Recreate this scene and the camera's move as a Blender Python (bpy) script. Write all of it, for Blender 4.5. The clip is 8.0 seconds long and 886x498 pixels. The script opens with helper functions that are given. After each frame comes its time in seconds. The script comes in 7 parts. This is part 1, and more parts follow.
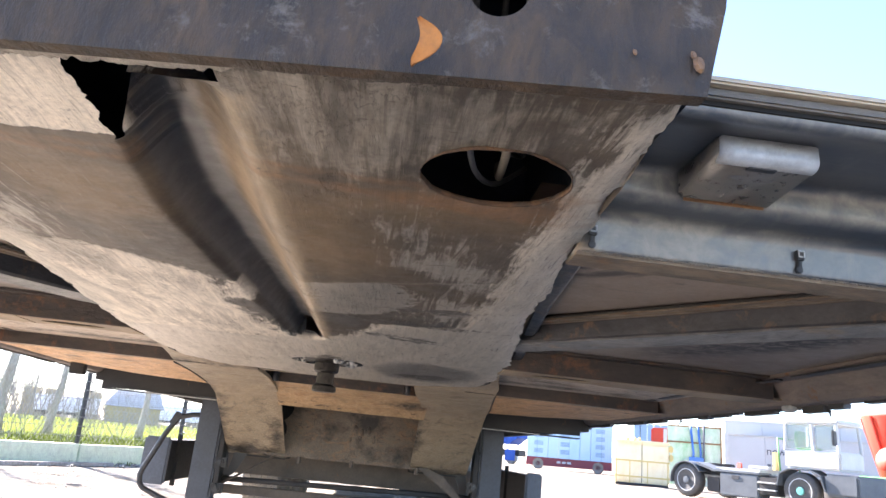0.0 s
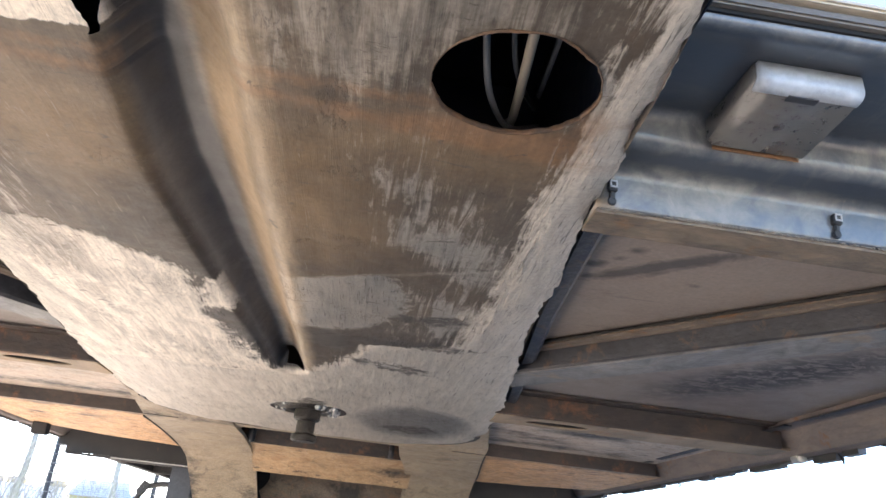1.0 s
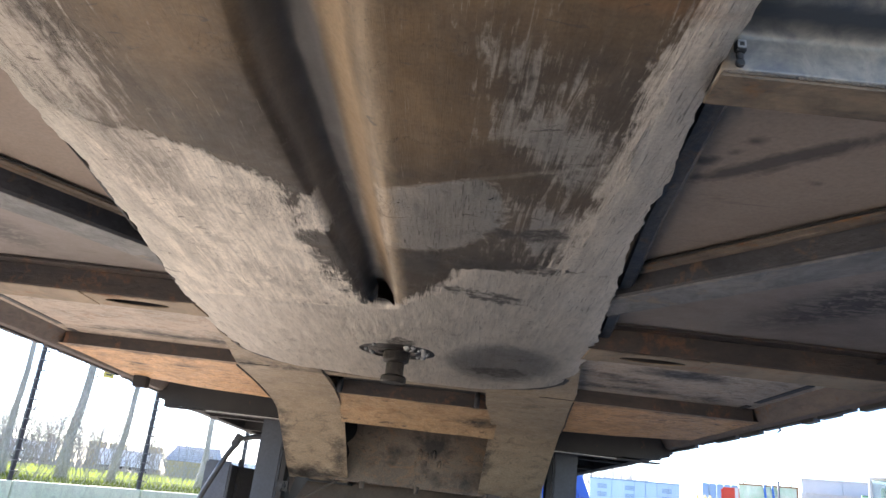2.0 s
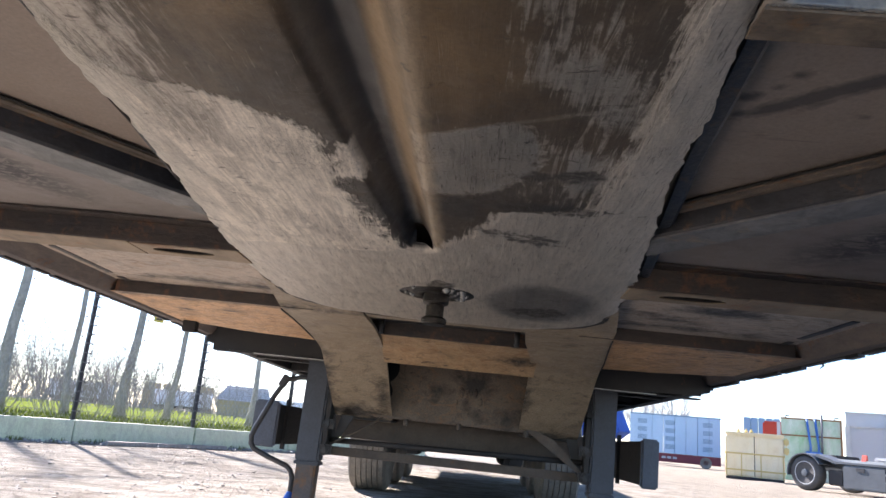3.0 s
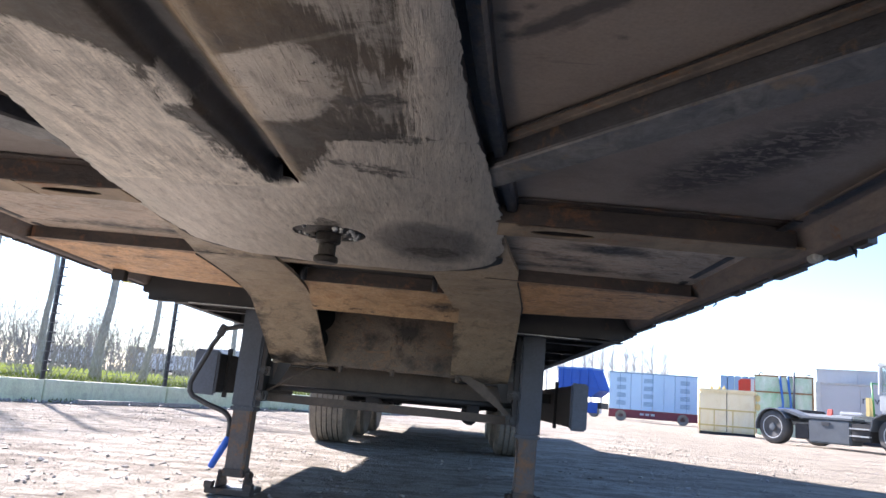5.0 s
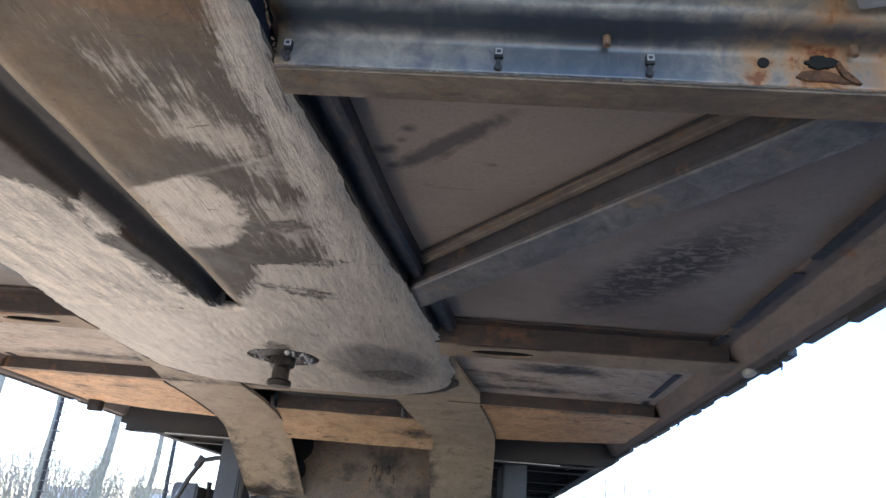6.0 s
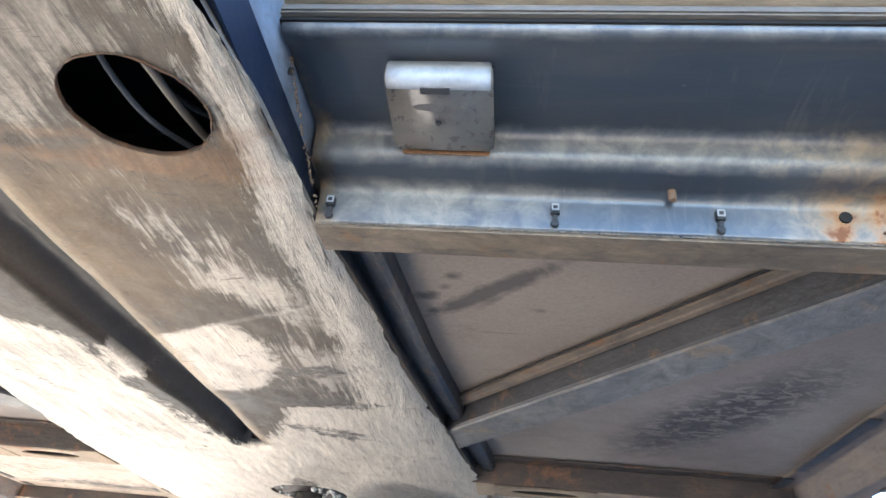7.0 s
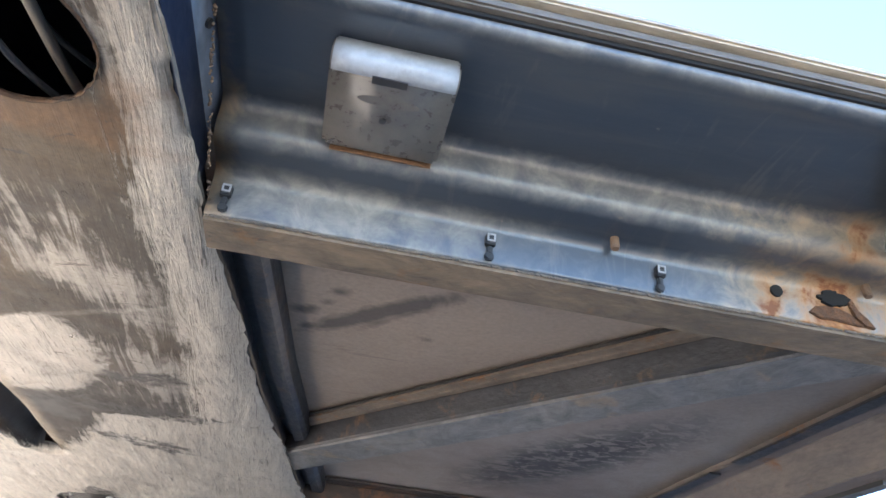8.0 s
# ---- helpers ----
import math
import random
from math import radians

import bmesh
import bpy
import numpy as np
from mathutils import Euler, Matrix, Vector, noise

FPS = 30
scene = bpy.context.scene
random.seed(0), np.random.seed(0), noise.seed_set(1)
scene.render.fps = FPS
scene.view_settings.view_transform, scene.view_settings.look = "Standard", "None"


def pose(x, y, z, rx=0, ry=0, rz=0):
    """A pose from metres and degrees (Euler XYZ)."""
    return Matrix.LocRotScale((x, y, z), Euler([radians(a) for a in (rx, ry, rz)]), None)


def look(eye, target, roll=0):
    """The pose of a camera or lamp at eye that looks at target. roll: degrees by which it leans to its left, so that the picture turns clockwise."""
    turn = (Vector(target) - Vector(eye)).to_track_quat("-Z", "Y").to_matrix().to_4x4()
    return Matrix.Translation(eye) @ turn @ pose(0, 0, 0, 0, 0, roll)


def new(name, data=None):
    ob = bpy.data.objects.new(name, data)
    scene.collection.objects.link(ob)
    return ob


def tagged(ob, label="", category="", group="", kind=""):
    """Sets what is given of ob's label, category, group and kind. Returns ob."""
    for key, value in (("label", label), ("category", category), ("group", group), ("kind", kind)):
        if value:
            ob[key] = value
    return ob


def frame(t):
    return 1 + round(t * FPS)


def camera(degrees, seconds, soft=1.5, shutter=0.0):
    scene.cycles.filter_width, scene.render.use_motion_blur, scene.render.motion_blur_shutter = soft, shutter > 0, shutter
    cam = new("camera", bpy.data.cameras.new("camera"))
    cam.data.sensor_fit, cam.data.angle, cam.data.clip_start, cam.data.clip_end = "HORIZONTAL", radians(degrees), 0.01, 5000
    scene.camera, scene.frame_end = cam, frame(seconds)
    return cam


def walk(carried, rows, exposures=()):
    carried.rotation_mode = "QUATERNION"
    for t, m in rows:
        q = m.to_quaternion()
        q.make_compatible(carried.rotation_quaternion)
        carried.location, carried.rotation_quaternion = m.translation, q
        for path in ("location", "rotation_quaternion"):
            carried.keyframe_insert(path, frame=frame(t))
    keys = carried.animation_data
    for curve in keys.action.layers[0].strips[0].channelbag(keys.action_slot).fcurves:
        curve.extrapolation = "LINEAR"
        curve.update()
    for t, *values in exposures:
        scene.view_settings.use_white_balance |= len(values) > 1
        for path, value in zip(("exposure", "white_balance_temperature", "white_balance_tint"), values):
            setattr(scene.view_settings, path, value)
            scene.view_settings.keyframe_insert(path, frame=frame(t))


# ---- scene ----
cam = camera(62.8, 8.0)
PATH = [
    (0, (0.174, -2.164, 0.78), (0.29, -0.241, 1.315), 6.0),
    (0.5, (0.167, -2.118, 0.738), (0.276, -0.269, 1.492), 6.6),
    (1, (0.173, -2.05, 0.68), (0.306, -0.206, 1.442), 6.5),
    (1.5, (0.143, -2.008, 0.634), (0.281, -0.16, 1.388), 6.3),
    (2, (0.148, -1.986, 0.611), (0.097, -0.1, 1.274), 6.8),
    (2.2, (0.146, -1.993, 0.596), (0.059, -0.105, 1.251), 7.2),
    (3.3, (0.151, -1.996, 0.622), (-0.005, -0.053, 1.07), 5.8),
    (3.5, (0.16, -2.0, 0.624), (-0.005, -0.055, 1.063), 5.7),
    (4, (0.237, -1.994, 0.607), (0.094, -0.042, 1.018), 5.8),
    (4.2, (0.273, -1.998, 0.609), (0.144, -0.043, 1.009), 5.9),
    (5.3, (0.496, -2.035, 0.543), (0.413, -0.078, 0.946), 5.6),
    (5.5, (0.545, -2.039, 0.538), (0.45, -0.089, 0.971), 5.6),
    (6, (0.613, -2.081, 0.54), (0.465, -0.229, 1.279), 5.3),
    (6.5, (0.624, -2.081, 0.574), (0.425, -0.3, 1.461), 5.6),
    (7, (0.576, -2.051, 0.622), (0.346, -0.327, 1.61), 6.3),
    (7.5, (0.525, -2.015, 0.652), (0.558, -0.3, 1.68), 6.6),
    (8, (0.484, -1.968, 0.683), (0.732, -0.274, 1.717), 6.1),
]
EXPOSURES = [(0, 3.29, 6620, 20), (0.5, 3.85, 6500, 18), (1.0, 3.8, 6390, 18), (2.0, 3.03, 6370, 18), (2.2, 2.8, 6440, 19), (3.3, 2.3, 6270, 20), (4.2, 2.35, 6180, 20), (5.3, 2.46, 6150, 21), (5.5, 2.59, 6110, 20), (6.0, 3.06, 6030, 17), (6.5, 3.75, 5990, 14), (7.0, 4.28, 6010, 13), (7.5, 4.18, 6070, 14), (8, 3.98, 6130, 15)]
LEVEL = pose(0, 0, 0, -0.42, 1.18, 0)
walk(cam, [(t, LEVEL @ look(eye, target, roll)) for t, eye, target, roll in PATH], EXPOSURES)

# ---- world and sun ----
SUN_EL, SUN_AZ = 31.0, -35.6
world = bpy.data.worlds.new("sky")
scene.world = world
world.use_nodes = True
wt = world.node_tree
sky = wt.nodes.new("ShaderNodeTexSky")
sky.sky_type = 'NISHITA'
sky.sun_disc = False
sky.sun_elevation = radians(SUN_EL)
sky.sun_rotation = radians(SUN_AZ)
sky.dust_density = 0.2
sky.ozone_density = 5.0
wt.links.new(sky.outputs[0], wt.nodes["Background"].inputs[0])
wt.nodes["Background"].inputs[1].default_value = 0.074
sun = new("sun", bpy.data.lights.new("sun", 'SUN'))
sun.data.energy, sun.data.angle, sun.data.color = 4.8, radians(1.2), (1.0, 0.97, 0.93)
S_DIR = Vector((math.sin(radians(SUN_AZ)) * math.cos(radians(SUN_EL)), math.cos(radians(SUN_AZ)) * math.cos(radians(SUN_EL)), math.sin(radians(SUN_EL))))
sun.matrix_world = look(S_DIR * 30, (0, 0, 0))


# ---- material helpers ----
def ndset(nt, ob, ins):
    for k, v in ins.items():
        if isinstance(v, bpy.types.NodeSocket):
            nt.links.new(v, ob.inputs[k])
        else:
            ob.inputs[k].default_value = v
    return ob


def coords(nt, stretch=(1, 1, 1), rot=(0, 0, 0)):
    tc = nt.nodes.new("ShaderNodeTexCoord")
    mp = nt.nodes.new("ShaderNodeMapping")
    ndset(nt, mp, {0: tc.outputs["Object"], 2: rot, 3: stretch})
    return mp.outputs[0]


def noise_tex(nt, vec, scale, detail=4.0, rough=0.55, dist=0.0):
    n = nt.nodes.new("ShaderNodeTexNoise")
    ndset(nt, n, {"Vector": vec, "Scale": scale, "Detail": detail, "Roughness": rough, "Distortion": dist})
    return n.outputs[0]


def ramp(nt, fac, stops):
    r = nt.nodes.new("ShaderNodeValToRGB")
    el = r.color_ramp.elements
    while len(el) < len(stops):
        el.new(0.5)
    for e, (p, c) in zip(el, stops):
        e.position = p
        e.color = (*c, 1) if isinstance(c, tuple) else (c, c, c, 1)
    nt.links.new(fac, r.inputs[0])
    return r.outputs[0]


def mixc(nt, fac, a, b):
    m = nt.nodes.new("ShaderNodeMix")
    m.data_type = 'RGBA'
    a = (*a, 1) if isinstance(a, tuple) else a
    b = (*b, 1) if isinstance(b, tuple) else b
    ndset(nt, m, {0: fac, 6: a, 7: b})
    return m.outputs[2]


def calc(nt, op, a, b=0.0, c=0.0, clamp=False):
    m = nt.nodes.new("ShaderNodeMath")
    m.operation = op
    m.use_clamp = clamp
    ndset(nt, m, {0: a, 1: b, 2: c})
    return m.outputs[0]


def blank(name):
    m = bpy.data.materials.new(name)
    m.use_nodes = True
    return m, m.node_tree, m.node_tree.nodes["Principled BSDF"]


def relief(nt, bsdf, height, strength=0.3, dist=0.01):
    b = nt.nodes.new("ShaderNodeBump")
    ndset(nt, b, {"Strength": strength, "Distance": dist, "Height": height})
    nt.links.new(b.outputs[0], bsdf.inputs["Normal"])


def weathered(name, c1, c2, stain=(0.03, 0.025, 0.02), amount=0.5, scale=6.0, stretch=(1, 1, 1), rough=(0.5, 0.85), metal=0.0,
              bump=0.25, grain=90.0, rust=None, rust_amount=0.0, vary=0.0):
    """Two tones in patches, a fine grain, stains and, if given, rust breaking through."""
    m, nt, b = blank(name)
    v = coords(nt, stretch)
    big = noise_tex(nt, v, scale, 6, 0.6, 0.4)
    fine = noise_tex(nt, v, grain, 5, 0.7)
    col = mixc(nt, ramp(nt, big, [(0.32, 0.0), (0.68, 1.0)]), c1, c2)
    grime = ramp(nt, noise_tex(nt, v, scale * 2.7, 8, 0.68, 0.8), [(0.62 - 0.3 * amount, 0.0), (0.86 - 0.2 * amount, 1.0)])
    col = mixc(nt, calc(nt, 'MULTIPLY', grime, amount), col, stain)
    g = ramp(nt, fine, [(0.25, 0.62), (0.75, 1.25)])
    mul = nt.nodes.new("ShaderNodeMix")
    mul.data_type, mul.blend_type = 'RGBA', 'MULTIPLY'
    ndset(nt, mul, {0: 0.8, 6: col, 7: g})
    col = mul.outputs[2]
    if rust:
        rm = ramp(nt, noise_tex(nt, coords(nt), scale * 1.7, 10, 0.72, 0.3), [(0.66 - 0.3 * rust_amount, 0.0), (0.74 - 0.25 * rust_amount, 1.0)])
        rc = mixc(nt, fine, rust, tuple(0.45 * k for k in rust))
        col = mixc(nt, rm, col, rc)
    if vary:
        oi = nt.nodes.new("ShaderNodeObjectInfo")
        hs = nt.nodes.new("ShaderNodeHueSaturation")
        ndset(nt, hs, {"Value": calc(nt, 'MULTIPLY_ADD', oi.outputs["Random"], vary, 1 - vary / 2), "Color": col})
        col = hs.outputs[0]
    nt.links.new(col, b.inputs["Base Color"])
    nt.links.new(ramp(nt, fine, [(0.2, rough[0]), (0.8, rough[1])]), b.inputs["Roughness"])
    b.inputs["Metallic"].default_value = metal
    relief(nt, b, calc(nt, 'ADD', fine, calc(nt, 'MULTIPLY', big, 1.5)), bump, 0.004)
    return m


def plain(name, c, rough=0.6, metal=0.0):
    m, nt, b = blank(name)
    v = coords(nt)
    f = noise_tex(nt, v, 40, 5, 0.65)
    nt.links.new(mixc(nt, f, tuple(0.8 * k for k in c), tuple(min(1, 1.15 * k) for k in c)), b.inputs["Base Color"])
    b.inputs["Roughness"].default_value, b.inputs["Metallic"].default_value = rough, metal
    return m


def ellipse(nt, x, y, cx, cy, rx, ry, ang=0):
    """Metres inside (plus) or outside (minus) a turned ellipse, roughly."""
    ca, sa = math.cos(radians(ang)), math.sin(radians(ang))
    dx, dy = calc(nt, 'SUBTRACT', x, cx), calc(nt, 'SUBTRACT', y, cy)
    u = calc(nt, 'ADD', calc(nt, 'MULTIPLY', dx, ca / rx), calc(nt, 'MULTIPLY', dy, sa / rx))
    w = calc(nt, 'SUBTRACT', calc(nt, 'MULTIPLY', dy, ca / ry), calc(nt, 'MULTIPLY', dx, sa / ry))
    d = calc(nt, 'SQRT', calc(nt, 'ADD', calc(nt, 'MULTIPLY', u, u), calc(nt, 'MULTIPLY', w, w)))
    return calc(nt, 'MULTIPLY', calc(nt, 'SUBTRACT', 1.0, d), min(rx, ry))


def border(nt, y, pts):
    """A line x(y) through the given (y, x) corners, as a value between -0.5 and 0.5."""
    f = calc(nt, 'MULTIPLY_ADD', y, 1 / 2.4, 1.8 / 2.4)
    r = ramp(nt, f, [((a + 1.8) / 2.4, min(1.0, max(0.0, c + 0.5))) for a, c in pts])
    return calc(nt, 'SUBTRACT', r, 0.5)


def union(nt, fields):
    out = fields[0]
    for f in fields[1:]:
        out = calc(nt, 'MAXIMUM', out, f)
    return out


def edge_mask(nt, field, rag, soft):
    """1 inside the ragged field, 0 outside."""
    return calc(nt, 'MULTIPLY_ADD', calc(nt, 'ADD', field, rag), 1 / soft, 0.5, clamp=True)


def worn_plate():
    """Greasy brown plate, scraped pale in the places where the tractor's table rubs."""
    m, nt, b = blank("coupling_plate_steel")
    v = coords(nt)
    sep = nt.nodes.new("ShaderNodeSeparateXYZ")
    nt.links.new(v, sep.inputs[0])
    x, y, z = sep.outputs
    mid = noise_tex(nt, v, 9, 8, 0.65, 0.5)
    small = noise_tex(nt, v, 45, 8, 0.7, 0.3)
    fine = noise_tex(nt, v, 190, 5, 0.7)
    along = noise_tex(nt, coords(nt, (24, 8, 20), (0, 0, 0.3)), 1.0, 10, 0.66, 1.3)
    hair = noise_tex(nt, coords(nt, (300, 14, 40), (0, 0, 0.4)), 1.0, 4, 0.55, 1.6)
    cross = noise_tex(nt, coords(nt, (7, 120, 20), (0, 0, -0.05)), 1.0, 7, 0.65, 0.4)
    # brown grease film
    col = mixc(nt, ramp(nt, mid, [(0.3, 0.0), (0.7, 1.0)]), (0.068, 0.045, 0.025), (0.034, 0.025, 0.0165))
    big = noise_tex(nt, v, 4.5, 5, 0.58, 0.8)
    smear = noise_tex(nt, coords(nt, (13, 3.2, 8), (0, 0, 0.45)), 1.0, 6, 0.6, 1.4)
    col = mixc(nt, ramp(nt, big, [(0.4, 0.0), (0.62, 0.75)]), col, (0.028, 0.022, 0.016))
    col = mixc(nt, ramp(nt, big, [(0.3, 0.6), (0.44, 0.0)]), col, (0.125, 0.084, 0.045))
    col = mixc(nt, ramp(nt, along, [(0.5, 0.0), (0.7, 0.3)]), col, (0.15, 0.112, 0.075))
    col = mixc(nt, ramp(nt, cross, [(0.54, 0.0), (0.66, 0.6)]), col, (0.05, 0.038, 0.027))
    gold = edge_mask(nt, union(nt, [ellipse(nt, x, y, *e) for e in ((0.07, -1.36, 0.06, 0.2, -6), (-0.15, -1.44, 0.09, 0.12), (0.17, -1.5, 0.12, 0.035))]), calc(nt, 'MULTIPLY_ADD', mid, 0.2, -0.1), 0.12)
    col = mixc(nt, calc(nt, 'MULTIPLY', gold, 0.78), col, (0.22, 0.138, 0.062))
    bare = calc(nt, 'ADD', 0.12, 0.0)
    streaky = noise_tex(nt, coords(nt, (62, 6, 20), (0, 0, 0.3)), 1.0, 9, 0.7, 1.0)

    def lay(col, bare, mask, tone, shiny, dark=0.72):
        tint = mixc(nt, ramp(nt, calc(nt, 'ADD', calc(nt, 'MULTIPLY', smear, 0.3), calc(nt, 'ADD', calc(nt, 'MULTIPLY', streaky, 0.55), calc(nt, 'MULTIPLY', small, 0.15))), [(0.4, 0.0), (0.54, 1.0)]), tuple(dark * k for k in tone), tuple(min(1, 1.12 * k) for k in tone))
        keep = calc(nt, 'SUBTRACT', 1.0, mask)
        return mixc(nt, mask, col, tint), calc(nt, 'ADD', calc(nt, 'MULTIPLY', bare, keep), calc(nt, 'MULTIPLY', mask, shiny))

    rag = calc(nt, 'ADD', calc(nt, 'MULTIPLY_ADD', along, 0.13, -0.065), calc(nt, 'ADD', calc(nt, 'MULTIPLY_ADD', mid, 0.08, -0.04), calc(nt, 'MULTIPLY_ADD', small, 0.04, -0.02)))
    stroke = noise_tex(nt, coords(nt, (75, 7, 20), (0, 0, 0.36)), 1.0, 8, 0.66, 1.4)
    wild = calc(nt, 'ADD', calc(nt, 'MULTIPLY_ADD', stroke, 0.3, -0.15), calc(nt, 'ADD', calc(nt, 'MULTIPLY_ADD', small, 0.1, -0.05), calc(nt, 'MULTIPLY_ADD', mid, 0.2, -0.1)))
    tight = calc(nt, 'ADD', calc(nt, 'MULTIPLY_ADD', along, 0.03, -0.015), calc(nt, 'MULTIPLY_ADD', small, 0.03, -0.015))
    # half-scraped grey-brown zones
    half = union(nt, [ellipse(nt, x, y, *e) for e in ((-0.34, -1.28, 0.13, 0.26, 6), (0.27, -1.3, 0.075, 0.17, -14), (0.2, -1.66, 0.16, 0.12), (-0.2, -1.62, 0.2, 0.12), (0.24, -1.0, 0.12, 0.14, 0))])
    col, bare = lay(col, bare, calc(nt, 'MULTIPLY', edge_mask(nt, half, wild, 0.2), 0.42), (0.2, 0.162, 0.12), 0.3)
    # pale bare steel
    main = calc(nt, 'SUBTRACT', border(nt, y, [(-1.8, 0.05), (-1.73, -0.01), (-1.6, -0.03), (-1.575, -0.44), (-1.34, -0.37), (-1.21, -0.335), (-1.18, -0.24), (-1.13, -0.165), (-1.03, -0.115), (-0.88, -0.108), (-0.66, -0.08), (-0.46, -0.042), (-0.42, 0.2), (-0.38, 0.5)]), x)
    strip = calc(nt, 'SUBTRACT', x, border(nt, y, [(-1.8, 0.36), (-1.72, 0.315), (-1.5, 0.318), (-1.25, 0.306), (-1.16, 0.32), (-1.04, 0.314), (-0.88, 0.3), (-0.82, 0.29), (-0.78, 0.16), (-0.62, 0.088), (-0.5, 0.035), (-0.42, -0.1), (-0.4, -0.5)]))
    nose = ellipse(nt, x, y, -0.065, -0.965, 0.05, 0.062, 25)
    front = union(nt, [ellipse(nt, x, y, *e) for e in ((0.07, -1.685, 0.06, 0.075, 24), (0.14, -1.66, 0.055, 0.08, 20), (0.21, -1.7, 0.075, 0.045, -10), (-0.05, -1.75, 0.2, 0.02))])
    mask = edge_mask(nt, union(nt, [main, nose]), calc(nt, 'ADD', rag, calc(nt, 'MULTIPLY_ADD', stroke, 0.1, -0.05)), 0.02)
    rim = calc(nt, 'MAXIMUM', 0.0, edge_mask(nt, strip, calc(nt, 'ADD', tight, calc(nt, 'ADD', calc(nt, 'MULTIPLY', rag, 0.25), calc(nt, 'MULTIPLY_ADD', stroke, 0.1, -0.052))), 0.03))
    fore = nt.nodes.new("ShaderNodeMapRange")
    ndset(nt, fore, {"Value": y, "From Min": -1.08, "From Max": -1.34})
    lead = nt.nodes.new("ShaderNodeMapRange")
    ndset(nt, lead, {"Value": y, "From Min": -1.575, "From Max": -1.55})
    film = calc(nt, 'MULTIPLY', calc(nt, 'MULTIPLY', calc(nt, 'MULTIPLY', fore.outputs[0], lead.outputs[0]), 0.9), ramp(nt, calc(nt, 'ADD', calc(nt, 'MULTIPLY', stroke, 0.55), calc(nt, 'MULTIPLY', smear, 0.45)), [(0.42, 0.25), (0.56, 1.0)]))
    mask = calc(nt, 'MAXIMUM', rim, calc(nt, 'MULTIPLY', mask, calc(nt, 'SUBTRACT', 1.0, film)))
    col, bare = lay(col, bare, mask, (0.7, 0.625, 0.52), 0.34, 0.62)
    col, bare = lay(col, bare, rim, (0.53, 0.475, 0.4), 0.8, 0.8)
    band = edge_mask(nt, union(nt, [ellipse(nt, x, y, *e) for e in ((-0.3, -1.2, 0.045, 0.28, -6), (-0.33, -0.72, 0.02, 0.2, -10), (-0.22, -0.62, 0.014, 0.16, -14))]), wild, 0.04)
    col, bare = lay(col, bare, calc(nt, 'MULTIPLY', band, ramp(nt, stroke, [(0.4, 0.9), (0.56, 0.25)])), (0.15, 0.125, 0.098), 0.2)
    col = mixc(nt, calc(nt, 'MULTIPLY', mask, ramp(nt, noise_tex(nt, coords(nt, (110, 9, 20), (0, 0, 0.3)), 1.0, 9, 0.7, 1.1), [(0.58, 0.0), (0.67, 0.6)])), col, (0.24, 0.2, 0.155))
    strip_l = calc(nt, 'SUBTRACT', border(nt, y, [(-1.8, -0.32), (-1.55, -0.345), (-1.315, -0.36), (-1.2, -0.345), (-1.05, -0.346), (-0.9, -0.358), (-0.66, -0.388), (-0.4, -0.47)]), x)
    rim_l = edge_mask(nt, strip_l, calc(nt, 'ADD', tight, calc(nt, 'MULTIPLY', rag, 0.35)), 0.014)
    col, bare = lay(col, bare, calc(nt, 'MULTIPLY', rim_l, 0.9), (0.56, 0.505, 0.425), 0.3, 0.72)
    col, bare = lay(col, bare, calc(nt, 'MULTIPLY', edge_mask(nt, front, calc(nt, 'MULTIPLY_ADD', wild, 0.5, rag), 0.03), ramp(nt, calc(nt, 'ADD', calc(nt, 'MULTIPLY', mid, 0.5), calc(nt, 'MULTIPLY', stroke, 0.5)), [(0.43, 0.1), (0.56, 0.7)])), (0.36, 0.315, 0.255), 0.55, 0.5)
    scr = edge_mask(nt, union(nt, [ellipse(nt, x, y, *e) for e in ((0.262, -1.26, 0.045, 0.12, -22), (-0.33, -1.3, 0.05, 0.2, 10), (0.27, -1.0, 0.045, 0.1, 0))]), wild, 0.05)
    col, bare = lay(col, bare, calc(nt, 'MULTIPLY', scr, 0.75), (0.46, 0.41, 0.345), 1.0)
    # smooth oval worn patch with a straight front edge
    fl = calc(nt, 'ADD', calc(nt, 'SUBTRACT', y, -1.086), calc(nt, 'MULTIPLY', calc(nt, 'SUBTRACT', x, 0.023), 0.5))
    oval = calc(nt, 'MINIMUM', fl, calc(nt, 'MINIMUM', calc(nt, 'SUBTRACT', x, 0.022), ellipse(nt, x, y, 0.085, -1.02, 0.115, 0.165, 18)))
    col, bare = lay(col, bare, calc(nt, 'MULTIPLY', edge_mask(nt, oval, calc(nt, 'ADD', tight, calc(nt, 'MULTIPLY', rag, 0.35)), 0.012), 0.92), (0.42, 0.375, 0.315), 1.0, 0.7)
    lip = calc(nt, 'MINIMUM', calc(nt, 'SUBTRACT', 0.006, calc(nt, 'ABSOLUTE', fl)), calc(nt, 'MINIMUM', calc(nt, 'SUBTRACT', x, 0.02), calc(nt, 'SUBTRACT', 0.33, x)))
    col, bare = lay(col, bare, calc(nt, 'MULTIPLY', edge_mask(nt, lip, calc(nt, 'MULTIPLY', tight, 0.3), 0.006), ramp(nt, mid, [(0.35, 0.1), (0.65, 0.6)])), (0.5, 0.45, 0.37), 0.7)
    # dark polished zone beside the pin, soot patches and black smears
    gl = edge_mask(nt, union(nt, [ellipse(nt, x, y, 0.29, 0.05, 0.15, 0.26)]), calc(nt, 'MULTIPLY', rag, 0.35), 0.05)
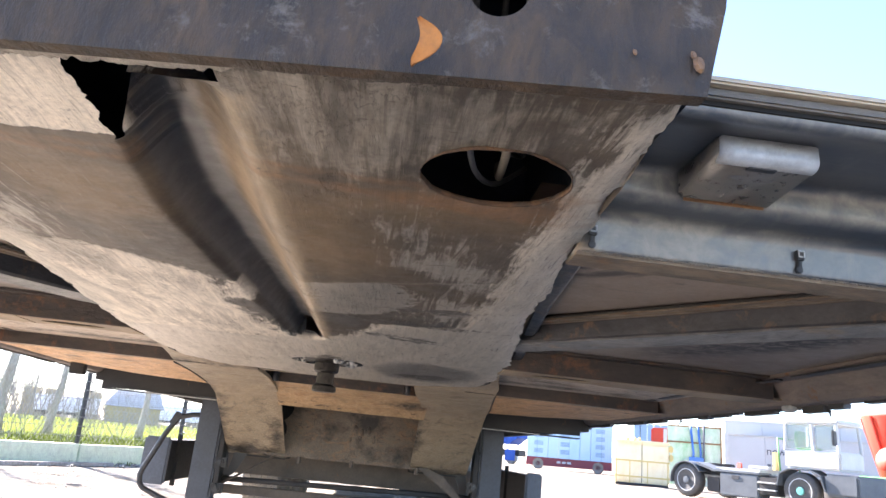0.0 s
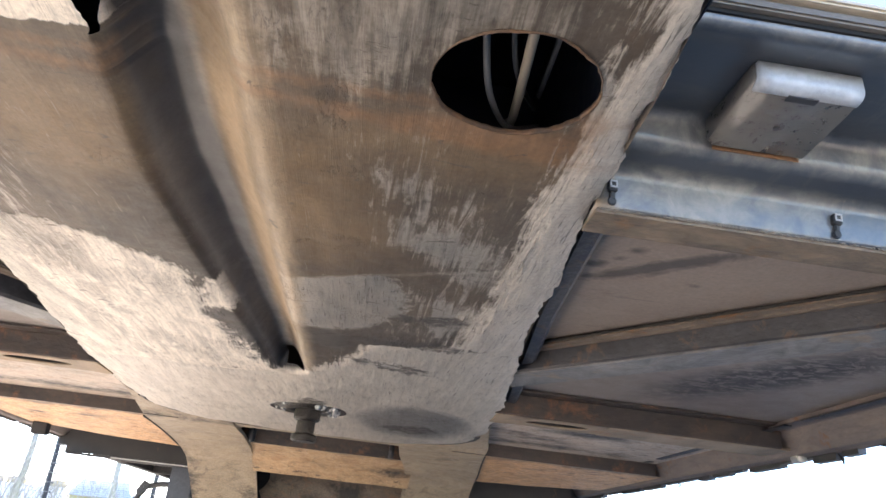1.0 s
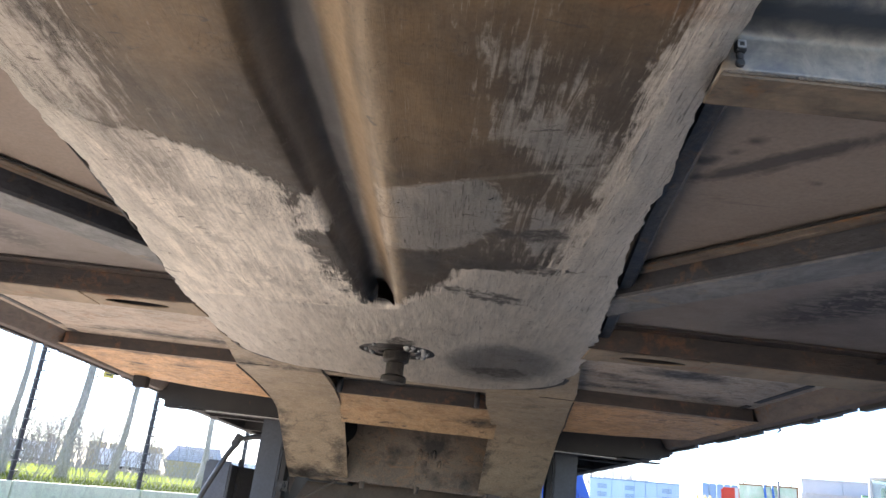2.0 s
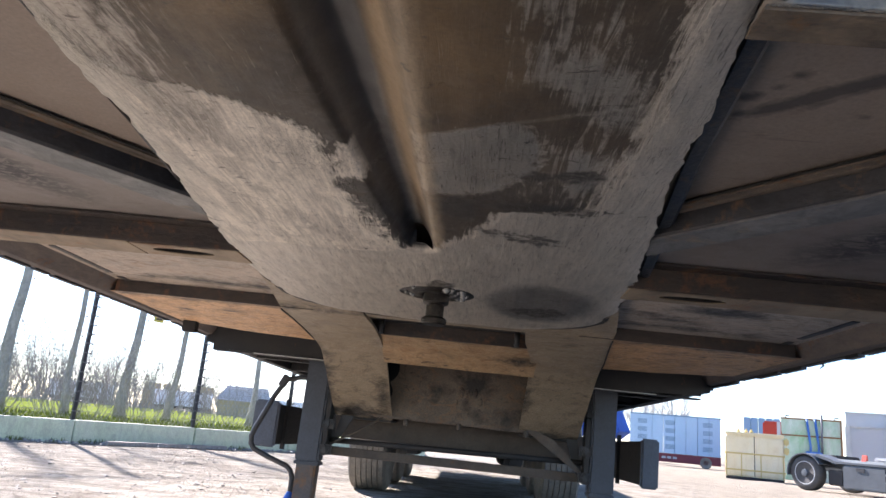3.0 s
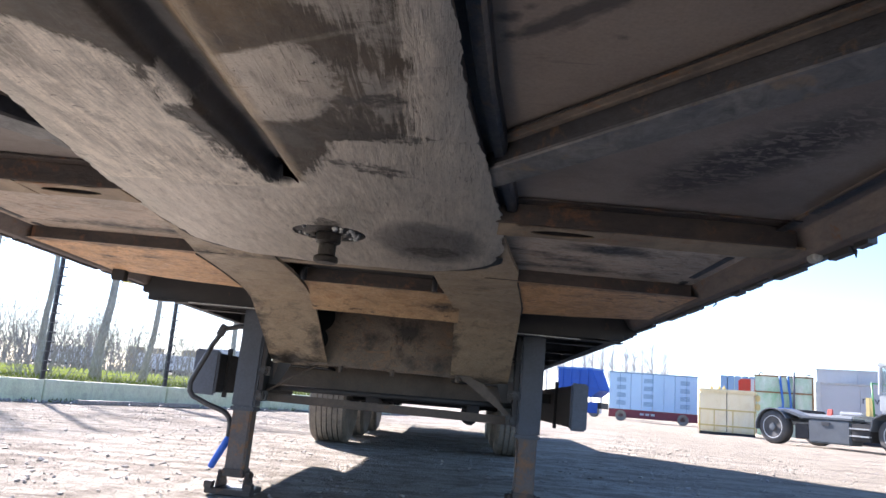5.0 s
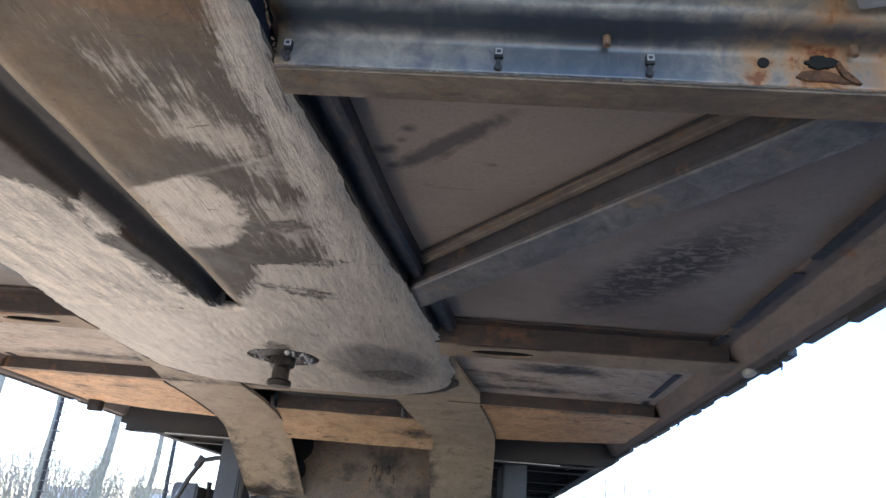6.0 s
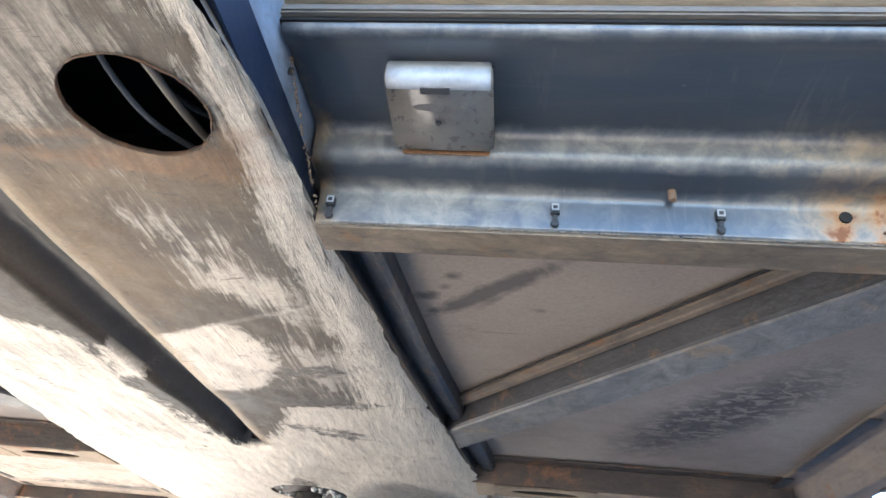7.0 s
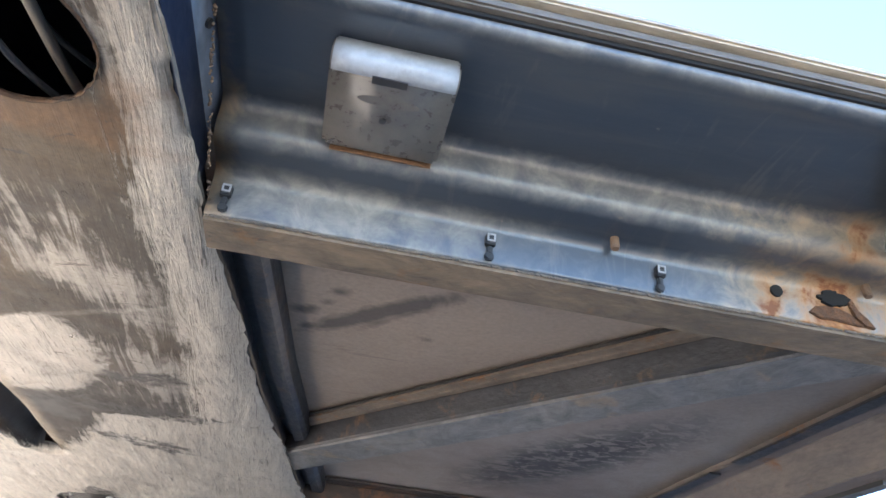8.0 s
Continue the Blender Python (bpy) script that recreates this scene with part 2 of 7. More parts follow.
    col, bare = lay(col, bare, calc(nt, 'MULTIPLY', gl, 0.66), (0.085, 0.085, 0.09), 1.0)
    so = edge_mask(nt, union(nt, [ellipse(nt, x, y, *e) for e in ((0.235, -0.825, 0.085, 0.022, -3), (0.23, -0.61, 0.09, 0.016, 20), (0.24, -0.985, 0.06, 0.02, -10), (-0.1, -0.86, 0.04, 0.03, 30), (-0.06, -0.77, 0.05, 0.07, 0), (0.075, -0.78, 0.035, 0.08, 0), (0.2, -0.65, 0.09, 0.012, 14), (0.3, 0.16, 0.09, 0.07), (0.02, -0.11, 0.035, 0.05))]), calc(nt, 'MULTIPLY', rag, 0.7), 0.012)
    col, bare = lay(col, bare, calc(nt, 'MULTIPLY', so, ramp(nt, small, [(0.38, 0.35), (0.52, 0.9)])), (0.05, 0.042, 0.034), 0.6)
    # rolled lip of the channel, the light along it painted as a bright band
    ex = calc(nt, 'ABSOLUTE', calc(nt, 'SUBTRACT', x, calc(nt, 'MULTIPLY_ADD', y, -0.012, 0.02)))
    lit_lip = calc(nt, 'MINIMUM', calc(nt, 'SUBTRACT', 0.014, ex), calc(nt, 'MINIMUM', calc(nt, 'SUBTRACT', y, -1.7), calc(nt, 'SUBTRACT', -0.5, y)))
    col, bare = lay(col, bare, calc(nt, 'MULTIPLY', edge_mask(nt, lit_lip, calc(nt, 'MULTIPLY', tight, 0.5), 0.022), ramp(nt, along, [(0.3, 0.45), (0.6, 0.8)])), (0.4, 0.3, 0.19), 0.3)
    # rust lines
    ru = edge_mask(nt, union(nt, [ellipse(nt, x, y, *e) for e in ((0.06, -1.572, 0.26, 0.0035, 0), (0.2, -1.525, 0.13, 0.01, 8), (0.06, -1.545, 0.1, 0.006, 4), (0.24, -1.535, 0.085, 0.02, 3), (0.17, -1.765, 0.03, 0.012), (-0.18, -1.555, 0.12, 0.006, 3), (0.318, -1.56, 0.012, 0.02))]), calc(nt, 'MULTIPLY', tight, 0.7), 0.014)
    col, bare = lay(col, bare, calc(nt, 'MULTIPLY', ru, 0.52), (0.25, 0.125, 0.052), 0.0)
    # inside of the pressed channel: brown film, sooty towards its end, light and shade painted across
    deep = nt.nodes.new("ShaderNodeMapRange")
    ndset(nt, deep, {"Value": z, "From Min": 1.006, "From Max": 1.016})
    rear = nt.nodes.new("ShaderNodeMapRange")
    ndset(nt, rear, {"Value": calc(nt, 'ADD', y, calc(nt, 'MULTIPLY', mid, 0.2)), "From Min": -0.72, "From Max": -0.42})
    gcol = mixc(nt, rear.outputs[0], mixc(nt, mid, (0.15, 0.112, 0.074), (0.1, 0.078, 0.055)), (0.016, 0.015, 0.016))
    # the floor's shade and the flank's warm light are put into the colour
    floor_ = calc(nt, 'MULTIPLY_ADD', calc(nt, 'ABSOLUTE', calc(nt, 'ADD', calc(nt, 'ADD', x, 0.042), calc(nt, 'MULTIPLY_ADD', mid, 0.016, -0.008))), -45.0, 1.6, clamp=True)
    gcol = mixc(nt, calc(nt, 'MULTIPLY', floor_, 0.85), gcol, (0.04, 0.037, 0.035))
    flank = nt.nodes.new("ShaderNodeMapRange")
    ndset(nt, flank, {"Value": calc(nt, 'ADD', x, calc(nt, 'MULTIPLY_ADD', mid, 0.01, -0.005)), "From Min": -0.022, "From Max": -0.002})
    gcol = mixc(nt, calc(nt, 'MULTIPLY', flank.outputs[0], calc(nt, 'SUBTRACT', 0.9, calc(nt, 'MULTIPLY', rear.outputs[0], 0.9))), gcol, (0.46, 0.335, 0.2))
    # darker to the front left, fading to black beside the torn opening
    darkened = nt.nodes.new("ShaderNodeMapRange")
    ndset(nt, darkened, {"Value": calc(nt, 'ADD', calc(nt, 'MULTIPLY_ADD', x, 1.4, calc(nt, 'MULTIPLY', mid, 0.2)), y), "From Min": -1.36, "From Max": -1.58})
    gcol = mixc(nt, calc(nt, 'MULTIPLY', darkened.outputs[0], 0.85), gcol, (0.03, 0.03, 0.032))
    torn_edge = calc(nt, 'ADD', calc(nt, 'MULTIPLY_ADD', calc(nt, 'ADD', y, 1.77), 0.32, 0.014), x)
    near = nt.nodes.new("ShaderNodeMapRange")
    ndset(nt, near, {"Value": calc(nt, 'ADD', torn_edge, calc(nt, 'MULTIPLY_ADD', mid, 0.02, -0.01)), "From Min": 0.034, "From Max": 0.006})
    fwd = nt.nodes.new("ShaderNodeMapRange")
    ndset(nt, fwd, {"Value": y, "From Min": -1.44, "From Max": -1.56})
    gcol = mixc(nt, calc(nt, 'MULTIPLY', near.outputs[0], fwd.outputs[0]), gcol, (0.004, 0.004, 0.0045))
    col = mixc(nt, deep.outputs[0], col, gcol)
    bare = calc(nt, 'MULTIPLY', bare, calc(nt, 'SUBTRACT', 1.0, deep.outputs[0]))
    # hair scratches and grain over all
    col = mixc(nt, calc(nt, 'MULTIPLY', ramp(nt, hair, [(0.6, 0.0), (0.66, 0.85)]), bare), col, (0.09, 0.075, 0.06))
    scab = ramp(nt, noise_tex(nt, coords(nt, (26, 60, 30), (0, 0, 0.4)), 1.0, 9, 0.74, 0.9), [(0.6, 0.0), (0.635, 0.75)])
    col = mixc(nt, calc(nt, 'MULTIPLY', scab, calc(nt, 'MULTIPLY', calc(nt, 'SUBTRACT', 1.0, rim), calc(nt, 'SUBTRACT', 1.0, deep.outputs[0]))), col, (0.085, 0.066, 0.048))
    glint = ramp(nt, noise_tex(nt, coords(nt, (420, 22, 40), (0, 0, 0.42)), 1.0, 3, 0.5, 1.2), [(0.67, 0.0), (0.71, 0.35)])
    col = mixc(nt, calc(nt, 'MULTIPLY', glint, calc(nt, 'SUBTRACT', 1.0, deep.outputs[0])), col, (0.36, 0.31, 0.25))
    crack = ramp(nt, noise_tex(nt, coords(nt, (70, 20, 30), (0, 0, 0.7)), 1.0, 6, 0.7, 2.2), [(0.485, 0.0), (0.5, 0.8), (0.515, 0.0)])
    crack = calc(nt, 'MULTIPLY', calc(nt, 'MULTIPLY', crack, ramp(nt, noise_tex(nt, v, 6.5, 4, 0.55, 0.5), [(0.56, 0.0), (0.64, 0.8)])), calc(nt, 'SUBTRACT', 1.0, deep.outputs[0]))
    col = mixc(nt, crack, col, (0.035, 0.027, 0.02))
    mul = nt.nodes.new("ShaderNodeMix")
    mul.data_type, mul.blend_type = 'RGBA', 'MULTIPLY'
    ndset(nt, mul, {0: 0.5, 6: col, 7: ramp(nt, fine, [(0.3, 0.62), (0.7, 1.3)])})
    nt.links.new(mul.outputs[2], b.inputs["Base Color"])
    rg = ramp(nt, small, [(0.3, 0.46), (0.7, 0.66)])
    nt.links.new(calc(nt, 'SUBTRACT', rg, calc(nt, 'MULTIPLY', calc(nt, 'MAXIMUM', bare, calc(nt, 'MULTIPLY', deep.outputs[0], 0.8)), 0.22)), b.inputs["Roughness"])
    nt.links.new(calc(nt, 'MULTIPLY', bare, 0.75), b.inputs["Metallic"])
    ht = calc(nt, 'ADD', calc(nt, 'MULTIPLY', smear, 0.6), calc(nt, 'ADD', calc(nt, 'MULTIPLY', small, 0.8), calc(nt, 'ADD', calc(nt, 'MULTIPLY', along, 0.35), calc(nt, 'MULTIPLY', hair, 0.4))))
    ht = calc(nt, 'MULTIPLY', ht, calc(nt, 'MULTIPLY_ADD', mask, 0.75, 0.25))
    flat = calc(nt, 'MULTIPLY', calc(nt, 'SUBTRACT', calc(nt, 'ADD', ht, calc(nt, 'MULTIPLY', mask, 0.35)), crack), calc(nt, 'SUBTRACT', 1.0, calc(nt, 'MULTIPLY', deep.outputs[0], 0.8)))
    relief(nt, b, calc(nt, 'ADD', flat, calc(nt, 'MULTIPLY', calc(nt, 'MULTIPLY', rim, smear), 1.2)), 0.6, 0.005)
    return m


def gloss_paint(name, base, spots, dust):
    """Smooth old paint with soft tone shifts, dust films (ellipses) and rust breaking through (ellipses)."""
    m, nt, b = blank(name)
    v = coords(nt)
    sep = nt.nodes.new("ShaderNodeSeparateXYZ")
    nt.links.new(v, sep.inputs[0])
    x, y = sep.outputs[0], sep.outputs[1]
    soft = noise_tex(nt, coords(nt, (2, 9, 9)), 1.0, 5, 0.55, 0.2)
    mid, fine = noise_tex(nt, v, 32, 8, 0.68, 0.4), noise_tex(nt, v, 210, 4, 0.6)
    col = mixc(nt, ramp(nt, soft, [(0.3, 0.0), (0.7, 1.0)]), tuple(0.8 * k for k in base), tuple(1.25 * k for k in base))
    haze = noise_tex(nt, coords(nt, (3, 16, 16)), 1.0, 8, 0.66, 0.9)
    col = mixc(nt, ramp(nt, haze, [(0.46, 0.0), (0.66, 0.5)]), col, (0.085, 0.085, 0.08))
    streaks = noise_tex(nt, coords(nt, (34, 5, 5), (0, 0, 0.3)), 1.0, 6, 0.65, 1.0)
    col = mixc(nt, ramp(nt, streaks, [(0.58, 0.0), (0.66, 0.3)]), col, (0.13, 0.125, 0.115))
    rag = calc(nt, 'MULTIPLY_ADD', mid, 0.06, -0.034)
    rough = calc(nt, 'ADD', calc(nt, 'MULTIPLY_ADD', soft, 0.12, 0.24), calc(nt, 'MULTIPLY', haze, 0.12))
    df = edge_mask(nt, union(nt, [ellipse(nt, x, y, *e) for e in dust]), calc(nt, 'MULTIPLY', rag, 0.35), 0.02)
    df = calc(nt, 'MULTIPLY', df, ramp(nt, mid, [(0.35, 0.15), (0.65, 0.6)]))
    col = mixc(nt, df, col, (0.38, 0.36, 0.31))
    rf = union(nt, [ellipse(nt, x, y, *e) for e in spots])
    halo = edge_mask(nt, rf, calc(nt, 'ADD', rag, 0.004), 0.03)
    col = mixc(nt, calc(nt, 'MULTIPLY', halo, 0.6), col, (0.42, 0.27, 0.11))
    rm = edge_mask(nt, rf, calc(nt, 'SUBTRACT', rag, 0.004), 0.014)
    col = mixc(nt, rm, col, mixc(nt, ramp(nt, mid, [(0.42, 0.0), (0.6, 1.0)]), (0.42, 0.2, 0.065), (0.17, 0.065, 0.025)))
    chips = ramp(nt, noise_tex(nt, v, 60, 6, 0.6), [(0.7, 0.0), (0.74, 0.6)])
    col = mixc(nt, chips, col, (0.2, 0.17, 0.14))
    nt.links.new(col, b.inputs["Base Color"])
    dull = calc(nt, 'MAXIMUM', rm, df)
    nt.links.new(calc(nt, 'ADD', rough, calc(nt, 'MULTIPLY', dull, 0.4), clamp=True), b.inputs["Roughness"])
    nt.links.new(calc(nt, 'SUBTRACT', 0.65, calc(nt, 'MULTIPLY', dull, 0.65), clamp=True), b.inputs["Coat Weight"])
    b.inputs["Coat Roughness"].default_value = 0.22
    b.inputs["Specular IOR Level"].default_value = 0.5
    relief(nt, b, calc(nt, 'ADD', calc(nt, 'ADD', mid, calc(nt, 'MULTIPLY', haze, 1.5)), calc(nt, 'MULTIPLY', rm, 2.0)), 0.09, 0.004)
    return m


# ---- mesh helpers ----
class Build:
    """Collects vertices and faces of one part."""

    def __init__(self):
        self.v, self.f = [], []

    def add(self, verts, faces):
        o = len(self.v)
        self.v += [tuple(p) for p in verts]
        self.f += [tuple(i + o for i in q) for q in faces]
        return self

    def box(self, x0, x1, y0, y1, z0, z1, m=None):
        vs = [Vector((x, y, z)) for x in (x0, x1) for y in (y0, y1) for z in (z0, z1)]
        if m is not None:
            vs = [m @ p for p in vs]
        return self.add(vs, [(0, 1, 3, 2), (4, 6, 7, 5), (0, 4, 5, 1), (2, 3, 7, 6), (0, 2, 6, 4), (1, 5, 7, 3)])

    def tube(self, pts, radii, n=8, caps=True):
        pts = [Vector(p) for p in pts]
        if not isinstance(radii, (list, tuple)):
            radii = [radii] * len(pts)
        o = len(self.v)
        side = None
        for i, p in enumerate(pts):
            d = (pts[min(i + 1, len(pts) - 1)] - pts[max(i - 1, 0)]).normalized()
            if side is None or abs(side.dot(d)) > 0.95:
                side = d.orthogonal().normalized()
            side = (side - d * side.dot(d)).normalized()
            up = d.cross(side)
            for k in range(n):
                a = 2 * math.pi * k / n
                self.v.append(tuple(p + (side * math.cos(a) + up * math.sin(a)) * radii[i]))
        for i in range(len(pts) - 1):
            for k in range(n):
                a, b = o + i * n + k, o + i * n + (k + 1) % n
                self.f.append((a, b, b + n, a + n))
        if caps:
            self.f.append(tuple(o + k for k in reversed(range(n))))
            self.f.append(tuple(o + (len(pts) - 1) * n + k for k in range(n)))
        return self

    def prism_x(self, prof, x0, x1, steps=1):
        """A closed outline in y, z drawn out along x."""
        n, o = len(prof), len(self.v)
        for s in range(steps + 1):
            x = x0 + (x1 - x0) * s / steps
            self.v += [(x, y, z) for y, z in prof]
        for s in range(steps):
            for k in range(n):
                a, b = o + s * n + k, o + s * n + (k + 1) % n
                self.f.append((a, b, b + n, a + n))
        self.f.append(tuple(o + k for k in reversed(range(n))))
        self.f.append(tuple(o + steps * n + k for k in range(n)))
        return self

    def prism(self, prof, origin, u, w, along, length):
        """A closed outline in the axes u, w at origin, drawn out along a third axis."""
        n, o = len(prof), len(self.v)
        origin, u, w, along = Vector(origin), Vector(u), Vector(w), Vector(along).normalized()
        for s in (0, length):
            self.v += [tuple(origin + u * a + w * b + along * s) for a, b in prof]
        for k in range(n):
            a, b = o + k, o + (k + 1) % n
            self.f.append((a, b, b + n, a + n))
        self.f.append(tuple(o + k for k in reversed(range(n))))
        self.f.append(tuple(o + n + k for k in range(n)))
        return self

    def lathe(self, prof, m, n=24):
        """Rings of (radius, height) round the z axis of m."""
        o = len(self.v)
        for r, h in prof:
            for k in range(n):
                a = 2 * math.pi * k / n
                self.v.append(tuple(m @ Vector((r * math.cos(a), r * math.sin(a), h))))
        for i in range(len(prof) - 1):
            for k in range(n):
                a, b = o + i * n + k, o + i * n + (k + 1) % n
                self.f.append((a, b, b + n, a + n))
        self.f.append(tuple(o + k for k in reversed(range(n))))
        self.f.append(tuple(o + (len(prof) - 1) * n + k for k in range(n)))
        return self


def thick(pts, t):
    """A closed outline from an open line in two dimensions and a thickness to its left."""
    ps = [Vector(p) for p in pts]
    off = []
    for i, p in enumerate(ps):
        a = (p - ps[i - 1]).normalized() if i else (ps[1] - p).normalized()
        b = (ps[i + 1] - p).normalized() if i < len(ps) - 1 else a
        d = (a + b).normalized()
        nrm = Vector((-d.y, d.x))
        off.append(p + nrm * t / max(0.4, nrm.dot(Vector((-a.y, a.x)))))
    return [tuple(p) for p in ps] + [tuple(p) for p in reversed(off)]


def mesh_of(name, b, material, bevel=0.0, smooth=False):
    me = bpy.data.meshes.new(name)
    me.from_pydata(b.v, [], b.f)
    bm = bmesh.new()
    bm.from_mesh(me)
    bmesh.ops.recalc_face_normals(bm, faces=bm.faces)
    if bevel:
        ed = [e for e in bm.edges if len(e.link_faces) == 2 and e.calc_face_angle(0) > 0.6]
        bmesh.ops.bevel(bm, geom=ed, offset=bevel, segments=2, affect='EDGES', clamp_overlap=True)
    bm.to_mesh(me)
    bm.free()
    if smooth:
        me.polygons.foreach_set("use_smooth", [True] * len(me.polygons))
    me.materials.append(material)
    return me


def part(name, b, material, parent, label="", bevel=0.0, smooth=False):
    ob = new(name, mesh_of(name, b, material, bevel, smooth))
    ob.parent = parent
    if label:
        tagged(ob, label)
    return ob


def thing(name, label, category, m=None, group="", kind=""):
    ob = new(name)
    ob.empty_display_size = 0.1
    if m is not None:
        ob.matrix_basis = m
    return tagged(ob, label, category, group, kind)


def solo(name, b, material, label, category, m=None, bevel=0.0, smooth=False, group="", kind=""):
    ob = new(name, mesh_of(name, b, material, bevel, smooth))
    if m is not None:
        ob.matrix_basis = m
    return tagged(ob, label, category, group, kind)


# ---- materials ----
M_PLATE = worn_plate()
M_FLANGE = weathered("dusty_flange_steel", (0.4, 0.3, 0.19), (0.26, 0.19, 0.125), (0.05, 0.04, 0.03), 0.6, 3.5, (1.4, 0.8, 1), rust=(0.32, 0.15, 0.055), rust_amount=0.4, rough=(0.45, 0.75), metal=0.2, bump=0.25)
def stained(name, tone, darkened, axis, streak=0.5):
    """Dusty steel with rust streaks across and soot patches (ellipses in x and y, or x and z)."""
    m, nt, b = blank(name)
    v = coords(nt)
    sep = nt.nodes.new("ShaderNodeSeparateXYZ")
    nt.links.new(v, sep.inputs[0])
    x, y = sep.outputs[0], sep.outputs[axis]
    mid, small, fine = noise_tex(nt, v, 7, 7, 0.65, 0.5), noise_tex(nt, v, 40, 7, 0.7, 0.3), noise_tex(nt, v, 150, 5, 0.7)
    lines = noise_tex(nt, coords(nt, (10, 16, 16), (0, 0, 0.2)), 1.0, 10, 0.74, 1.8)
    col = mixc(nt, ramp(nt, mid, [(0.3, 0.0), (0.7, 1.0)]), tone, tuple(0.62 * k for k in tone))
    col = mixc(nt, ramp(nt, lines, [(0.5, 0.0), (0.64, min(1.0, streak * 1.3))]), col, (0.3, 0.14, 0.05))
    col = mixc(nt, ramp(nt, lines, [(0.3, streak), (0.42, 0.0)]), col, (0.07, 0.052, 0.038))
    rag = calc(nt, 'ADD', calc(nt, 'MULTIPLY_ADD', mid, 0.16, -0.08), calc(nt, 'MULTIPLY_ADD', small, 0.1, -0.05))
    patch = noise_tex(nt, v, 14, 9, 0.7, 0.8)
    col = mixc(nt, ramp(nt, patch, [(0.54, 0.0), (0.66, 0.65)]), col, tuple(0.3 * q for q in tone))
    pits = ramp(nt, noise_tex(nt, coords(nt, (20, 40, 36)), 1.0, 6, 0.62, 0.8), [(0.585, 0.0), (0.63, 0.9)])
    where = ramp(nt, noise_tex(nt, v, 3.2, 4, 0.6), [(0.42, 0.15), (0.58, 1.0)])
    pits = calc(nt, 'MULTIPLY', pits, calc(nt, 'MULTIPLY', where, min(1.0, 0.35 + streak)))
    col = mixc(nt, pits, col, (0.045, 0.03, 0.02))
    k = edge_mask(nt, union(nt, [ellipse(nt, x, y, *q) for q in darkened]), rag, 0.06)
    col = mixc(nt, calc(nt, 'MULTIPLY', k, 0.92), col, (0.018, 0.016, 0.015))
    mul = nt.nodes.new("ShaderNodeMix")
    mul.data_type, mul.blend_type = 'RGBA', 'MULTIPLY'
    ndset(nt, mul, {0: 0.75, 6: col, 7: ramp(nt, fine, [(0.3, 0.45), (0.7, 1.35)])})
    nt.links.new(mul.outputs[2], b.inputs["Base Color"])
    nt.links.new(ramp(nt, small, [(0.3, 0.36), (0.7, 0.68)]), b.inputs["Roughness"])
    relief(nt, b, calc(nt, 'SUBTRACT', calc(nt, 'ADD', fine, calc(nt, 'MULTIPLY', small, 1.5)), pits), 0.45, 0.005)
    return m


M_NECK = stained("tan_neck_steel", (0.42, 0.33, 0.225), [(-0.46, 1.8, 0.12, 0.06), (-0.33, 1.62, 0.02, 0.08), (0.5, 1.84, 0.1, 0.02), (0.36, 1.55, 0.015, 0.08), (-0.6, 1.5, 0.03, 0.2), (-0.42, 0.53, 0.2, 0.012)], 1, 0.12)
M_STRIP = stained("rust_streaked_strip", (0.6, 0.4, 0.22), [(0.0, 0.995, 0.3, 0.012), (0.3, 1.2, 0.05, 0.02)], 1, 0.5)
M_PANEL = stained("dark_patched_panel", (0.175, 0.135, 0.098), [(-0.37, 0.81, 0.025, 0.035), (-0.38, 0.93, 0.035, 0.05), (0.41, 0.83, 0.025, 0.05), (0.13, 0.88, 0.1, 0.06), (0.08, 0.79, 0.015, 0.02), (0.14, 0.77, 0.012, 0.02), (-0.1, 0.83, 0.008, 0.012), (-0.06, 0.845, 0.008, 0.008), (0.3, 0.74, 0.05, 0.03)], 2, 0.3)
M_SHEET = stained("orange_rusted_sheet", (0.76, 0.44, 0.205), [(0.9, 0.56, 0.3, 0.01), (-0.9, 0.56, 0.3, 0.01), (0.8, 0.75, 0.03, 0.008), (0.95, 0.8, 0.02, 0.008), (-0.85, 0.75, 0.02, 0.008), (-1.0, 0.82, 0.03, 0.008)], 1, 0.6)
M_INNER = stained("grey_brown_panel", (0.6, 0.49, 0.385), [(0.62, 0.2, 0.04, 0.008, 20), (0.72, 0.28, 0.03, 0.008, 20), (0.85, 0.1, 0.12, 0.05), (0.7, 0.42, 0.2, 0.03), (-0.8, 0.4, 0.2, 0.03)], 1, 0.35)
M_BFLANGE = weathered("brown_dusty_flange", (0.3, 0.222, 0.145), (0.12, 0.095, 0.07), (0.035, 0.03, 0.025), 0.75, 9, (0.8, 1.6, 1), rust=(0.26, 0.14, 0.06), rust_amount=0.35, bump=0.5)
M_BEAM = weathered("dark_beam_paint", (0.03, 0.026, 0.026), (0.08, 0.056, 0.04), (0.014, 0.012, 0.012), 0.6, 9, (0.6, 1.5, 1.2), rust=(0.19, 0.092, 0.045), rust_amount=0.4, rough=(0.35, 0.7), bump=0.6)
M_CHASSIS = weathered("black_chassis_paint", (0.017, 0.017, 0.018), (0.034, 0.03, 0.027), (0.02, 0.018, 0.016), 0.4, 5, bump=0.25, rust=(0.2, 0.09, 0.04), rust_amount=0.1)
M_DUST = weathered("dusty_brown_steel", (0.13, 0.1, 0.076), (0.085, 0.068, 0.054), (0.04, 0.032, 0.026), 0.5, 4, bump=0.25, rust=(0.25, 0.12, 0.05), rust_amount=0.2)
m, nt, b = blank("deck_underside")
v = coords(nt)
sep = nt.nodes.new("ShaderNodeSeparateXYZ")
nt.links.new(v, sep.inputs[0])
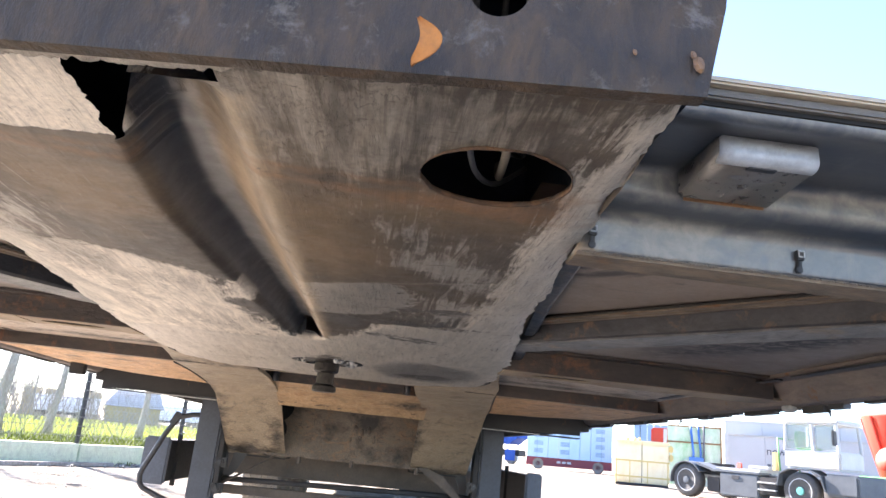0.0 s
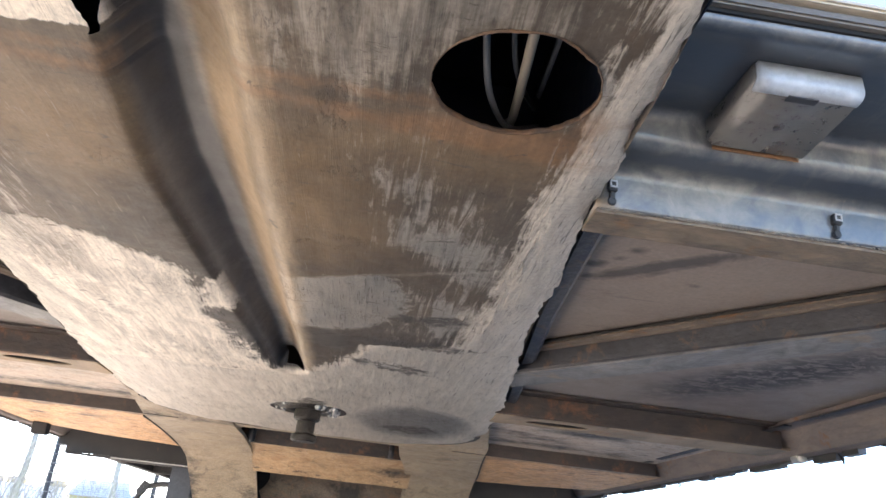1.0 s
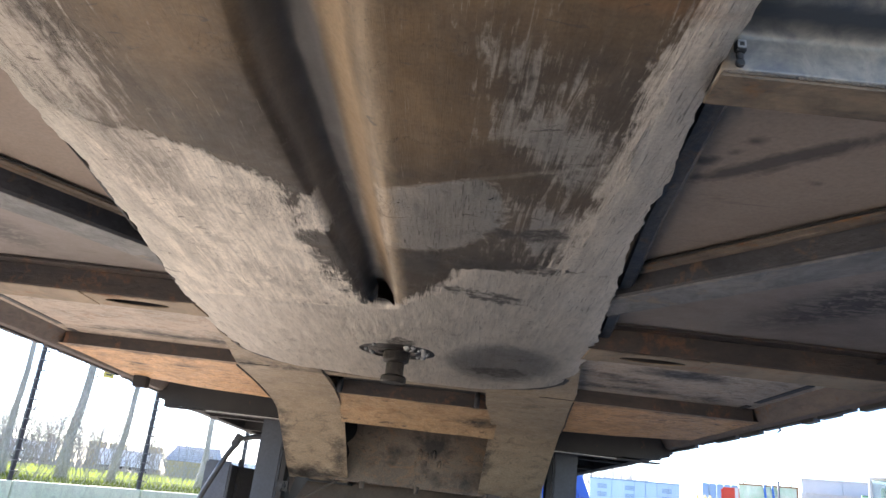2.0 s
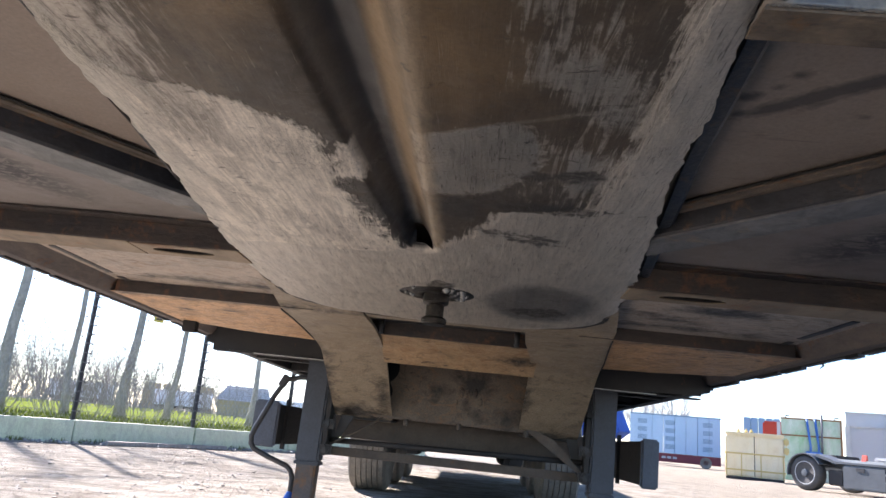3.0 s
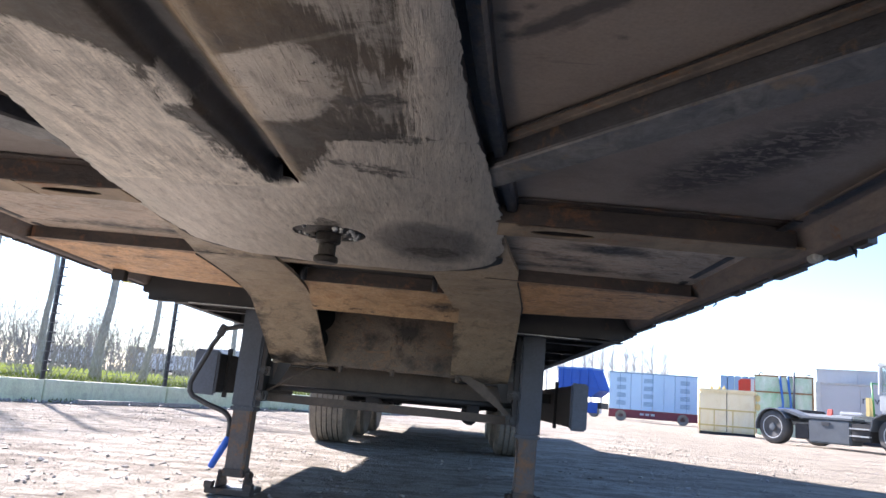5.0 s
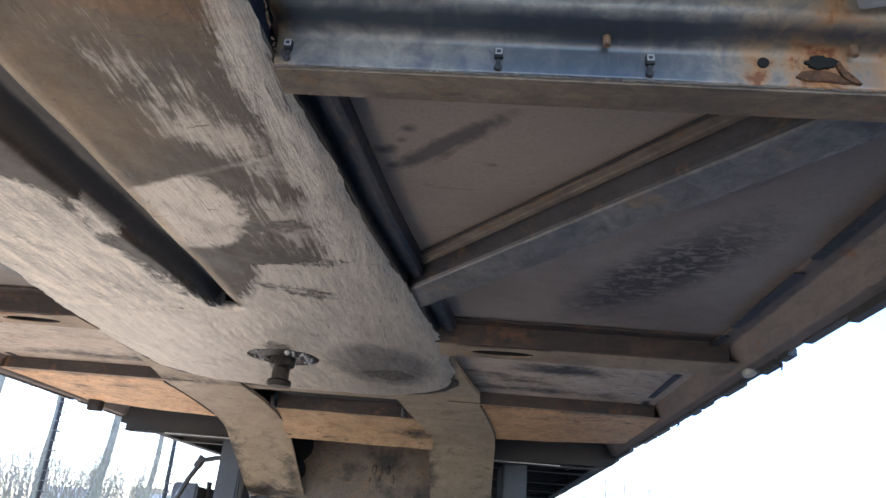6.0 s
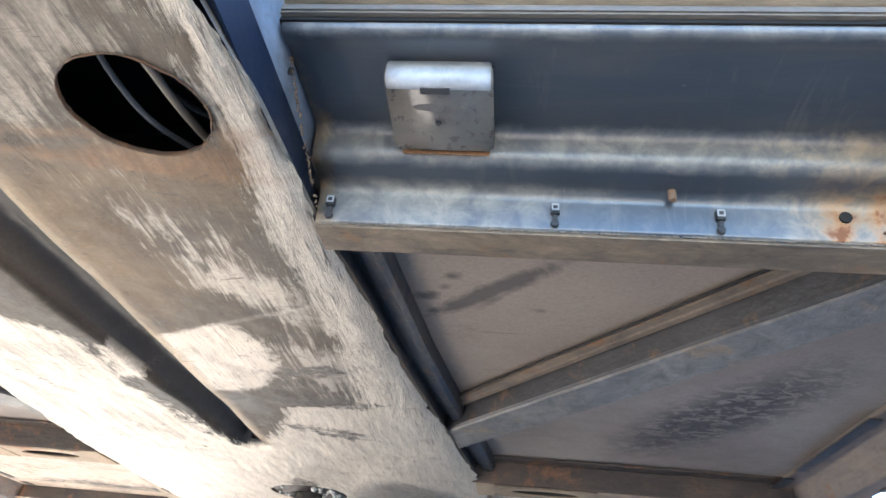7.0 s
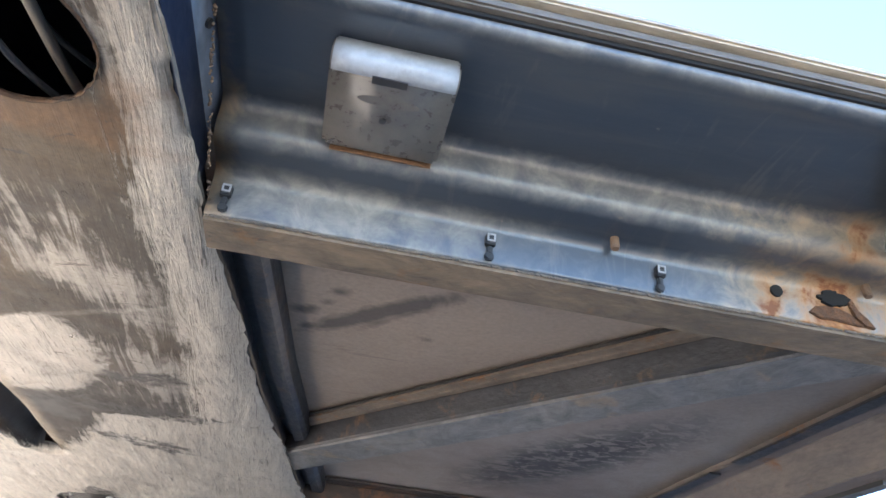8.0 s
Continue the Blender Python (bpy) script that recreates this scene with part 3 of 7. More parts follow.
x, y = sep.outputs[0], sep.outputs[1]
big, mid, fine = noise_tex(nt, v, 2.2, 6, 0.6, 0.4), noise_tex(nt, v, 22, 8, 0.68, 0.4), noise_tex(nt, v, 160, 5, 0.65)
speck = noise_tex(nt, coords(nt, (34, 50, 20), (0, 0, 0.3)), 1.0, 7, 0.66, 0.8)
col = mixc(nt, ramp(nt, big, [(0.32, 0.0), (0.68, 1.0)]), (0.36, 0.282, 0.222), (0.275, 0.217, 0.174))
# cooler light beyond the ribs is put into the sheet's colour
outer = nt.nodes.new("ShaderNodeMapRange")
ndset(nt, outer, {"Value": calc(nt, 'ADD', calc(nt, 'MULTIPLY', calc(nt, 'ABSOLUTE', x), 0.8), calc(nt, 'MULTIPLY_ADD', y, 0.6, calc(nt, 'MULTIPLY', big, 0.14))), "From Min": 0.06, "From Max": 0.22})
col = mixc(nt, calc(nt, 'MULTIPLY', outer.outputs[0], 0.6), col, mixc(nt, big, (0.26, 0.235, 0.225), (0.195, 0.18, 0.176)))
rag = calc(nt, 'MULTIPLY_ADD', mid, 0.03, -0.015)
for tone, soft_, opaq, shapes in (((0.045, 0.042, 0.042), 0.012, 0.75, [(0.535, -1.187, 0.11, 0.017, -45), (0.56, -1.19, 0.05, 0.006, -50), (0.442, -1.159, 0.012, 0.008), (0.448, -1.111, 0.009, 0.009), (0.481, -1.221, 0.009, 0.007), (0.45, -1.166, 0.008, 0.007), (0.47, -1.19, 0.007, 0.006), (0.6, -1.13, 0.006, 0.005)]),
                                  ((0.13, 0.1, 0.085), 0.2, 0.6, [(0.85, -1.05, 0.3, 0.09, -40), (-0.8, 0.1, 0.5, 0.25), (0.95, -0.5, 0.25, 0.15, 30), (0.6, -0.55, 0.1, 0.1)])):
    k = edge_mask(nt, union(nt, [ellipse(nt, x, y, *q) for q in shapes]), rag, soft_)
    col = mixc(nt, calc(nt, 'MULTIPLY', k, opaq), col, tone)
k = edge_mask(nt, union(nt, [ellipse(nt, x, y, *q) for q in ((0.925, -0.71, 0.27, 0.085, -67), (-0.92, -0.7, 0.27, 0.085, 67))]), rag, 0.07)
col = mixc(nt, calc(nt, 'MULTIPLY', k, ramp(nt, speck, [(0.44, 0.2), (0.5, 0.92)])), col, (0.035, 0.032, 0.034))
scuff = ramp(nt, noise_tex(nt, coords(nt, (5, 60, 20), (0, 0, 0.75)), 1.0, 6, 0.65, 0.8), [(0.63, 0.0), (0.7, 0.45)])
col = mixc(nt, calc(nt, 'MULTIPLY', scuff, ramp(nt, big, [(0.4, 0.2), (0.6, 1.0)])), col, (0.09, 0.075, 0.065))
nt.links.new(mixc(nt, ramp(nt, fine, [(0.3, 0.25), (0.7, 0.0)]), col, (0.06, 0.05, 0.042)), b.inputs["Base Color"])
nt.links.new(ramp(nt, mid, [(0.3, 0.48), (0.7, 0.68)]), b.inputs["Roughness"])
b.inputs["Specular IOR Level"].default_value = 0.28
relief(nt, b, calc(nt, 'ADD', fine, mid), 0.12, 0.003)
M_DECK = m
M_RIB = weathered("rib_paint", (0.05, 0.048, 0.05), (0.026, 0.028, 0.033), (0.012, 0.011, 0.01), 0.7, 9, (1, 1, 1.6), rough=(0.35, 0.55), metal=0.1, bump=0.35, rust=(0.15, 0.09, 0.05), rust_amount=0.32)
M_RIBFLANGE = weathered("rib_flange_paint", (0.23, 0.215, 0.195), (0.115, 0.118, 0.125), (0.022, 0.02, 0.018), 0.8, 8, (1.3, 0.9, 1), rough=(0.34, 0.55), bump=0.4, rust=(0.26, 0.19, 0.12), rust_amount=0.32)
M_LIP = weathered("rusty_rib_lip", (0.2, 0.15, 0.105), (0.11, 0.086, 0.066), (0.04, 0.03, 0.022), 0.5, 16, (1, 1, 1), rust=(0.26, 0.13, 0.055), rust_amount=0.35, bump=0.5)
M_PAINT = gloss_paint("blue_grey_frame_paint", (0.036, 0.046, 0.062),
                      [(0.93, -1.487, 0.022, 0.012), (0.935, -1.4385, 0.048, 0.016), (0.872, -1.4385, 0.02, 0.012), (0.905, -1.4385, 0.012, 0.02), (0.945, -1.486, 0.03, 0.004), (1.0, -1.4385, 0.03, 0.012), (0.36, -1.47, 0.004, 0.03), (-0.9, -1.4385, 0.05, 0.012)],
                      [(0.75, -1.489, 0.6, 0.006), (-0.75, -1.489, 0.6, 0.006), (0.55, -1.626, 0.3, 0.004), (0.46, -1.4385, 0.13, 0.012), (0.9, -1.4385, 0.1, 0.014), (0.98, -1.489, 0.12, 0.012), (1.08, -1.4385, 0.1, 0.01)])
M_NAVY = weathered("navy_cheek_paint", (0.006, 0.011, 0.026), (0.009, 0.014, 0.03), (0.02, 0.02, 0.024), 0.35, 9, (1, 0.5, 1), rough=(0.35, 0.6), bump=0.1)
M_FOLDLIT = weathered("skylit_fold_paint", (0.22, 0.27, 0.35), (0.13, 0.165, 0.22), (0.06, 0.06, 0.065), 0.5, 18, (1, 0.4, 1), rough=(0.25, 0.45), bump=0.12, rust=(0.3, 0.17, 0.07), rust_amount=0.1)
M_CHANNEL = weathered("dark_channel_paint", (0.026, 0.034, 0.052), (0.02, 0.022, 0.027), (0.13, 0.105, 0.08), 0.62, 9, (1, 0.5, 1), rough=(0.3, 0.55), metal=0.2, bump=0.45, rust=(0.14, 0.085, 0.05), rust_amount=0.25)
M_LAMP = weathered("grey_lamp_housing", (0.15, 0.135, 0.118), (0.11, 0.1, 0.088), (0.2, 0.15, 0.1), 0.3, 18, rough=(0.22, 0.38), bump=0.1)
M_CAPLIT = weathered("skylit_lamp_cap", (0.4, 0.43, 0.46), (0.33, 0.355, 0.385), (0.22, 0.2, 0.17), 0.4, 26, rough=(0.24, 0.42), bump=0.06)
M_LAMP.node_tree.nodes["Principled BSDF"].inputs["Coat Weight"].default_value = 1.0
M_LAMP.node_tree.nodes["Principled BSDF"].inputs["Coat Roughness"].default_value = 0.18
M_GALV = weathered("galvanised_steel", (0.5, 0.5, 0.48), (0.38, 0.37, 0.34), (0.3, 0.22, 0.14), 0.3, 20, rough=(0.35, 0.6), metal=0.3)
M_RUSTSPOT = weathered("flaking_rust", (0.27, 0.14, 0.06), (0.17, 0.085, 0.04), (0.05, 0.03, 0.02), 0.5, 40, bump=0.7)
M_BOLT = weathered("rust_brown_bolt", (0.19, 0.12, 0.075), (0.13, 0.085, 0.055), (0.06, 0.04, 0.03), 0.4, 60, bump=0.5)
M_FLAKE = weathered("orange_rust_flakes", (0.19, 0.085, 0.032), (0.075, 0.036, 0.018), (0.04, 0.02, 0.014), 0.6, 130, bump=0.9)
M_CREAM = weathered("cream_edge_board", (0.5, 0.42, 0.31), (0.42, 0.35, 0.26), (0.1, 0.08, 0.06), 0.4, 10, (0.5, 2, 2))
M_PIN = weathered("greasy_steel", (0.05, 0.042, 0.036), (0.022, 0.02, 0.018), (0.2, 0.18, 0.155), 0.32, 40, rough=(0.25, 0.55), metal=0.6, bump=0.4)
M_LEG = weathered("leg_blue_grey_paint", (0.062, 0.07, 0.086), (0.046, 0.052, 0.064), (0.045, 0.045, 0.05), 0.3, 5, rough=(0.4, 0.6), bump=0.12, rust=(0.2, 0.1, 0.05), rust_amount=0.05)
M_LEGLOW = weathered("worn_inner_leg", (0.09, 0.085, 0.085), (0.13, 0.1, 0.08), (0.03, 0.025, 0.02), 0.4, 9, rust=(0.26, 0.13, 0.06), rust_amount=0.6)
M_GREY = weathered("grey_side_guard", (0.11, 0.12, 0.14), (0.09, 0.098, 0.115), (0.08, 0.08, 0.08), 0.2, 4, rough=(0.4, 0.6), bump=0.08)
M_RUBBER = weathered("dusty_tyre_rubber", (0.27, 0.235, 0.19), (0.17, 0.15, 0.125), (0.04, 0.04, 0.04), 0.5, 12, bump=0.3)
M_DARKROD = weathered("worn_dark_rod", (0.05, 0.047, 0.045), (0.03, 0.03, 0.031), (0.11, 0.08, 0.055), 0.4, 22, rough=(0.35, 0.6), bump=0.2)
M_CLIP = plain("grey_clip", (0.025, 0.027, 0.03), 0.6)
M_CLIPEYE = plain("pale_clip_eye", (0.32, 0.33, 0.34), 0.5)
M_BLACK = plain("black_plastic", (0.03, 0.03, 0.032), 0.5)
M_CABLE = plain("dusty_cable", (0.3, 0.25, 0.19), 0.6)
M_CABLEGREY = plain("grey_cable", (0.1, 0.1, 0.1), 0.5)
M_BLUEGRIP = plain("blue_rubber_grip", (0.02, 0.12, 0.55), 0.45)
M_LEAF = weathered("dry_leaf", (0.55, 0.2, 0.04), (0.4, 0.15, 0.03), (0.2, 0.07, 0.02), 0.3, 60, bump=0.4)
M_SEAM = weathered("black_seam", (0.03, 0.024, 0.018), (0.014, 0.012, 0.01), (0.06, 0.045, 0.03), 0.35, 40, rough=(0.4, 0.75), bump=0.8)
M_DEEPBLACK = plain("deep_black", (0.008, 0.008, 0.008), 0.9)
M_GREASE = weathered("caked_grease", (0.2, 0.165, 0.13), (0.1, 0.085, 0.07), (0.03, 0.03, 0.03), 0.5, 30, rough=(0.35, 0.7), bump=0.8)

# ---- ground ----
m, nt, b = blank("dusty_gravel_yard")
v = coords(nt)
big, mid, fine = noise_tex(nt, v, 0.5, 6, 0.6, 0.5), noise_tex(nt, v, 5, 8, 0.65, 0.3), noise_tex(nt, v, 45, 6, 0.7)
col = mixc(nt, ramp(nt, big, [(0.35, 0.0), (0.65, 1.0)]), (0.5, 0.452, 0.375), (0.39, 0.35, 0.288))
col = mixc(nt, ramp(nt, mid, [(0.48, 0.0), (0.62, 0.75)]), col, (0.19, 0.165, 0.132))
tracks = noise_tex(nt, coords(nt, (0.5, 5.5, 1), (0, 0, 0.35)), 1.0, 7, 0.65, 0.6)
col = mixc(nt, ramp(nt, tracks, [(0.5, 0.0), (0.62, 0.6)]), col, (0.19, 0.16, 0.125))
side = nt.nodes.new("ShaderNodeSeparateXYZ")
nt.links.new(v, side.inputs[0])
sandy = nt.nodes.new("ShaderNodeMapRange")
ndset(nt, sandy, {"Value": calc(nt, 'ADD', side.outputs[0], calc(nt, 'MULTIPLY_ADD', big, 4.0, -2.0)), "From Min": 0.5, "From Max": 5.0})
col = mixc(nt, calc(nt, 'MULTIPLY', sandy.outputs[0], 0.75), col, mixc(nt, tracks, (0.32, 0.272, 0.2), (0.23, 0.196, 0.145)))
damp = ramp(nt, noise_tex(nt, coords(nt, (0.9, 1.8, 1), (0, 0, -0.5)), 1.0, 7, 0.68, 1.0), [(0.5, 0.0), (0.6, 0.55)])
col = mixc(nt, damp, col, (0.15, 0.125, 0.098))
vo = nt.nodes.new("ShaderNodeTexVoronoi")
ndset(nt, vo, {"Vector": v, "Scale": 38.0, "Randomness": 1.0})
col = mixc(nt, ramp(nt, vo.outputs["Distance"], [(0.1, 0.8), (0.3, 0.0)]), col, (0.12, 0.1, 0.08))
nt.links.new(mixc(nt, ramp(nt, fine, [(0.4, 0.0), (0.75, 0.5)]), col, (0.46, 0.41, 0.34)), b.inputs["Base Color"])
b.inputs["Roughness"].default_value = 0.95
b.inputs["Specular IOR Level"].default_value = 0.0
clod = noise_tex(nt, v, 17, 7, 0.7, 0.4)
relief(nt, b, calc(nt, 'ADD', calc(nt, 'MULTIPLY', mid, 2.0), calc(nt, 'ADD', calc(nt, 'MULTIPLY', clod, 1.3), calc(nt, 'MULTIPLY', fine, 0.5))), 1.0, 0.045)
M_GROUND = m



def ease(t):
    t = min(1.0, max(0.0, t))
    return t * t * (3 - 2 * t)


def fall(x, y):
    """The yard falls away gently towards the parked vehicles."""
    far = max(0.0, math.hypot(x, y) - 20)
    return -(0.12 + 0.0085 * min(far, 46)) * ease((x - 3) / 5) * ease((y - 5) / 7)


g = Build()
rings = [0.0, 0.4, 0.8, 1.2, 1.6, 2, 2.5, 3, 3.5, 4, 4.6, 5.2, 6, 7, 8, 9, 10, 11.5, 13, 15, 17, 20, 24, 28, 33, 40, 50, 60, 75, 90, 115, 150, 300, 700, 2500]
SEG = 144
g.v.append((0, 3, 0))
for r in rings[1:]:
    for k in range(SEG):
        a = 2 * math.pi * k / SEG
        x, y = r * math.cos(a), 3 + r * math.sin(a)
        amp = 0.012 if r < 4 else 0.02 if r < 20 else 0.03
        g.v.append((x, y, fall(x, y) + amp * (noise.noise(Vector((x * 0.9, y * 0.9, 3.1))) - 0.3)))
for k in range(SEG):
    g.f.append((0, 1 + k, 1 + (k + 1) % SEG))
for i in range(len(rings) - 2):
    for k in range(SEG):
        a, b2 = 1 + i * SEG + k, 1 + i * SEG + (k + 1) % SEG
        g.f.append((a, a + SEG, b2 + SEG, b2))
solo("ground", g, M_GROUND, "pale dusty gravel yard with ruts and stones", "ground", kind="structure", smooth=True)

# ---- semi-trailer ----
trailer = thing("semi_trailer", "worn flatbed semi-trailer with rusty underside and king pin", "trailer", LEVEL)
XC = 0.035


def half_width(y):
    pts = [(-1.79, 0.335), (-1.6, 0.352), (-1.4, 0.36), (-1.25, 0.378), (-0.97, 0.4), (-0.66, 0.44), (-0.3, 0.485), (0.05, 0.51), (0.15, 0.505), (0.25, 0.485),
           (0.34, 0.45), (0.42, 0.395), (0.48, 0.32), (0.52, 0.22), (0.54, 0.04)]
    for (a, p), (c, q) in zip(pts, pts[1:]):
        if y <= c:
            return p + (q - p) * (y - a) / (c - a)
    return 0.02


def groove_span(y):
    """Left and right edge of the pressed channel at y."""
    t = min(1.0, max(0.0, (y + 1.7) / 1.24))
    if y < -1.35:
        left = -0.095 + 0.033 * min(1.0, (-1.35 - y) / 0.37)
    else:
        left = -0.095 + 0.047 * (y + 1.35) / 0.89
    return left, 0.047 - 0.017 * t


def shear(x, y):
    """The front edge is bent back towards one side."""
    return y + 0.105 * (0.34 - x) * min(1.0, max(0.0, (-1.48 - y) / 0.28))


def channel(u):
    """Rise across the channel, u from 0 (soft flank) to 1 (steep flank)."""
    if u < 0.36:
        q = u / 0.36
        return q * q * (3 - 2 * q)
    if u > 0.5:
        q = (1 - u) / 0.5
        return q * q * (3 - 2 * q)
    return 1.0


HX, HY, HR = 0.245, -1.605, 0.0625


def hole_radius(a):
    """Flame-cut edge of the inspection hole at an angle."""
    c, d = math.cos(a), math.sin(a)
    return HR + 0.0022 * noise.noise(Vector((c * 2.2, d * 2.2, 7))) + 0.0011 * noise.noise(Vector((c * 9, d * 9, 3)))


rows_y = [-1.785 + 0.004 * i for i in range(63)] + [-1.535 + 0.0125 * i for i in range(166)]
cl_, cg_, cr_ = 34, 24, 52
cols = cl_ + cg_ + cr_
p = Build()
for i, y in enumerate(rows_y):
    w = half_width(y)
    gl, gr_ = groove_span(y)
    if w < 0.12:
        gl, gr_ = -w * 0.3, w * 0.1
    depth = 0.044 * min(1.0, max(0.0, (-0.455 - y) / 0.012)) if y > -1.0 else 0.044 * min(1.0, max(0.0, (y + 1.75) / 0.03))
    if y < -1.545:
        gl += 0.007 * noise.noise(Vector((y * 38, 1.2, 0))) + 0.0035 * noise.noise(Vector((y * 120, 4.2, 0)))
    for j in range(cols + 1):
        if j <= cl_:
            x = -w + (gl + w) * j / cl_
            rise = 0.0
        elif j <= cl_ + cg_:
            u = (j - cl_) / cg_
            if y < -1.55:
                cut = min(max((-0.014 - 0.32 * (y + 1.77) - gl) / (gr_ - gl), 0.06), 0.8)
                soft_ = min(1.0, (-1.55 - y) / 0.06)
                cut = 0.5 + (cut - 0.5) * soft_
                k_ = j - cl_
                u = cut * k_ / 12 if k_ <= 12 else cut + (1 - cut) * (k_ - 12) / 12
            x = gl + (gr_ - gl) * u
            rise = depth * channel(u)
        else:
            x = gr_ + (w - gr_) * (j - cl_ - cg_) / cr_
            rise = 0.0
        # rubbed edge, rolled up towards the rim and rippled
        lip_ = max(0.0, 1 - (w - abs(x)) / 0.032) if y < 0.2 else 0.0
        rise += 0.006 * lip_ ** 2 + lip_ * (0.0016 * noise.noise(Vector((x * 50, y * 42, 2))) + 0.0008 * noise.noise(Vector((x * 120, y * 100, 8))))
        wob = 0.004 * noise.noise(Vector((x * 6, y * 6, 0))) + 0.0015 * noise.noise(Vector((x * 30, y * 30, 5)))
        edge = 0.006 * noise.noise(Vector((0, y * 26, x))) + 0.003 * noise.noise(Vector((0, y * 90, x))) if j in (0, cols) else 0
        p.v.append((x + edge, shear(x, y), 1.0 + wob + rise))
cut_away, kept = [set(), set()], set()
for i in range(len(rows_y) - 1):
    for j in range(cols):
        a = i * (cols + 1) + j
        q = (a, a + 1, a + cols + 2, a + cols + 1)
        cx, cy = sum(p.v[k][0] for k in q) / 4, sum(p.v[k][1] for k in q) / 4
        if (cx - HX) ** 2 + (cy - HY) ** 2 < HR ** 2:
            cut_away[0].update(q)
            continue
        if cx ** 2 + (cy - 0.02) ** 2 < 0.106 ** 2:
            cut_away[1].update(q)
            continue
        yy = (rows_y[i] + rows_y[i + 1]) / 2
        if cl_ <= j < cl_ + cg_ - 1 and (-1.772 < yy < -1.748 or (-1.772 < yy < -1.61 and j < cl_ + 12)):
            continue
        if cl_ + 8 <= j < cl_ + 20 and -0.53 < cy < -0.46:
            continue
        kept.update(q)
        p.f.append(q)
for k in kept & cut_away[0]:
    x, y, z = p.v[k]
    a = math.atan2(y - HY, x - HX)
    p.v[k] = (HX + hole_radius(a) * math.cos(a), HY + hole_radius(a) * math.sin(a), z)
for k in kept & cut_away[1]:
    x, y, z = p.v[k]
    a = math.atan2(y - 0.02, x)
    p.v[k] = (0.106 * math.cos(a), 0.02 + 0.106 * math.sin(a), z)
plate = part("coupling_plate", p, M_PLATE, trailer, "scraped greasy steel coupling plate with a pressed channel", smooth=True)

# rim skirt of the plate, its thickness seen along the edge
for sgn in (-1, 1):
    r = Build()
    ring = [(sgn * half_width(y), shear(sgn * half_width(y), y), 1.006 if y < 0.2 else 1.0) for y in rows_y]
    for (xa, ya, za), (xb, yb, zb) in zip(ring, ring[1:]):
        r.add([(xa, ya, za), (xb, yb, zb), (xb * 0.997, yb, zb + 0.009), (xa * 0.997, ya, za + 0.009)], [(0, 1, 2, 3)])
    part("plate_edge", r, M_GREASE, trailer)

# dark ragged seam where the plate meets the neck behind it
se = Build()
NSE = 260
for i in range(NSE + 1):
    a = math.pi * (0.02 + 0.96 * i / NSE)
    ex, ey = math.cos(a), math.sin(a)
    bx_, by_ = 0.505 * (abs(ex) ** 0.62) * (1 if ex > 0 else -1), 0.1 + 0.43 * (ey ** 0.62)
    wide = 0.011 + 0.011 * noise.noise(Vector((ex * 7, ey * 7, 2))) + 0.006 * noise.noise(Vector((ex * 30, ey * 30, 6)))
    wide = max(0.003, wide)
    se.v += [(bx_ * 0.97, by_ - 0.012, 1.0046), (bx_ + ex * wide * 0.4, by_ + wide * 0.6, 1.0046), (bx_ + ex * (wide + 0.004), by_ + wide + 0.004, 1.0105)]
for i in range(NSE):
    for k in range(2):
        q = 3 * i + k
        se.f.append((q, q + 1, q + 4, q + 3))
tagged(part("rear_seam", se, M_SEAM, trailer, "dark ragged seam along the rear rim of the plate", smooth=True), kind="stuff")

# rusty rim of the inspection hole
h = Build()
N = 96
for k in range(N):
    a = 2 * math.pi * k / N
    ro = hole_radius(a) + 0.0008
    ri = ro - 0.0009 - 0.001 * abs(noise.noise(Vector((math.cos(a) * 5, math.sin(a) * 5, 7)))) - 0.0012 * noise.noise(Vector((math.cos(a) * 22, math.sin(a) * 22, 3)))
    for rr, z in ((ro, 0.9985), (ri, 0.9995), (ri, 1.0035), (ro, 1.0035)):
        h.v.append((HX + rr * math.cos(a), HY + rr * math.sin(a), z))
for k in range(N):
    a, c = 4 * k, 4 * ((k + 1) % N)
    for s in range(4):
        h.f.append((a + s, c + s, c + (s + 1) % 4, a + (s + 1) % 4))
part("hole_rim", h, weathered("dull_rust", (0.2, 0.105, 0.05), (0.07, 0.05, 0.038), (0.035, 0.028, 0.022), 0.75, 36, bump=0.7), trailer, "rusty torn rim of the inspection hole", smooth=True)

# box behind the plate, open below, with cables in it
M_BOX = weathered("navy_box_paint", (0.02, 0.032, 0.06), (0.012, 0.018, 0.032), (0.03, 0.03, 0.03), 0.4, 8, bump=0.2)
for nm, dims in (("box_side", (-0.345, -0.337, -1.776, -1.2, 1.014, 1.3)), ("box_side", (0.337, 0.345, -1.776, -1.2, 1.014, 1.3)),
                 ("box_top", (-0.337, 0.337, -1.776, -1.208, 1.285, 1.293)), ("box_back", (-0.337, 0.337, -1.208, -1.2, 1.103, 1.293))):
    bx = Build().box(*dims)
    bx.v = [(x, shear(x, y) if z > 1.2 or y < -1.7 else y, z) for x, y, z in bx.v]
    part(nm, bx, M_BOX, trailer)

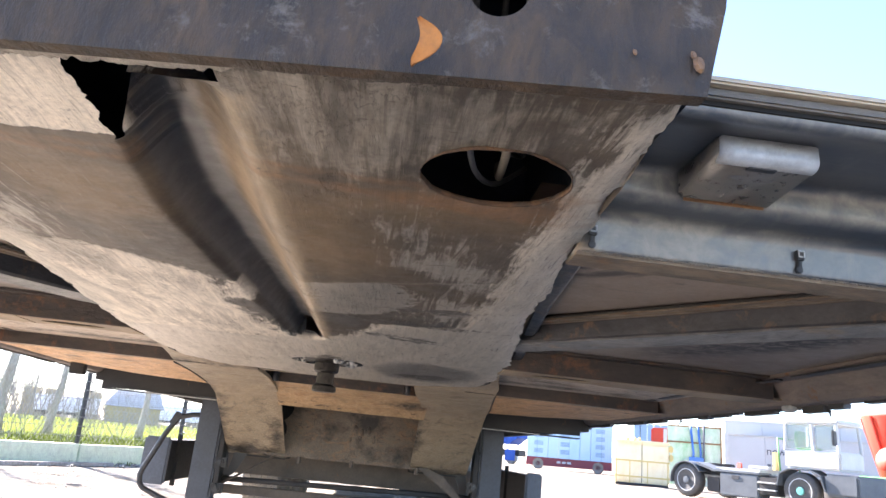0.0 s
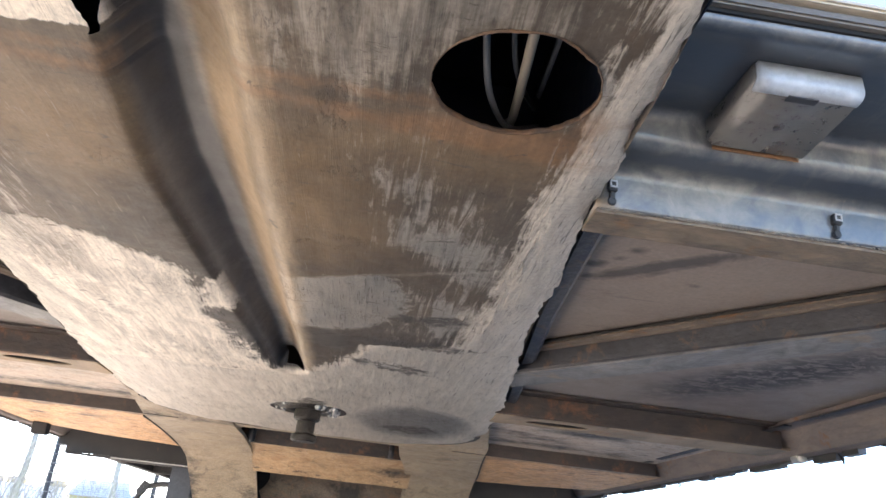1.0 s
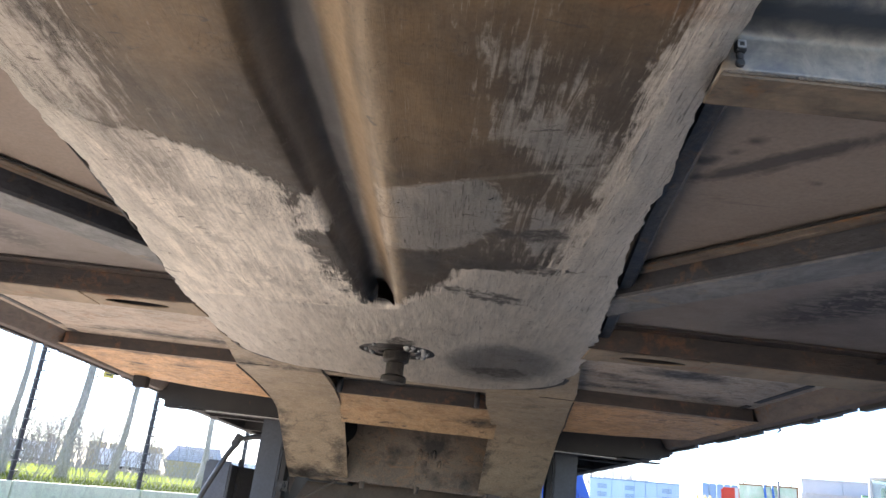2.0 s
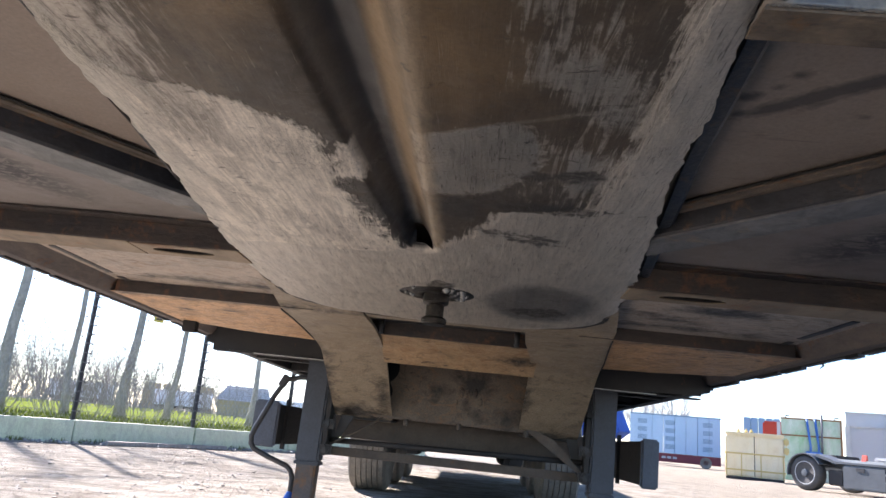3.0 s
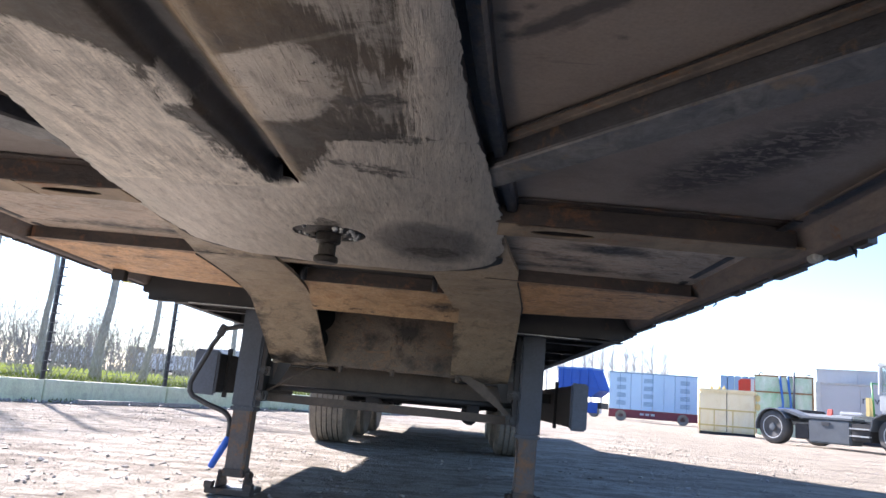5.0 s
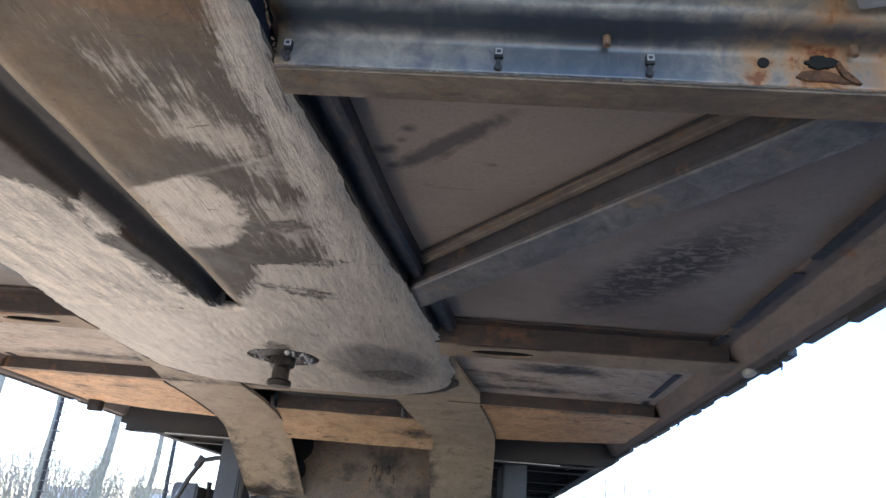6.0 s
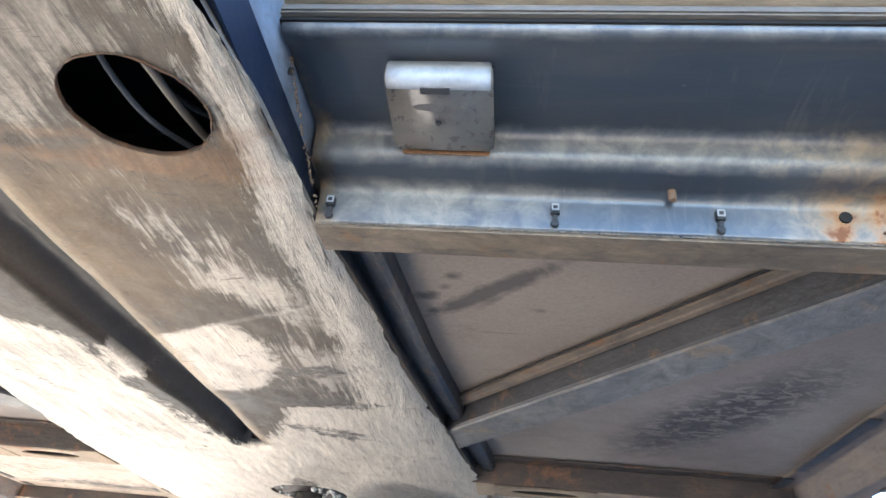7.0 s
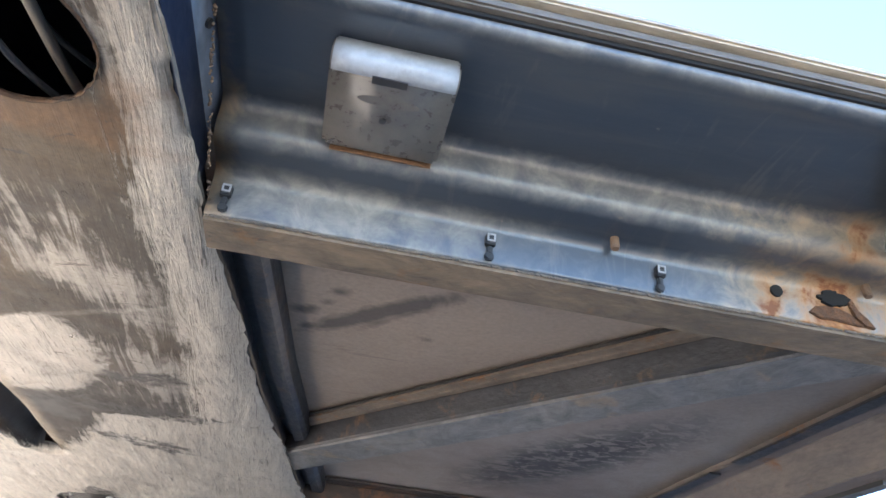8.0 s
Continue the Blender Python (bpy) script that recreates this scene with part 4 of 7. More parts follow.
fr = Build()
hx, hz_, hr = 0.215, 1.053, 0.0185
RX0, RX1, RZ0, RZ1 = -0.338, 0.341, 0.992, 1.3
angles = [2 * math.pi * k / 60 for k in range(60)] + [math.atan2(z - hz_, x - hx) % (2 * math.pi) for x in (RX0, RX1) for z in (RZ0, RZ1)]
angles = sorted(set(angles))
NA = len(angles)
for yy in (-1.796, -1.784):
    for a in angles:
        fr.v.append((hx + hr * math.cos(a), yy, hz_ + hr * math.sin(a)))
    for a in angles:
        ca, sa = math.cos(a), math.sin(a)
        t = min(((RX1 if ca > 0 else RX0) - hx) / ca if abs(ca) > 1e-9 else 9, ((RZ1 if sa > 0 else RZ0) - hz_) / sa if abs(sa) > 1e-9 else 9)
        fr.v.append((hx + t * ca, yy, hz_ + t * sa))
for k in range(NA):
    c = (k + 1) % NA
    fr.f += [(k, c, NA + c, NA + k), (2 * NA + k, 3 * NA + k, 3 * NA + c, 2 * NA + c), (k, 2 * NA + k, 2 * NA + c, c), (NA + k, NA + c, 3 * NA + c, 3 * NA + k)]
fr.v = [(x + (min(0.011, 0.19 * (z - 1.0)) if x > 0.3 else 0.0), shear(x, y), z) for x, y, z in fr.v]
part("front_plate", fr, weathered("dark_front_plate", (0.085, 0.052, 0.027), (0.04, 0.027, 0.017), (0.012, 0.011, 0.01), 0.7, 16, (1.5, 1, 0.6), rough=(0.5, 0.85), bump=1.0, grain=60, rust=(0.17, 0.14, 0.11), rust_amount=0.36), trailer, "dark scarred front plate with a round hole")

for x0, x1, size, tone in ((-0.338, 0.075, 1.0, ((0.46, 0.405, 0.33), (0.3, 0.255, 0.2))), (0.045, 0.338, 0.62, ((0.13, 0.1, 0.075), (0.05, 0.04, 0.032)))):
    gr = Build()
    NG, MG = int(1000 * (x1 - x0)), 9
    for i in range(NG + 1):
        x = x0 + (x1 - x0) * i / NG
        body = 0.0036 + 0.0018 * noise.noise(Vector((x * 26, 1.5, 0))) + 0.0016 * noise.noise(Vector((x * 120, 0.5, 2)))
        body *= size * min(1.0, (i + 1) / 25, (NG - i + 1) / 25)
        for k in range(MG + 1):
            a = radians(-25 + 235 * k / MG)
            r_ = min(0.0042, max(0.0008, body * (1 + 0.45 * noise.noise(Vector((x * 150, k * 0.9, 7))) + 0.35 * noise.noise(Vector((x * 380, k * 1.7, 3))))))
            gr.v.append((x, shear(x, -1.784) + 2.7 * r_ * math.cos(a), 0.9945 - 0.6 * r_ * math.sin(a)))
    for i in range(NG):
        for k in range(MG):
            q = i * (MG + 1) + k
            gr.f.append((q, q + 1, q + MG + 2, q + MG + 1))
    tagged(part("grease_bead", gr, weathered("dry_caked_grease", tone[0], tone[1], (0.04, 0.035, 0.03), 0.45, 60, bump=0.8), trailer, "lumpy caked grease along the front edge", smooth=True), kind="stuff")

for x, z, k in ((0.334, 1.012, 0.0042), (0.297, 1.017, 0.0016), (0.331, 1.018, 0.0022)):
    co = Build().lathe([(k * 0.4, -k * 0.5), (k, 0), (k * 0.7, k * 0.5), (k * 0.2, k * 0.6)], pose(x, shear(x, -1.797), z, 80, 0, 20) @ Matrix.Diagonal((1, 1.5, 1, 1)), 9)
    part("rust_flake", co, M_RUSTSPOT, trailer)
# cables seen through the hole
for way, r, mat in (([(0.246, -1.73, 1.06), (0.25, -1.66, 1.034), (0.262, -1.5, 1.046), (0.27, -1.42, 1.09)], 0.0042, M_CABLE),
                    ([(0.205, -1.73, 1.08), (0.213, -1.66, 1.04), (0.222, -1.6, 1.026), (0.236, -1.545, 1.026), (0.262, -1.48, 1.045), (0.3, -1.42, 1.09)], 0.0028, M_CABLEGREY),
                    ([(0.226, -1.73, 1.09), (0.234, -1.65, 1.05), (0.252, -1.56, 1.05), (0.29, -1.45, 1.09)], 0.0024, M_CABLEGREY),
                    ([(0.275, -1.73, 1.09), (0.278, -1.62, 1.06), (0.284, -1.5, 1.07)], 0.0024, M_CABLEGREY)):
    cb = Build()
    ps = [Vector(q) for q in way]
    smoothed = []
    for i in range(len(ps) - 1):
        q0, q1, q2, q3 = ps[max(i - 1, 0)], ps[i], ps[i + 1], ps[min(i + 2, len(ps) - 1)]
        for k in range(8):
            t = k / 8
            smoothed.append(0.5 * (2 * q1 + (q2 - q0) * t + (2 * q0 - 5 * q1 + 4 * q2 - q3) * t * t + (3 * q1 - q0 - 3 * q2 + q3) * t ** 3))
    cb.tube(smoothed + [ps[-1]], r, 8)
    part("cable", cb, mat, trailer, smooth=True)

# king pin
kp = Build()
kp.lathe([(0.112, 0.012), (0.112, 0.003), (0.085, 0.004), (0.06, -0.004), (0.04, -0.004), (0.04, 0.01)], Matrix.Translation((0, 0.02, 1.0)), 32)
part("king_pin_socket", kp, M_PIN, trailer, "round greasy recess round the king pin", smooth=True)
kp = Build()
kp.lathe([(0.0365, 0.012), (0.0365, -0.026), (0.034, -0.03), (0.0254, -0.034), (0.0254, -0.066), (0.034, -0.07), (0.0355, -0.074), (0.0355, -0.084), (0.031, -0.088)], Matrix.Translation((0, 0.02, 1.0)), 28)
part("king_pin", kp, M_PIN, trailer, "worn greasy steel king pin", bevel=0)
kr = Build()
for k in range(22):
    a = random.uniform(0, 6.28)
    rr, s = random.uniform(0.055, 0.095), random.uniform(0.004, 0.010)
    kr.lathe([(s * 0.4, -s), (s, -s * 0.3), (s * 0.8, s)], Matrix.Translation((rr * math.cos(a), 0.02 + rr * math.sin(a), 1.001)) @ pose(0, 0, 0, random.uniform(-40, 40), random.uniform(-40, 40), 0), 6)
tagged(part("grease_lump", kr, M_GALV, trailer, smooth=True), kind="stuff")

# side cheeks of the coupler box, visible beside the stepped front beam
for sgn in (-1, 1):
    ck = Build()
    ck.prism([(0.346, 1.012), (0.348, 1.012), (0.351, 1.058), (0.346, 1.06)], (0, -1.783, 0), (sgn, 0, 0), (0, 0, 1), (0, 1, 0), 0.343)
    cheek = part("cheek_plate", ck, M_NAVY, trailer, "dark navy painted side cheek", bevel=0.001)
    # fold coloured paler than the cheek, with sky brightness painted in
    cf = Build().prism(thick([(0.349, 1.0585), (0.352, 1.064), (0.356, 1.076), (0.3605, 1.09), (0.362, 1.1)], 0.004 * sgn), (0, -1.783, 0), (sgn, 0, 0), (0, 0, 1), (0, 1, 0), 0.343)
    part("cheek_fold", cf, M_FOLDLIT, cheek, "worn blue-grey fold above the cheek, pale with painted sky light", smooth=False)
    part("fold_hole", Build().lathe([(0.004, 0), (0.004, 0.003)], pose(sgn * 0.3545, -1.575, 1.074, 0, 90 * sgn + 15 * sgn, 0), 12), M_BLACK, cheek)
    wd = Build()
    for k in range(110):
        t = random.random()
        q = random.uniform(0.0006, 0.0015)
        wd.lathe([(q * 0.5, -q), (q, 0), (q * 0.5, q)], Matrix.Translation((sgn * (0.3605 + 0.002 * random.random()), -1.6 + 0.16 * t, 1.0785 - 0.068 * t ** 0.8 + random.uniform(-0.003, 0.003))), 5)
    tagged(part("corner_weld", wd, M_BOLT, trailer, "lumpy weld where the beam meets the cheek"), kind="stuff")

# stepped front cross beam on either side


def fillet(pts, radii):
    """An open line in two dimensions with its inner corners rounded."""
    out = [pts[0]]
    for p0, p1, p2, r in zip(pts, pts[1:], pts[2:], radii):
        a, p, c = Vector(p0), Vector(p1), Vector(p2)
        u, w = (a - p).normalized(), (c - p).normalized()
        for k in range(7):
            t = k / 6
            q = (p + u * r) * (1 - t) ** 2 + p * 2 * t * (1 - t) + (p + w * r) * t ** 2
            out.append((q.x, q.y))
    return out + [pts[-1]]


PROFILE = fillet([(-1.625, 1.094), (-1.6255, 1.0722), (-1.597, 1.0785), (-1.491, 1.0795), (-1.4885, 1.0435), (-1.4405, 1.0435), (-1.4375, 0.9995), (-1.392, 1.0)], [0.013, 0.013, 0.012, 0.014, 0.013, 0.004])
for sgn in (-1, 1):
    x0, x1 = sorted((sgn * 0.36, sgn * 1.22))
    fb = Build().prism_x(thick(PROFILE, 0.006), x0, x1, 40)
    part("front_cross_beam", fb, M_PAINT, trailer, "blue-grey stepped steel cross beam with rust spots", smooth=True)
    fl = Build().box(x0, x1, -1.4345, -1.387, 0.9955, 0.999)
    part("beam_flange", fl, M_BFLANGE, trailer, "dusty brown bottom flange")
    wb = Build()
    for k in range(420):
        x = x0 + (x1 - x0) * (k + random.random()) / 420
        s = random.uniform(0.0004, 0.0013)
        wb.lathe([(s * 0.5, -s), (s, 0), (s * 0.6, s)], Matrix.Translation((x, -1.436 + random.uniform(-0.0006, 0.0006), 0.9992)) @ Matrix.Diagonal((2.5, 1, 1, 1)), 5)
    tagged(part("weld_bead", wb, M_GREASE, trailer), kind="stuff")
M_EDGE = weathered("grey_edge_angle", (0.17, 0.15, 0.125), (0.115, 0.104, 0.09), (0.05, 0.043, 0.036), 0.5, 10, (0.5, 2, 2), rough=(0.65, 0.9), bump=0.3)
for sgn in (-1, 1):
    x0, x1 = sorted((sgn * 0.347, sgn * 1.26))
    part("edge_board", Build().box(x0, x1, -1.641, -1.6, 1.0965, 1.1035), M_CREAM, trailer, "cream front edge of the deck", bevel=0.002)
    # black strip put in where the gap under the angle lies in shade
    part("edge_gap", Build().box(x0, x1, -1.6275, -1.6, 1.0825, 1.087), M_DEEPBLACK, trailer)
    part("edge_angle", Build().box(x0, x1, -1.634, -1.6, 1.0865, 1.0962), M_EDGE, trailer, "grey steel edge angle", bevel=0.002)

def torn(cx, cz, rx, rz, seed):
    """Ragged outline of rusted sheet."""
    out = []
    for k in range(40):
        a = 2 * math.pi * k / 40
        q = 1 + 0.3 * noise.noise(Vector((1.3 * math.cos(a), 1.3 * math.sin(a), seed))) + 0.22 * noise.noise(Vector((4 * math.cos(a), 4 * math.sin(a), seed + 3)))
        out.append((cx + rx * q * math.cos(a), cz + rz * q * math.sin(a)))
    return out


# cable clips, bolts and rust holes on the strip
for sgn in (-1, 1):
    for x in (0.374, 0.602, 0.76):
        cl = Build().box(sgn * x - 0.0045, sgn * x + 0.0045, -1.4455, -1.4385, 1.016, 1.027).box(sgn * x - 0.0025, sgn * x + 0.0025, -1.443, -1.4385, 1.008, 1.016)
        cl.lathe([(0.0045, 0), (0.0045, 0.004)], pose(sgn * x, -1.4385, 1.006, 90), 10)
        clip_ = part("cable_clip", cl, M_CLIP, trailer, "small dark cable clip", bevel=0.001)
        ey_ = Build().box(sgn * x - 0.0036, sgn * x + 0.0036, -1.4464, -1.4456, 1.0245, 1.0262).box(sgn * x - 0.0036, sgn * x + 0.0036, -1.4464, -1.4456, 1.0185, 1.0202)
        ey_.box(sgn * x - 0.0038, sgn * x - 0.0022, -1.4464, -1.4456, 1.0202, 1.0245).box(sgn * x + 0.0022, sgn * x + 0.0038, -1.4464, -1.4456, 1.0202, 1.0245)
        part("clip_eye", ey_, M_CLIPEYE, clip_)
    for x in (0.714, 0.964):
        bo = Build().lathe([(0.0042, 0), (0.0042, 0.013), (0.0034, 0.015)], pose(sgn * x, -1.449, 1.046, 172), 12)
        part("bolt", bo, M_BOLT, trailer, "rusty bolt end")
    ho = Build().prism(torn(0.934, 1.028, 0.0165, 0.0075, 2.0), (0, -1.4425, 0), (sgn, 0, 0), (0, 0, 1), (0, 1, 0), 0.005)
    part("rust_hole", ho, M_DEEPBLACK, trailer, "dark hole rusted through the strip")
    fl_ = [(0.907, 1.0105), (0.914, 1.0175), (0.926, 1.0205), (0.94, 1.0195), (0.949, 1.0165), (0.957, 1.0095), (0.965, 1.0065), (0.958, 1.0045), (0.944, 1.0055), (0.93, 1.0065), (0.919, 1.0055)]
    ho = Build().prism(fl_, (0, -1.4405, 0), (sgn, 0, 0), (0, 0, 1), (0, 1, 0), 0.003)
    part("rust_flake", ho, M_FLAKE, trailer, "flaking orange rust below the hole", bevel=0.0008)
    ck_ = [(0.947, 1.034), (0.953, 1.03), (0.957, 1.02), (0.966, 1.012), (0.972, 1.004), (0.962, 1.0055), (0.954, 1.0125), (0.95, 1.022)]
    part("rust_crack", Build().prism(ck_, (0, -1.4422, 0), (sgn, 0, 0), (0, 0, 1), (0, 1, 0), 0.004), M_FLAKE, trailer, "torn rusty crack beside the hole")
    ho = Build().lathe([(0.006, 0), (0.006, 0.003)], pose(sgn * 0.876, -1.4385, 1.026, 90), 12)
    part("rust_hole", ho, M_DEEPBLACK, trailer)
    lg = Build()
    lp = [(0.017 * math.cos(radians(a)), 0.017 * math.sin(radians(a))) for a in range(0, 181, 20)] + [(-0.02, -0.09), (0.022, -0.11)]
    lg.prism(lp, (sgn * 0.911, -1.581, 1.05), Vector((0.8 * sgn, -0.6, 0.1)), Vector((-0.6 * sgn, -0.8, 0.0)), (0.1, 0.1, 1), 0.01)
    part("tie_lug", lg, M_GALV, trailer, "pale steel lashing lug", bevel=0.002)
    le = Build().lathe([(0.0075, 0), (0.0075, 0.011)], pose(sgn * 0.911, -1.581, 1.0494), 16)
    part("lug_eye", le, M_BLACK, trailer)

# marker lamp housing hung under the front beam
for sgn in (-1, 1):
    lamp = Build()
    q = [(-1.586, 1.08), (-1.587, 1.062), (-1.583, 1.0565), (-1.575, 1.055), (-1.497, 1.0495), (-1.4915, 1.052), (-1.4915, 1.08)]
    lamp.prism_x(q, sgn * 0.445, sgn * 0.54)
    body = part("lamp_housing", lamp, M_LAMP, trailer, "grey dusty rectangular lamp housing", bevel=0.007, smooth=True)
    # pale cap carries the sky's reflection on the front edge as colour
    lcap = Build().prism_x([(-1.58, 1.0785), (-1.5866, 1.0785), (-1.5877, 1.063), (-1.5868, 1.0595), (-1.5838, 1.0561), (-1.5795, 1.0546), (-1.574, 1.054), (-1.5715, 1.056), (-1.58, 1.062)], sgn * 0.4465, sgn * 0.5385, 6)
    part("lamp_front_cap", lcap, M_CAPLIT, body, "glossy front cap of the housing, sky reflection painted pale", bevel=0.0025, smooth=True)
    lh = Build().box(sgn * 0.49 - 0.013, sgn * 0.49 + 0.013, -1.5775, -1.5705, 1.0532, 1.0552)
    part("lamp_notch", lh, M_BLACK, body)
    ls = Build().prism([(0.018 * math.cos(radians(a)) + (0.006 if math.cos(radians(a)) > 0 else -0.006), 0.0045 * math.sin(radians(a))) for a in range(0, 360, 24)], (sgn * 0.492, -1.553, 1.0545), (1, 0, 0), (0, 1, -0.1), (0, -0.1, -1), 0.0012)
    part("lamp_slot", ls, M_LAMP, body, "worn oval boss")
    lc = Build().lathe([(0.0028, 0), (0.0028, 0.002)], pose(sgn * 0.49, -1.534, 1.0505), 10)
    part("lamp_screw", lc, M_BLACK, body)
    lr = Build().box(sgn * 0.452, sgn * 0.536, -1.4915, -1.4905, 1.0485, 1.056)
    part("lamp_rust", lr, M_RUSTSPOT, body)

# deck underside
DZ = 1.057
dk = Build()
nx, ny = 40, 60
for i in range(ny + 1):
    for j in range(nx + 1):
        x, y = -1.24 + 2.48 * j / nx, -1.47 + 3.2 * i / ny
        dk.v.append((x, y, DZ + 0.003 * noise.noise(Vector((x * 3, y * 3, 9)))))
for i in range(ny):
    for j in range(nx):
        a = i * (nx + 1) + j
        if abs(-1.24 + 2.48 * (j + 0.5) / nx) < 0.31:
            continue
        dk.f.append((a, a + 1, a + nx + 2, a + nx + 1))
part("deck_sheet", dk, M_DECK, trailer, "brown stained underside of the front deck sheet", smooth=True)
part("deck_floor", Build().box(-1.26, -0.345, -1.598, -1.2, 1.084, 1.102).box(0.345, 1.26, -1.598, -1.2, 1.084, 1.102).box(-1.26, 1.26, -1.2, 11.6, 1.084, 1.102), M_DECK, trailer, "plank deck of the flatbed")

# Z-shaped diagonal ribs and the channel along the coupling plate
for sgn in (-1, 1):
    d, u = Vector((0.6 * sgn, -0.8, 0)), Vector((0.8 * sgn, 0.6, 0))
    zr = [(-0.083, 1.054), (-0.056, 1.053), (-0.049, 1.018), (-0.045, 1.014), (0.036, 1.012), (0.04, 1.016), (0.04, 1.035)]
    rib = Build().prism(thick(zr[:4], 0.005 * sgn), d * 0.67, u, (0, 0, 1), d, 1.075)
    part("diagonal_rib", rib, M_RIB, trailer, "dark folded diagonal rib", bevel=0.0012)
    # bottom flange of the rib with an uneven dirty edge
    rf_ = Build()
    NR = 90
    for i in range(NR + 1):
        t = 0.67 + 1.075 * i / NR
        ragged_ = 0.003 * noise.noise(Vector((t * 14, sgn, 2))) + 0.0015 * noise.noise(Vector((t * 60, sgn, 4)))
        for a_, z in ((-0.046, 1.0139), (-0.043, 1.0112), (0.035 + ragged_, 1.0098), (0.039 + ragged_, 1.0128), (0.039 + ragged_, 1.03), (0.036 + ragged_, 1.03), (0.034 + ragged_, 1.0165), (-0.042, 1.0165)):
            rf_.v.append(tuple(d * t + u * a_ + Vector((0, 0, z + 0.0012 * noise.noise(Vector((t * 9, a_ * 30, 1)))))))
    for i in range(NR):
        for k in range(8):
            q = 8 * i + k
            q2 = 8 * i + (k + 1) % 8
            rf_.f.append((q, q2, q2 + 8, q + 8))
    rf_.f += [tuple(reversed(range(8))), tuple(8 * NR + k for k in range(8))]
    part("rib_flange", rf_, M_RIBFLANGE, trailer, "grey-tan dusty bottom flange of the rib")
    lp_ = Build().prism([(-0.086, 1.0475), (-0.073, 1.0468), (-0.071, 1.0452), (-0.0595, 1.0448), (-0.0575, 1.0525), (-0.086, 1.0535)], d * 0.67, u, (0, 0, 1), d, 1.06)
    part("rib_lip", lp_, M_LIP, trailer, "rusty brown weld lip of the rib", bevel=0.0006)
    part("rib_groove", Build().prism([(-0.0905, 1.0515), (-0.086, 1.0505), (-0.086, 1.0535), (-0.0905, 1.0535)], d * 0.67, u, (0, 0, 1), d, 1.06), M_SEAM, trailer)
    ch = Build()
    for (ya, xa), (yb, xb) in zip([(-1.4, 0.362), (-1.0, 0.397), (-0.66, 0.439)], [(-1.0, 0.397), (-0.66, 0.439), (-0.3, 0.484)]):
        dd = Vector((sgn * (xb - xa), yb - ya, 0))
        ch.prism(thick([(-0.01, 1.018), (-0.008, 1.045), (0.012, 1.045), (0.016, 1.031), (0.03, 1.03), (0.034, 1.034), (0.036, DZ)], -0.004 * sgn), (sgn * xa, ya, 0), Vector((sgn, 0, 0)), (0, 0, 1), dd, dd.length)
    part("edge_channel", ch, M_CHANNEL, trailer, "dark blue-grey channel beside the coupling plate")
    # two cross beams with flanges
    x0, x1 = sorted((sgn * 0.47, sgn * 1.2))
    part("beam_web", Build().box(x0, x1, -0.294, -0.286, 1.0, DZ), M_BEAM, trailer, "rusty dark web of a cross beam", bevel=0.002)
    part("beam_foot", Build().box(x0, x1, -0.34, -0.296, DZ - 0.007, DZ - 0.002), M_BEAM, trailer)
    bf = Build()
    n_o = 28
    cx, cy, rx, ry = sgn * 0.645, -0.215, 0.082, 0.027
    inner = [(cx + rx * math.cos(2 * math.pi * k / n_o), cy + ry * math.sin(2 * math.pi * k / n_o)) for k in range(n_o)]
    outer = []
    for k in range(n_o):
        a = 2 * math.pi * k / n_o
        t = min(0.12 / max(abs(math.cos(a)), 1e-6), 0.06 / max(abs(math.sin(a)), 1e-6))
        outer.append((cx + t * math.cos(a), min(max(cy + t * math.sin(a), -0.286), -0.158)))
    for z in (1.0005, 1.0035):
        bf.v += [(x, y, z) for x, y in inner] + [(x, y, z) for x, y in outer]
    L = 2 * n_o
    for k in range(n_o):
        c = (k + 1) % n_o
        bf.f += [(k, c, n_o + c, n_o + k), (L + k, L + n_o + k, L + n_o + c, L + c), (k, L + k, L + c, c)]
    a, c = sorted((sgn * 0.765, sgn * 1.225))
    bf.box(a, c, -0.286, -0.158, 0.999, 1.005)
    a, c = sorted((sgn * 0.48, sgn * 0.525))
    bf.box(a, c, -0.286, -0.158, 0.999, 1.005)
    # black box added above the slot so that it looks shaded inside
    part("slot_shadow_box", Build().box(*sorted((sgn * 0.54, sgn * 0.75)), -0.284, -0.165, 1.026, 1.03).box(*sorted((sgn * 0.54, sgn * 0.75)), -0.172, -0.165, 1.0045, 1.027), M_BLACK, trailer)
    part("slotted_flange", bf, M_FLANGE, trailer, "dusty cross beam flange with a torn oval slot")
    part("inner_panel", Build().box(x0, x1, -0.156, 0.53, 1.04, 1.045), M_INNER, trailer, "grey-brown stained panel between the cross beams")
    part("beam_web", Build().box(x0, x1, 0.53, 0.538, 0.998, DZ), M_BEAM, trailer, "dark scorched web of a cross beam")
    # rusty sheet ahead of the neck, dropping slightly to the rear
    rp = Build()
    for i in range(13):
        y = 0.538 + (1.22 - 0.538) * i / 12
        for j in range(25):
            x = sgn * (0.545 + 0.68 * j / 24)
            z = 0.998 - 0.03 * (i / 12) ** 2 * (1 - 0.9 * (j / 24) ** 1.6) + 0.003 * noise.noise(Vector((x * 5, y * 5, 2)))
            rp.v.append((x, y, z))
    for i in range(12):
        for j in range(24):
            a = i * 25 + j
            rp.f.append((a, a + 1, a + 26, a + 25))
    part("rusty_sheet", rp, M_SHEET, trailer, "orange rusted bottom sheet", smooth=True)
